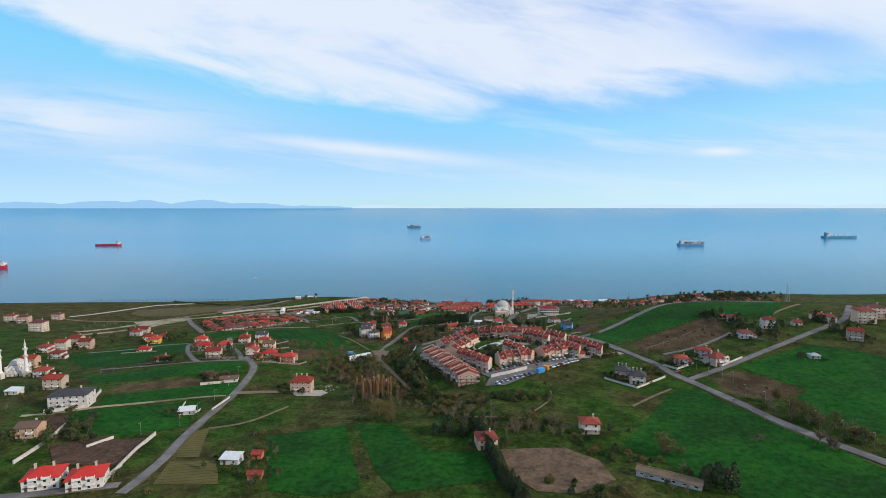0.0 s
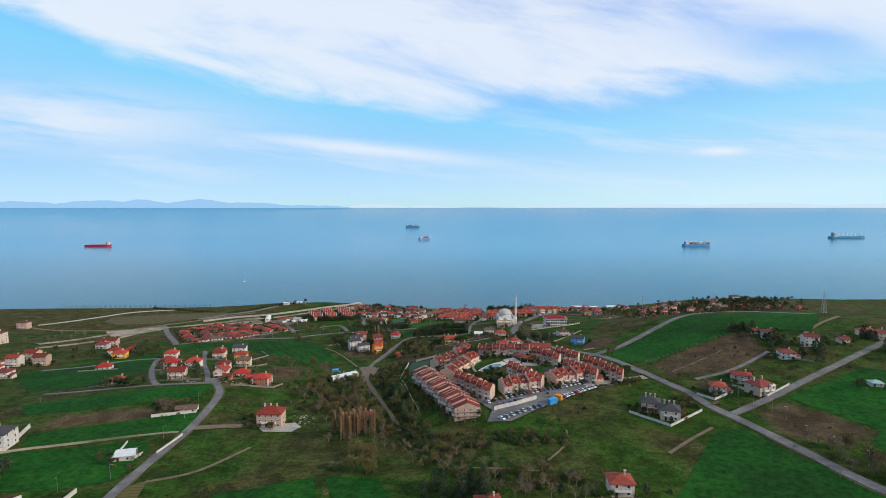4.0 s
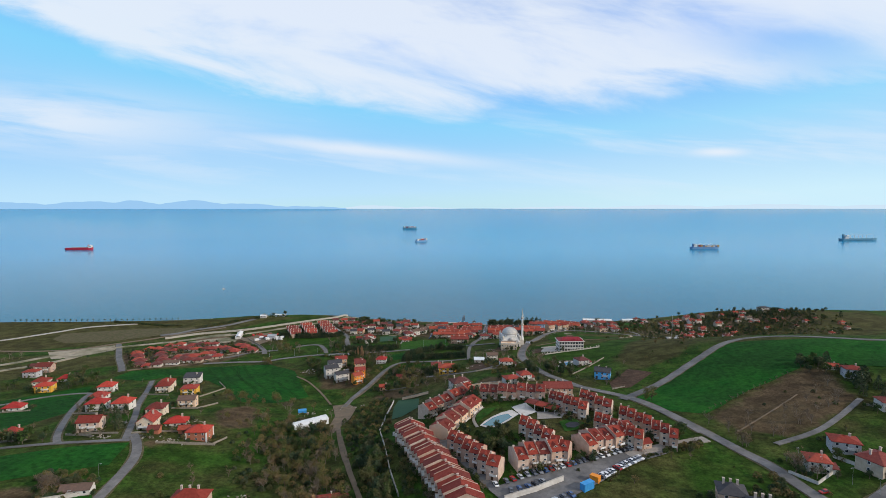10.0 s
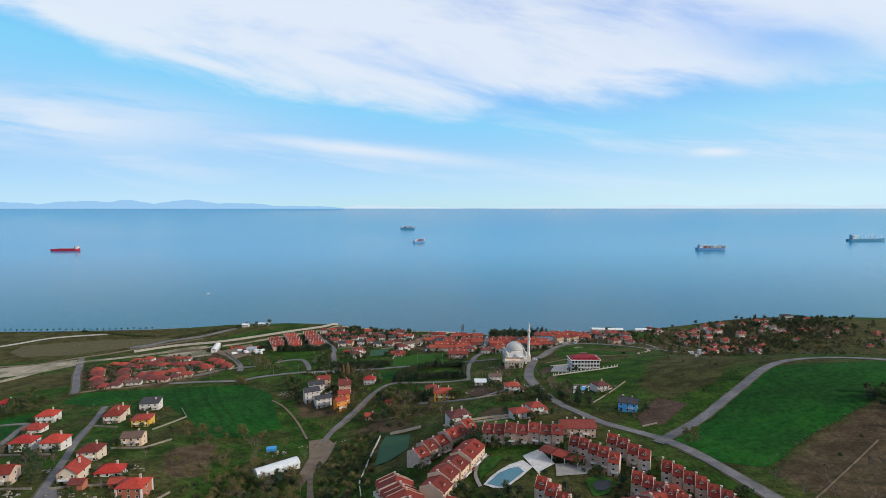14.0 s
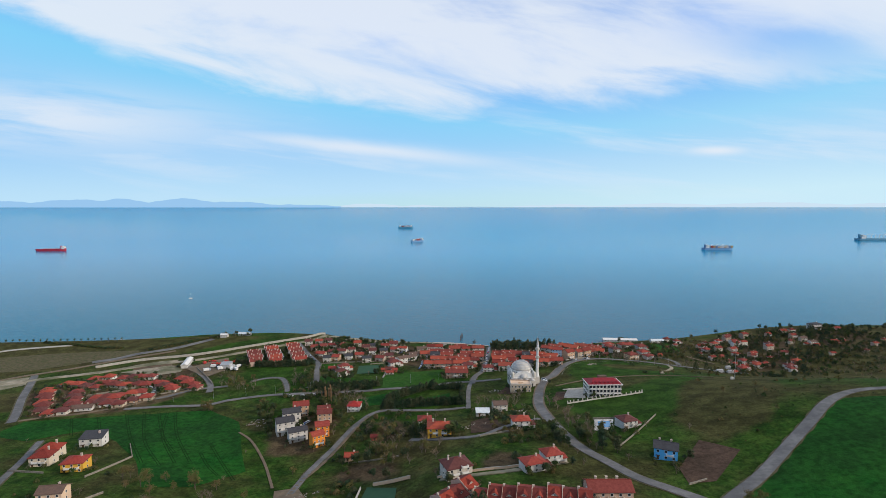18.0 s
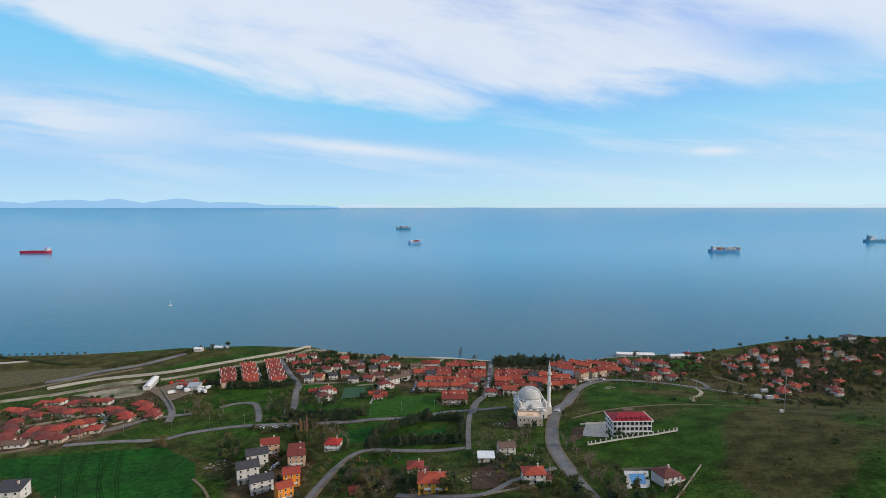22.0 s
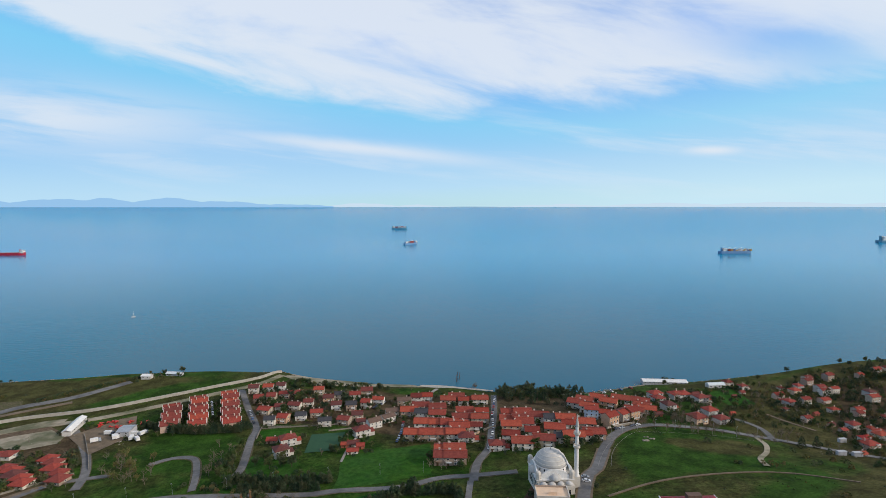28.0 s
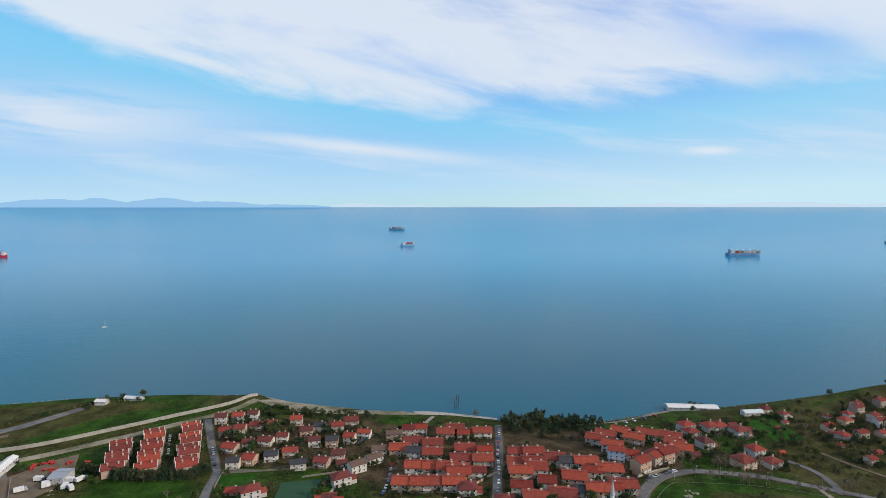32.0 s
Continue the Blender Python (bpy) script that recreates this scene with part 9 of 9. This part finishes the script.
# ---- single trees along roads and field edges ----
def row(kind, size, pts, group):
    rng = random.Random(len(pts) + int(abs(pts[0][0])))
    for i, (x, y) in enumerate(pts):
        tree(kind, i % 4, x, y, size * rng.uniform(0.8, 1.2), rng.uniform(0, 360), group)


row("bare", 0.75, [(157.7, 791.2), (165.1, 787.7), (171.7, 784.3), (179.6, 783.2), (189.1, 782.5), (197.7, 777.9), (206.0, 774.4), (215.2, 771.1), (218.1, 767.8), (224.6, 765.2), (235.6, 768.8), (149.4, 792.8), (180.6, 801.0), (191.6, 819.5)], "bare trees along the shore road")
row("conifer", 0.8, [(237.5, 757.9), (247.8, 759.5), (374.3, 927.9), (217.2, 801.2)], "conifers")
row("bare", 0.42, [(163.9, 300.2), (164.1, 287.4), (164.8, 279.6), (165.8, 273.4), (167.2, 267.6), (169.8, 263.0), (171.2, 256.7), (172.3, 249.8), (173.6, 245.1), (174.7, 239.0)], "saplings beside the lane")
row("olive", 1.1, [(100.8, 245.9), (102.2, 240.4), (106.4, 238.6)], "budding trees")
row("bare", 0.6, [(146.1, 250.4), (148.0, 248.8), (151.5, 250.4), (151.6, 253.3)], "bare shrubs")
row("bare", 0.33, [(145.0, 442.5), (149.7, 445.9), (154.5, 449.3), (159.3, 452.6), (164.2, 455.9), (169.1, 459.1), (174.0, 462.3), (179.0, 465.4), (184.0, 468.5), (189.0, 471.5), (194.1, 474.5), (199.2, 477.5), (204.4, 480.5), (209.7, 483.5), (215.0, 486.6), (220.5, 489.7), (226.0, 492.8)], "saplings on the field edge")
row("bare", 0.35, [(25.3, 242.4), (32.8, 242.0), (40.3, 241.7), (47.8, 241.4), (55.2, 241.2), (62.7, 241.0), (70.1, 240.8), (24.0, 229.6), (31.2, 229.2), (38.3, 229.0), (45.4, 228.8), (52.5, 228.6), (59.6, 228.4), (66.6, 228.2)], "orchard saplings")
row("bush", 0.8, [(175.3, 720.8), (176.8, 719.4), (195.4, 667.5), (197.7, 668.2)], "shrubs")
row("olive", 0.55, [(187.9, 717.0), (190.0, 714.1), (192.8, 712.7), (197.3, 714.5), (234.2, 813.1), (242.9, 825.3)], "budding shrubs")
row("bush", 0.25, [(165.6, 700.9), (166.1, 697.1), (166.6, 693.3), (167.1, 689.7), (167.6, 686.0), (168.0, 682.5), (178.8, 698.6), (179.1, 694.6), (179.3, 690.6), (179.4, 686.8), (179.6, 683.0), (179.7, 679.3), (191.9, 696.4), (191.8, 692.2), (191.6, 688.0), (191.5, 683.9), (191.3, 679.9), (205.4, 699.0), (204.9, 694.4), (204.3, 689.8), (203.8, 685.3), (203.3, 681.0)], "young shrubs planted in rows")
row("poplar", 0.8, [(-96.1, 691.6), (-93.2, 694.5), (-89.7, 689.0)], "poplars")
row("olive", 1.2, [(-189.0, 684.8), (-184.7, 682.3), (-189.7, 755.0), (-143.9, 688.1)], "budding trees")


def strip(name, width, material, pts, lift, label, category):
    """A narrow band laid along a line on the land."""
    c = curve_points(pts, 3.0)
    d = np.gradient(c, axis=0)
    d /= np.linalg.norm(d, axis=1)[:, None]
    nrm = np.stack([-d[:, 1], d[:, 0]], 1) * width / 2
    n = len(c)
    ab = [np.column_stack([q, heights(q[:, 0], q[:, 1]) + lift]) for q in (c - nrm, c + nrm)]
    tagged(new(name, mesh_from(name, np.concatenate(ab), [(i, i + 1, n + i + 1, n + i) for i in range(n - 1)], [material])), label, category, kind="structure")


strip("road_marking", 0.18, "paving", [(97.8, 721.5), (107.0, 741.6), (119.6, 762.5), (135.5, 780.3), (146.8, 786.5)], 0.52, "worn white line on the asphalt", "road marking")
strip("road_marking", 0.18, "paving", [(104.8, 720.3), (112.3, 740.9), (123.8, 759.7), (139.2, 776.4), (155.0, 776.9), (188.3, 774.6), (216.7, 765.8)], 0.52, "worn white line on the asphalt", "road marking")
for line in ([(-216.3, 678.5), (-193.0, 629.2), (-159.3, 582.5)],
             [(-223.6, 678.4), (-192.6, 629.2), (-168.3, 598.0)],
             [(-234.8, 678.1), (-198.6, 619.1), (-166.4, 578.9)],
             [(-246.3, 674.3), (-215.5, 628.6), (-177.7, 579.9)],
             [(-262.0, 666.0), (-236.3, 628.4)],
             [(-280.6, 662.7), (-255.0, 626.5)],
             [(-210.7, 678.6), (-182.9, 629.6), (-152.3, 586.1)],
             [(-150.3, 613.2), (-132.7, 586.7), (-115.9, 565.1)],
             [(-152.7, 600.0), (-138.7, 582.0), (-126.2, 569.3)]):
    for side in (-0.9, 0.9):   # two wheels, wandering a little
        strip("wheel_track", 0.42, "furrow", [(x + side + 0.9 * math.sin(y * 0.14), y) for x, y in line], 0.28, "dark tractor wheel track in the young wheat", "track")


def rock(x, y, size, seed):
    rng = random.Random(seed)
    bm = bmesh.new()
    bmesh.ops.create_icosphere(bm, subdivisions=1, radius=size)
    for v in bm.verts:
        v.co *= rng.uniform(0.7, 1.15)
        v.co.z *= 0.6
    me = bpy.data.meshes.new("rock")
    bm.to_mesh(me)
    bm.free()
    me.materials.append(MATS["rubble"])
    ob = new("rock", me)
    ob.location = (x, y, ground(x, y) + 0.2)
    tagged(ob, "pale broken boulder lying in the grass", "rock", "boulders")


for i, (x, y) in enumerate([(141.2, 767.1), (143.3, 767.1), (143.7, 763.6), (145.7, 763.6), (138.3, 760.0), (140.3, 760.0)]):
    rock(x, y, 0.8 + 0.15 * i, i)


def stones(n, x0, x1, back, seed, label):
    """Loose stones along the water's edge."""
    rng = random.Random(seed)
    s = Shape()
    for _ in range(n):
        x = rng.uniform(x0, x1)
        y = float(np.interp(x, SHORE_X, SHORE_Y)) - rng.uniform(-1, back)
        r, z = rng.uniform(0.25, 0.9), ground(x, y)
        k = [(x + r * rng.uniform(0.7, 1.2) * math.cos(a), y + r * rng.uniform(0.7, 1.2) * math.sin(a), z - 0.1) for a in (0, 1.26, 2.5, 3.8, 5.0)]
        t = [(x + (p[0] - x) * 0.5, y + (p[1] - y) * 0.5, z + r * rng.uniform(0.5, 0.9)) for p in k]
        s.add(k + t, [(i, (i + 1) % 5, 5 + (i + 1) % 5, 5 + i) for i in range(5)] + [(5, 6, 7, 8, 9)])
    tagged(new("stones", s.mesh("stones", ["rubble"])), label, "stones", kind="stuff")


stones(260, 58, 215, 9, 1, "stones and driftwood along the narrow beach")
stones(160, -420, -150, 5, 2, "boulders at the foot of the bluff")
stones(120, 215, 480, 6, 3, "boulders at the foot of the bluff")


def heap(x, y, reach, n, seed):
    """Rubble, boards and scrap lying about a yard."""
    rng = random.Random(seed)
    s = Shape()
    for _ in range(n):
        px, py = x + rng.gauss(0, reach), y + rng.gauss(0, reach * 0.6)
        a, b, c, z = rng.uniform(0.15, 0.8), rng.uniform(0.1, 0.4), rng.uniform(0.1, 0.5), ground(px, py)
        w = rng.uniform(0, 3.14)
        k = [(px + u * a * math.cos(w) - v * b * math.sin(w), py + u * a * math.sin(w) + v * b * math.cos(w)) for u, v in ((-1, -1), (1, -1), (1, 1), (-1, 1))]
        s.add([(p[0], p[1], z - 0.2) for p in k] + [(p[0], p[1], z + c * rng.uniform(0.8, 1.2)) for p in k],
              [(4, 5, 6, 7), (0, 1, 5, 4), (1, 2, 6, 5), (2, 3, 7, 6), (3, 0, 4, 7)], rng.choice((0, 0, 1, 2)))
    tagged(new("rubble_heap", s.mesh("rubble_heap", ["rubble", "concrete", "dark_wood"])), "scattered rubble, boards and scrap on bare ground", "rubble", kind="stuff")


for k_, (hx_, hy_) in enumerate([(-246, 838), (-232, 806), (-222, 800), (-300, 806), (-290, 800), (-262, 815), (-160, 446), (-176, 448), (-200, 446), (-206, 476), (-165, 484), (20, 600), (30, 604), (46, 690), (56, 628), (-70, 545), (-84, 540)]):
    heap(hx_, hy_, 3.5, 22, 40 + k_)
heap(-137.9, 652.3, 4, 30, 0)
heap(-135.6, 660.2, 3, 20, 1)
heap(-94.1, 376.4, 4, 24, 2)
heap(-92.0, 388.7, 3, 16, 3)
heap(-101.6, 528.6, 4, 20, 4)
heap(-25.3, 609.1, 3, 18, 5)
heap(251.5, 747.3, 4, 14, 7)
heap(-95.1, 386.0, 4, 20, 8)
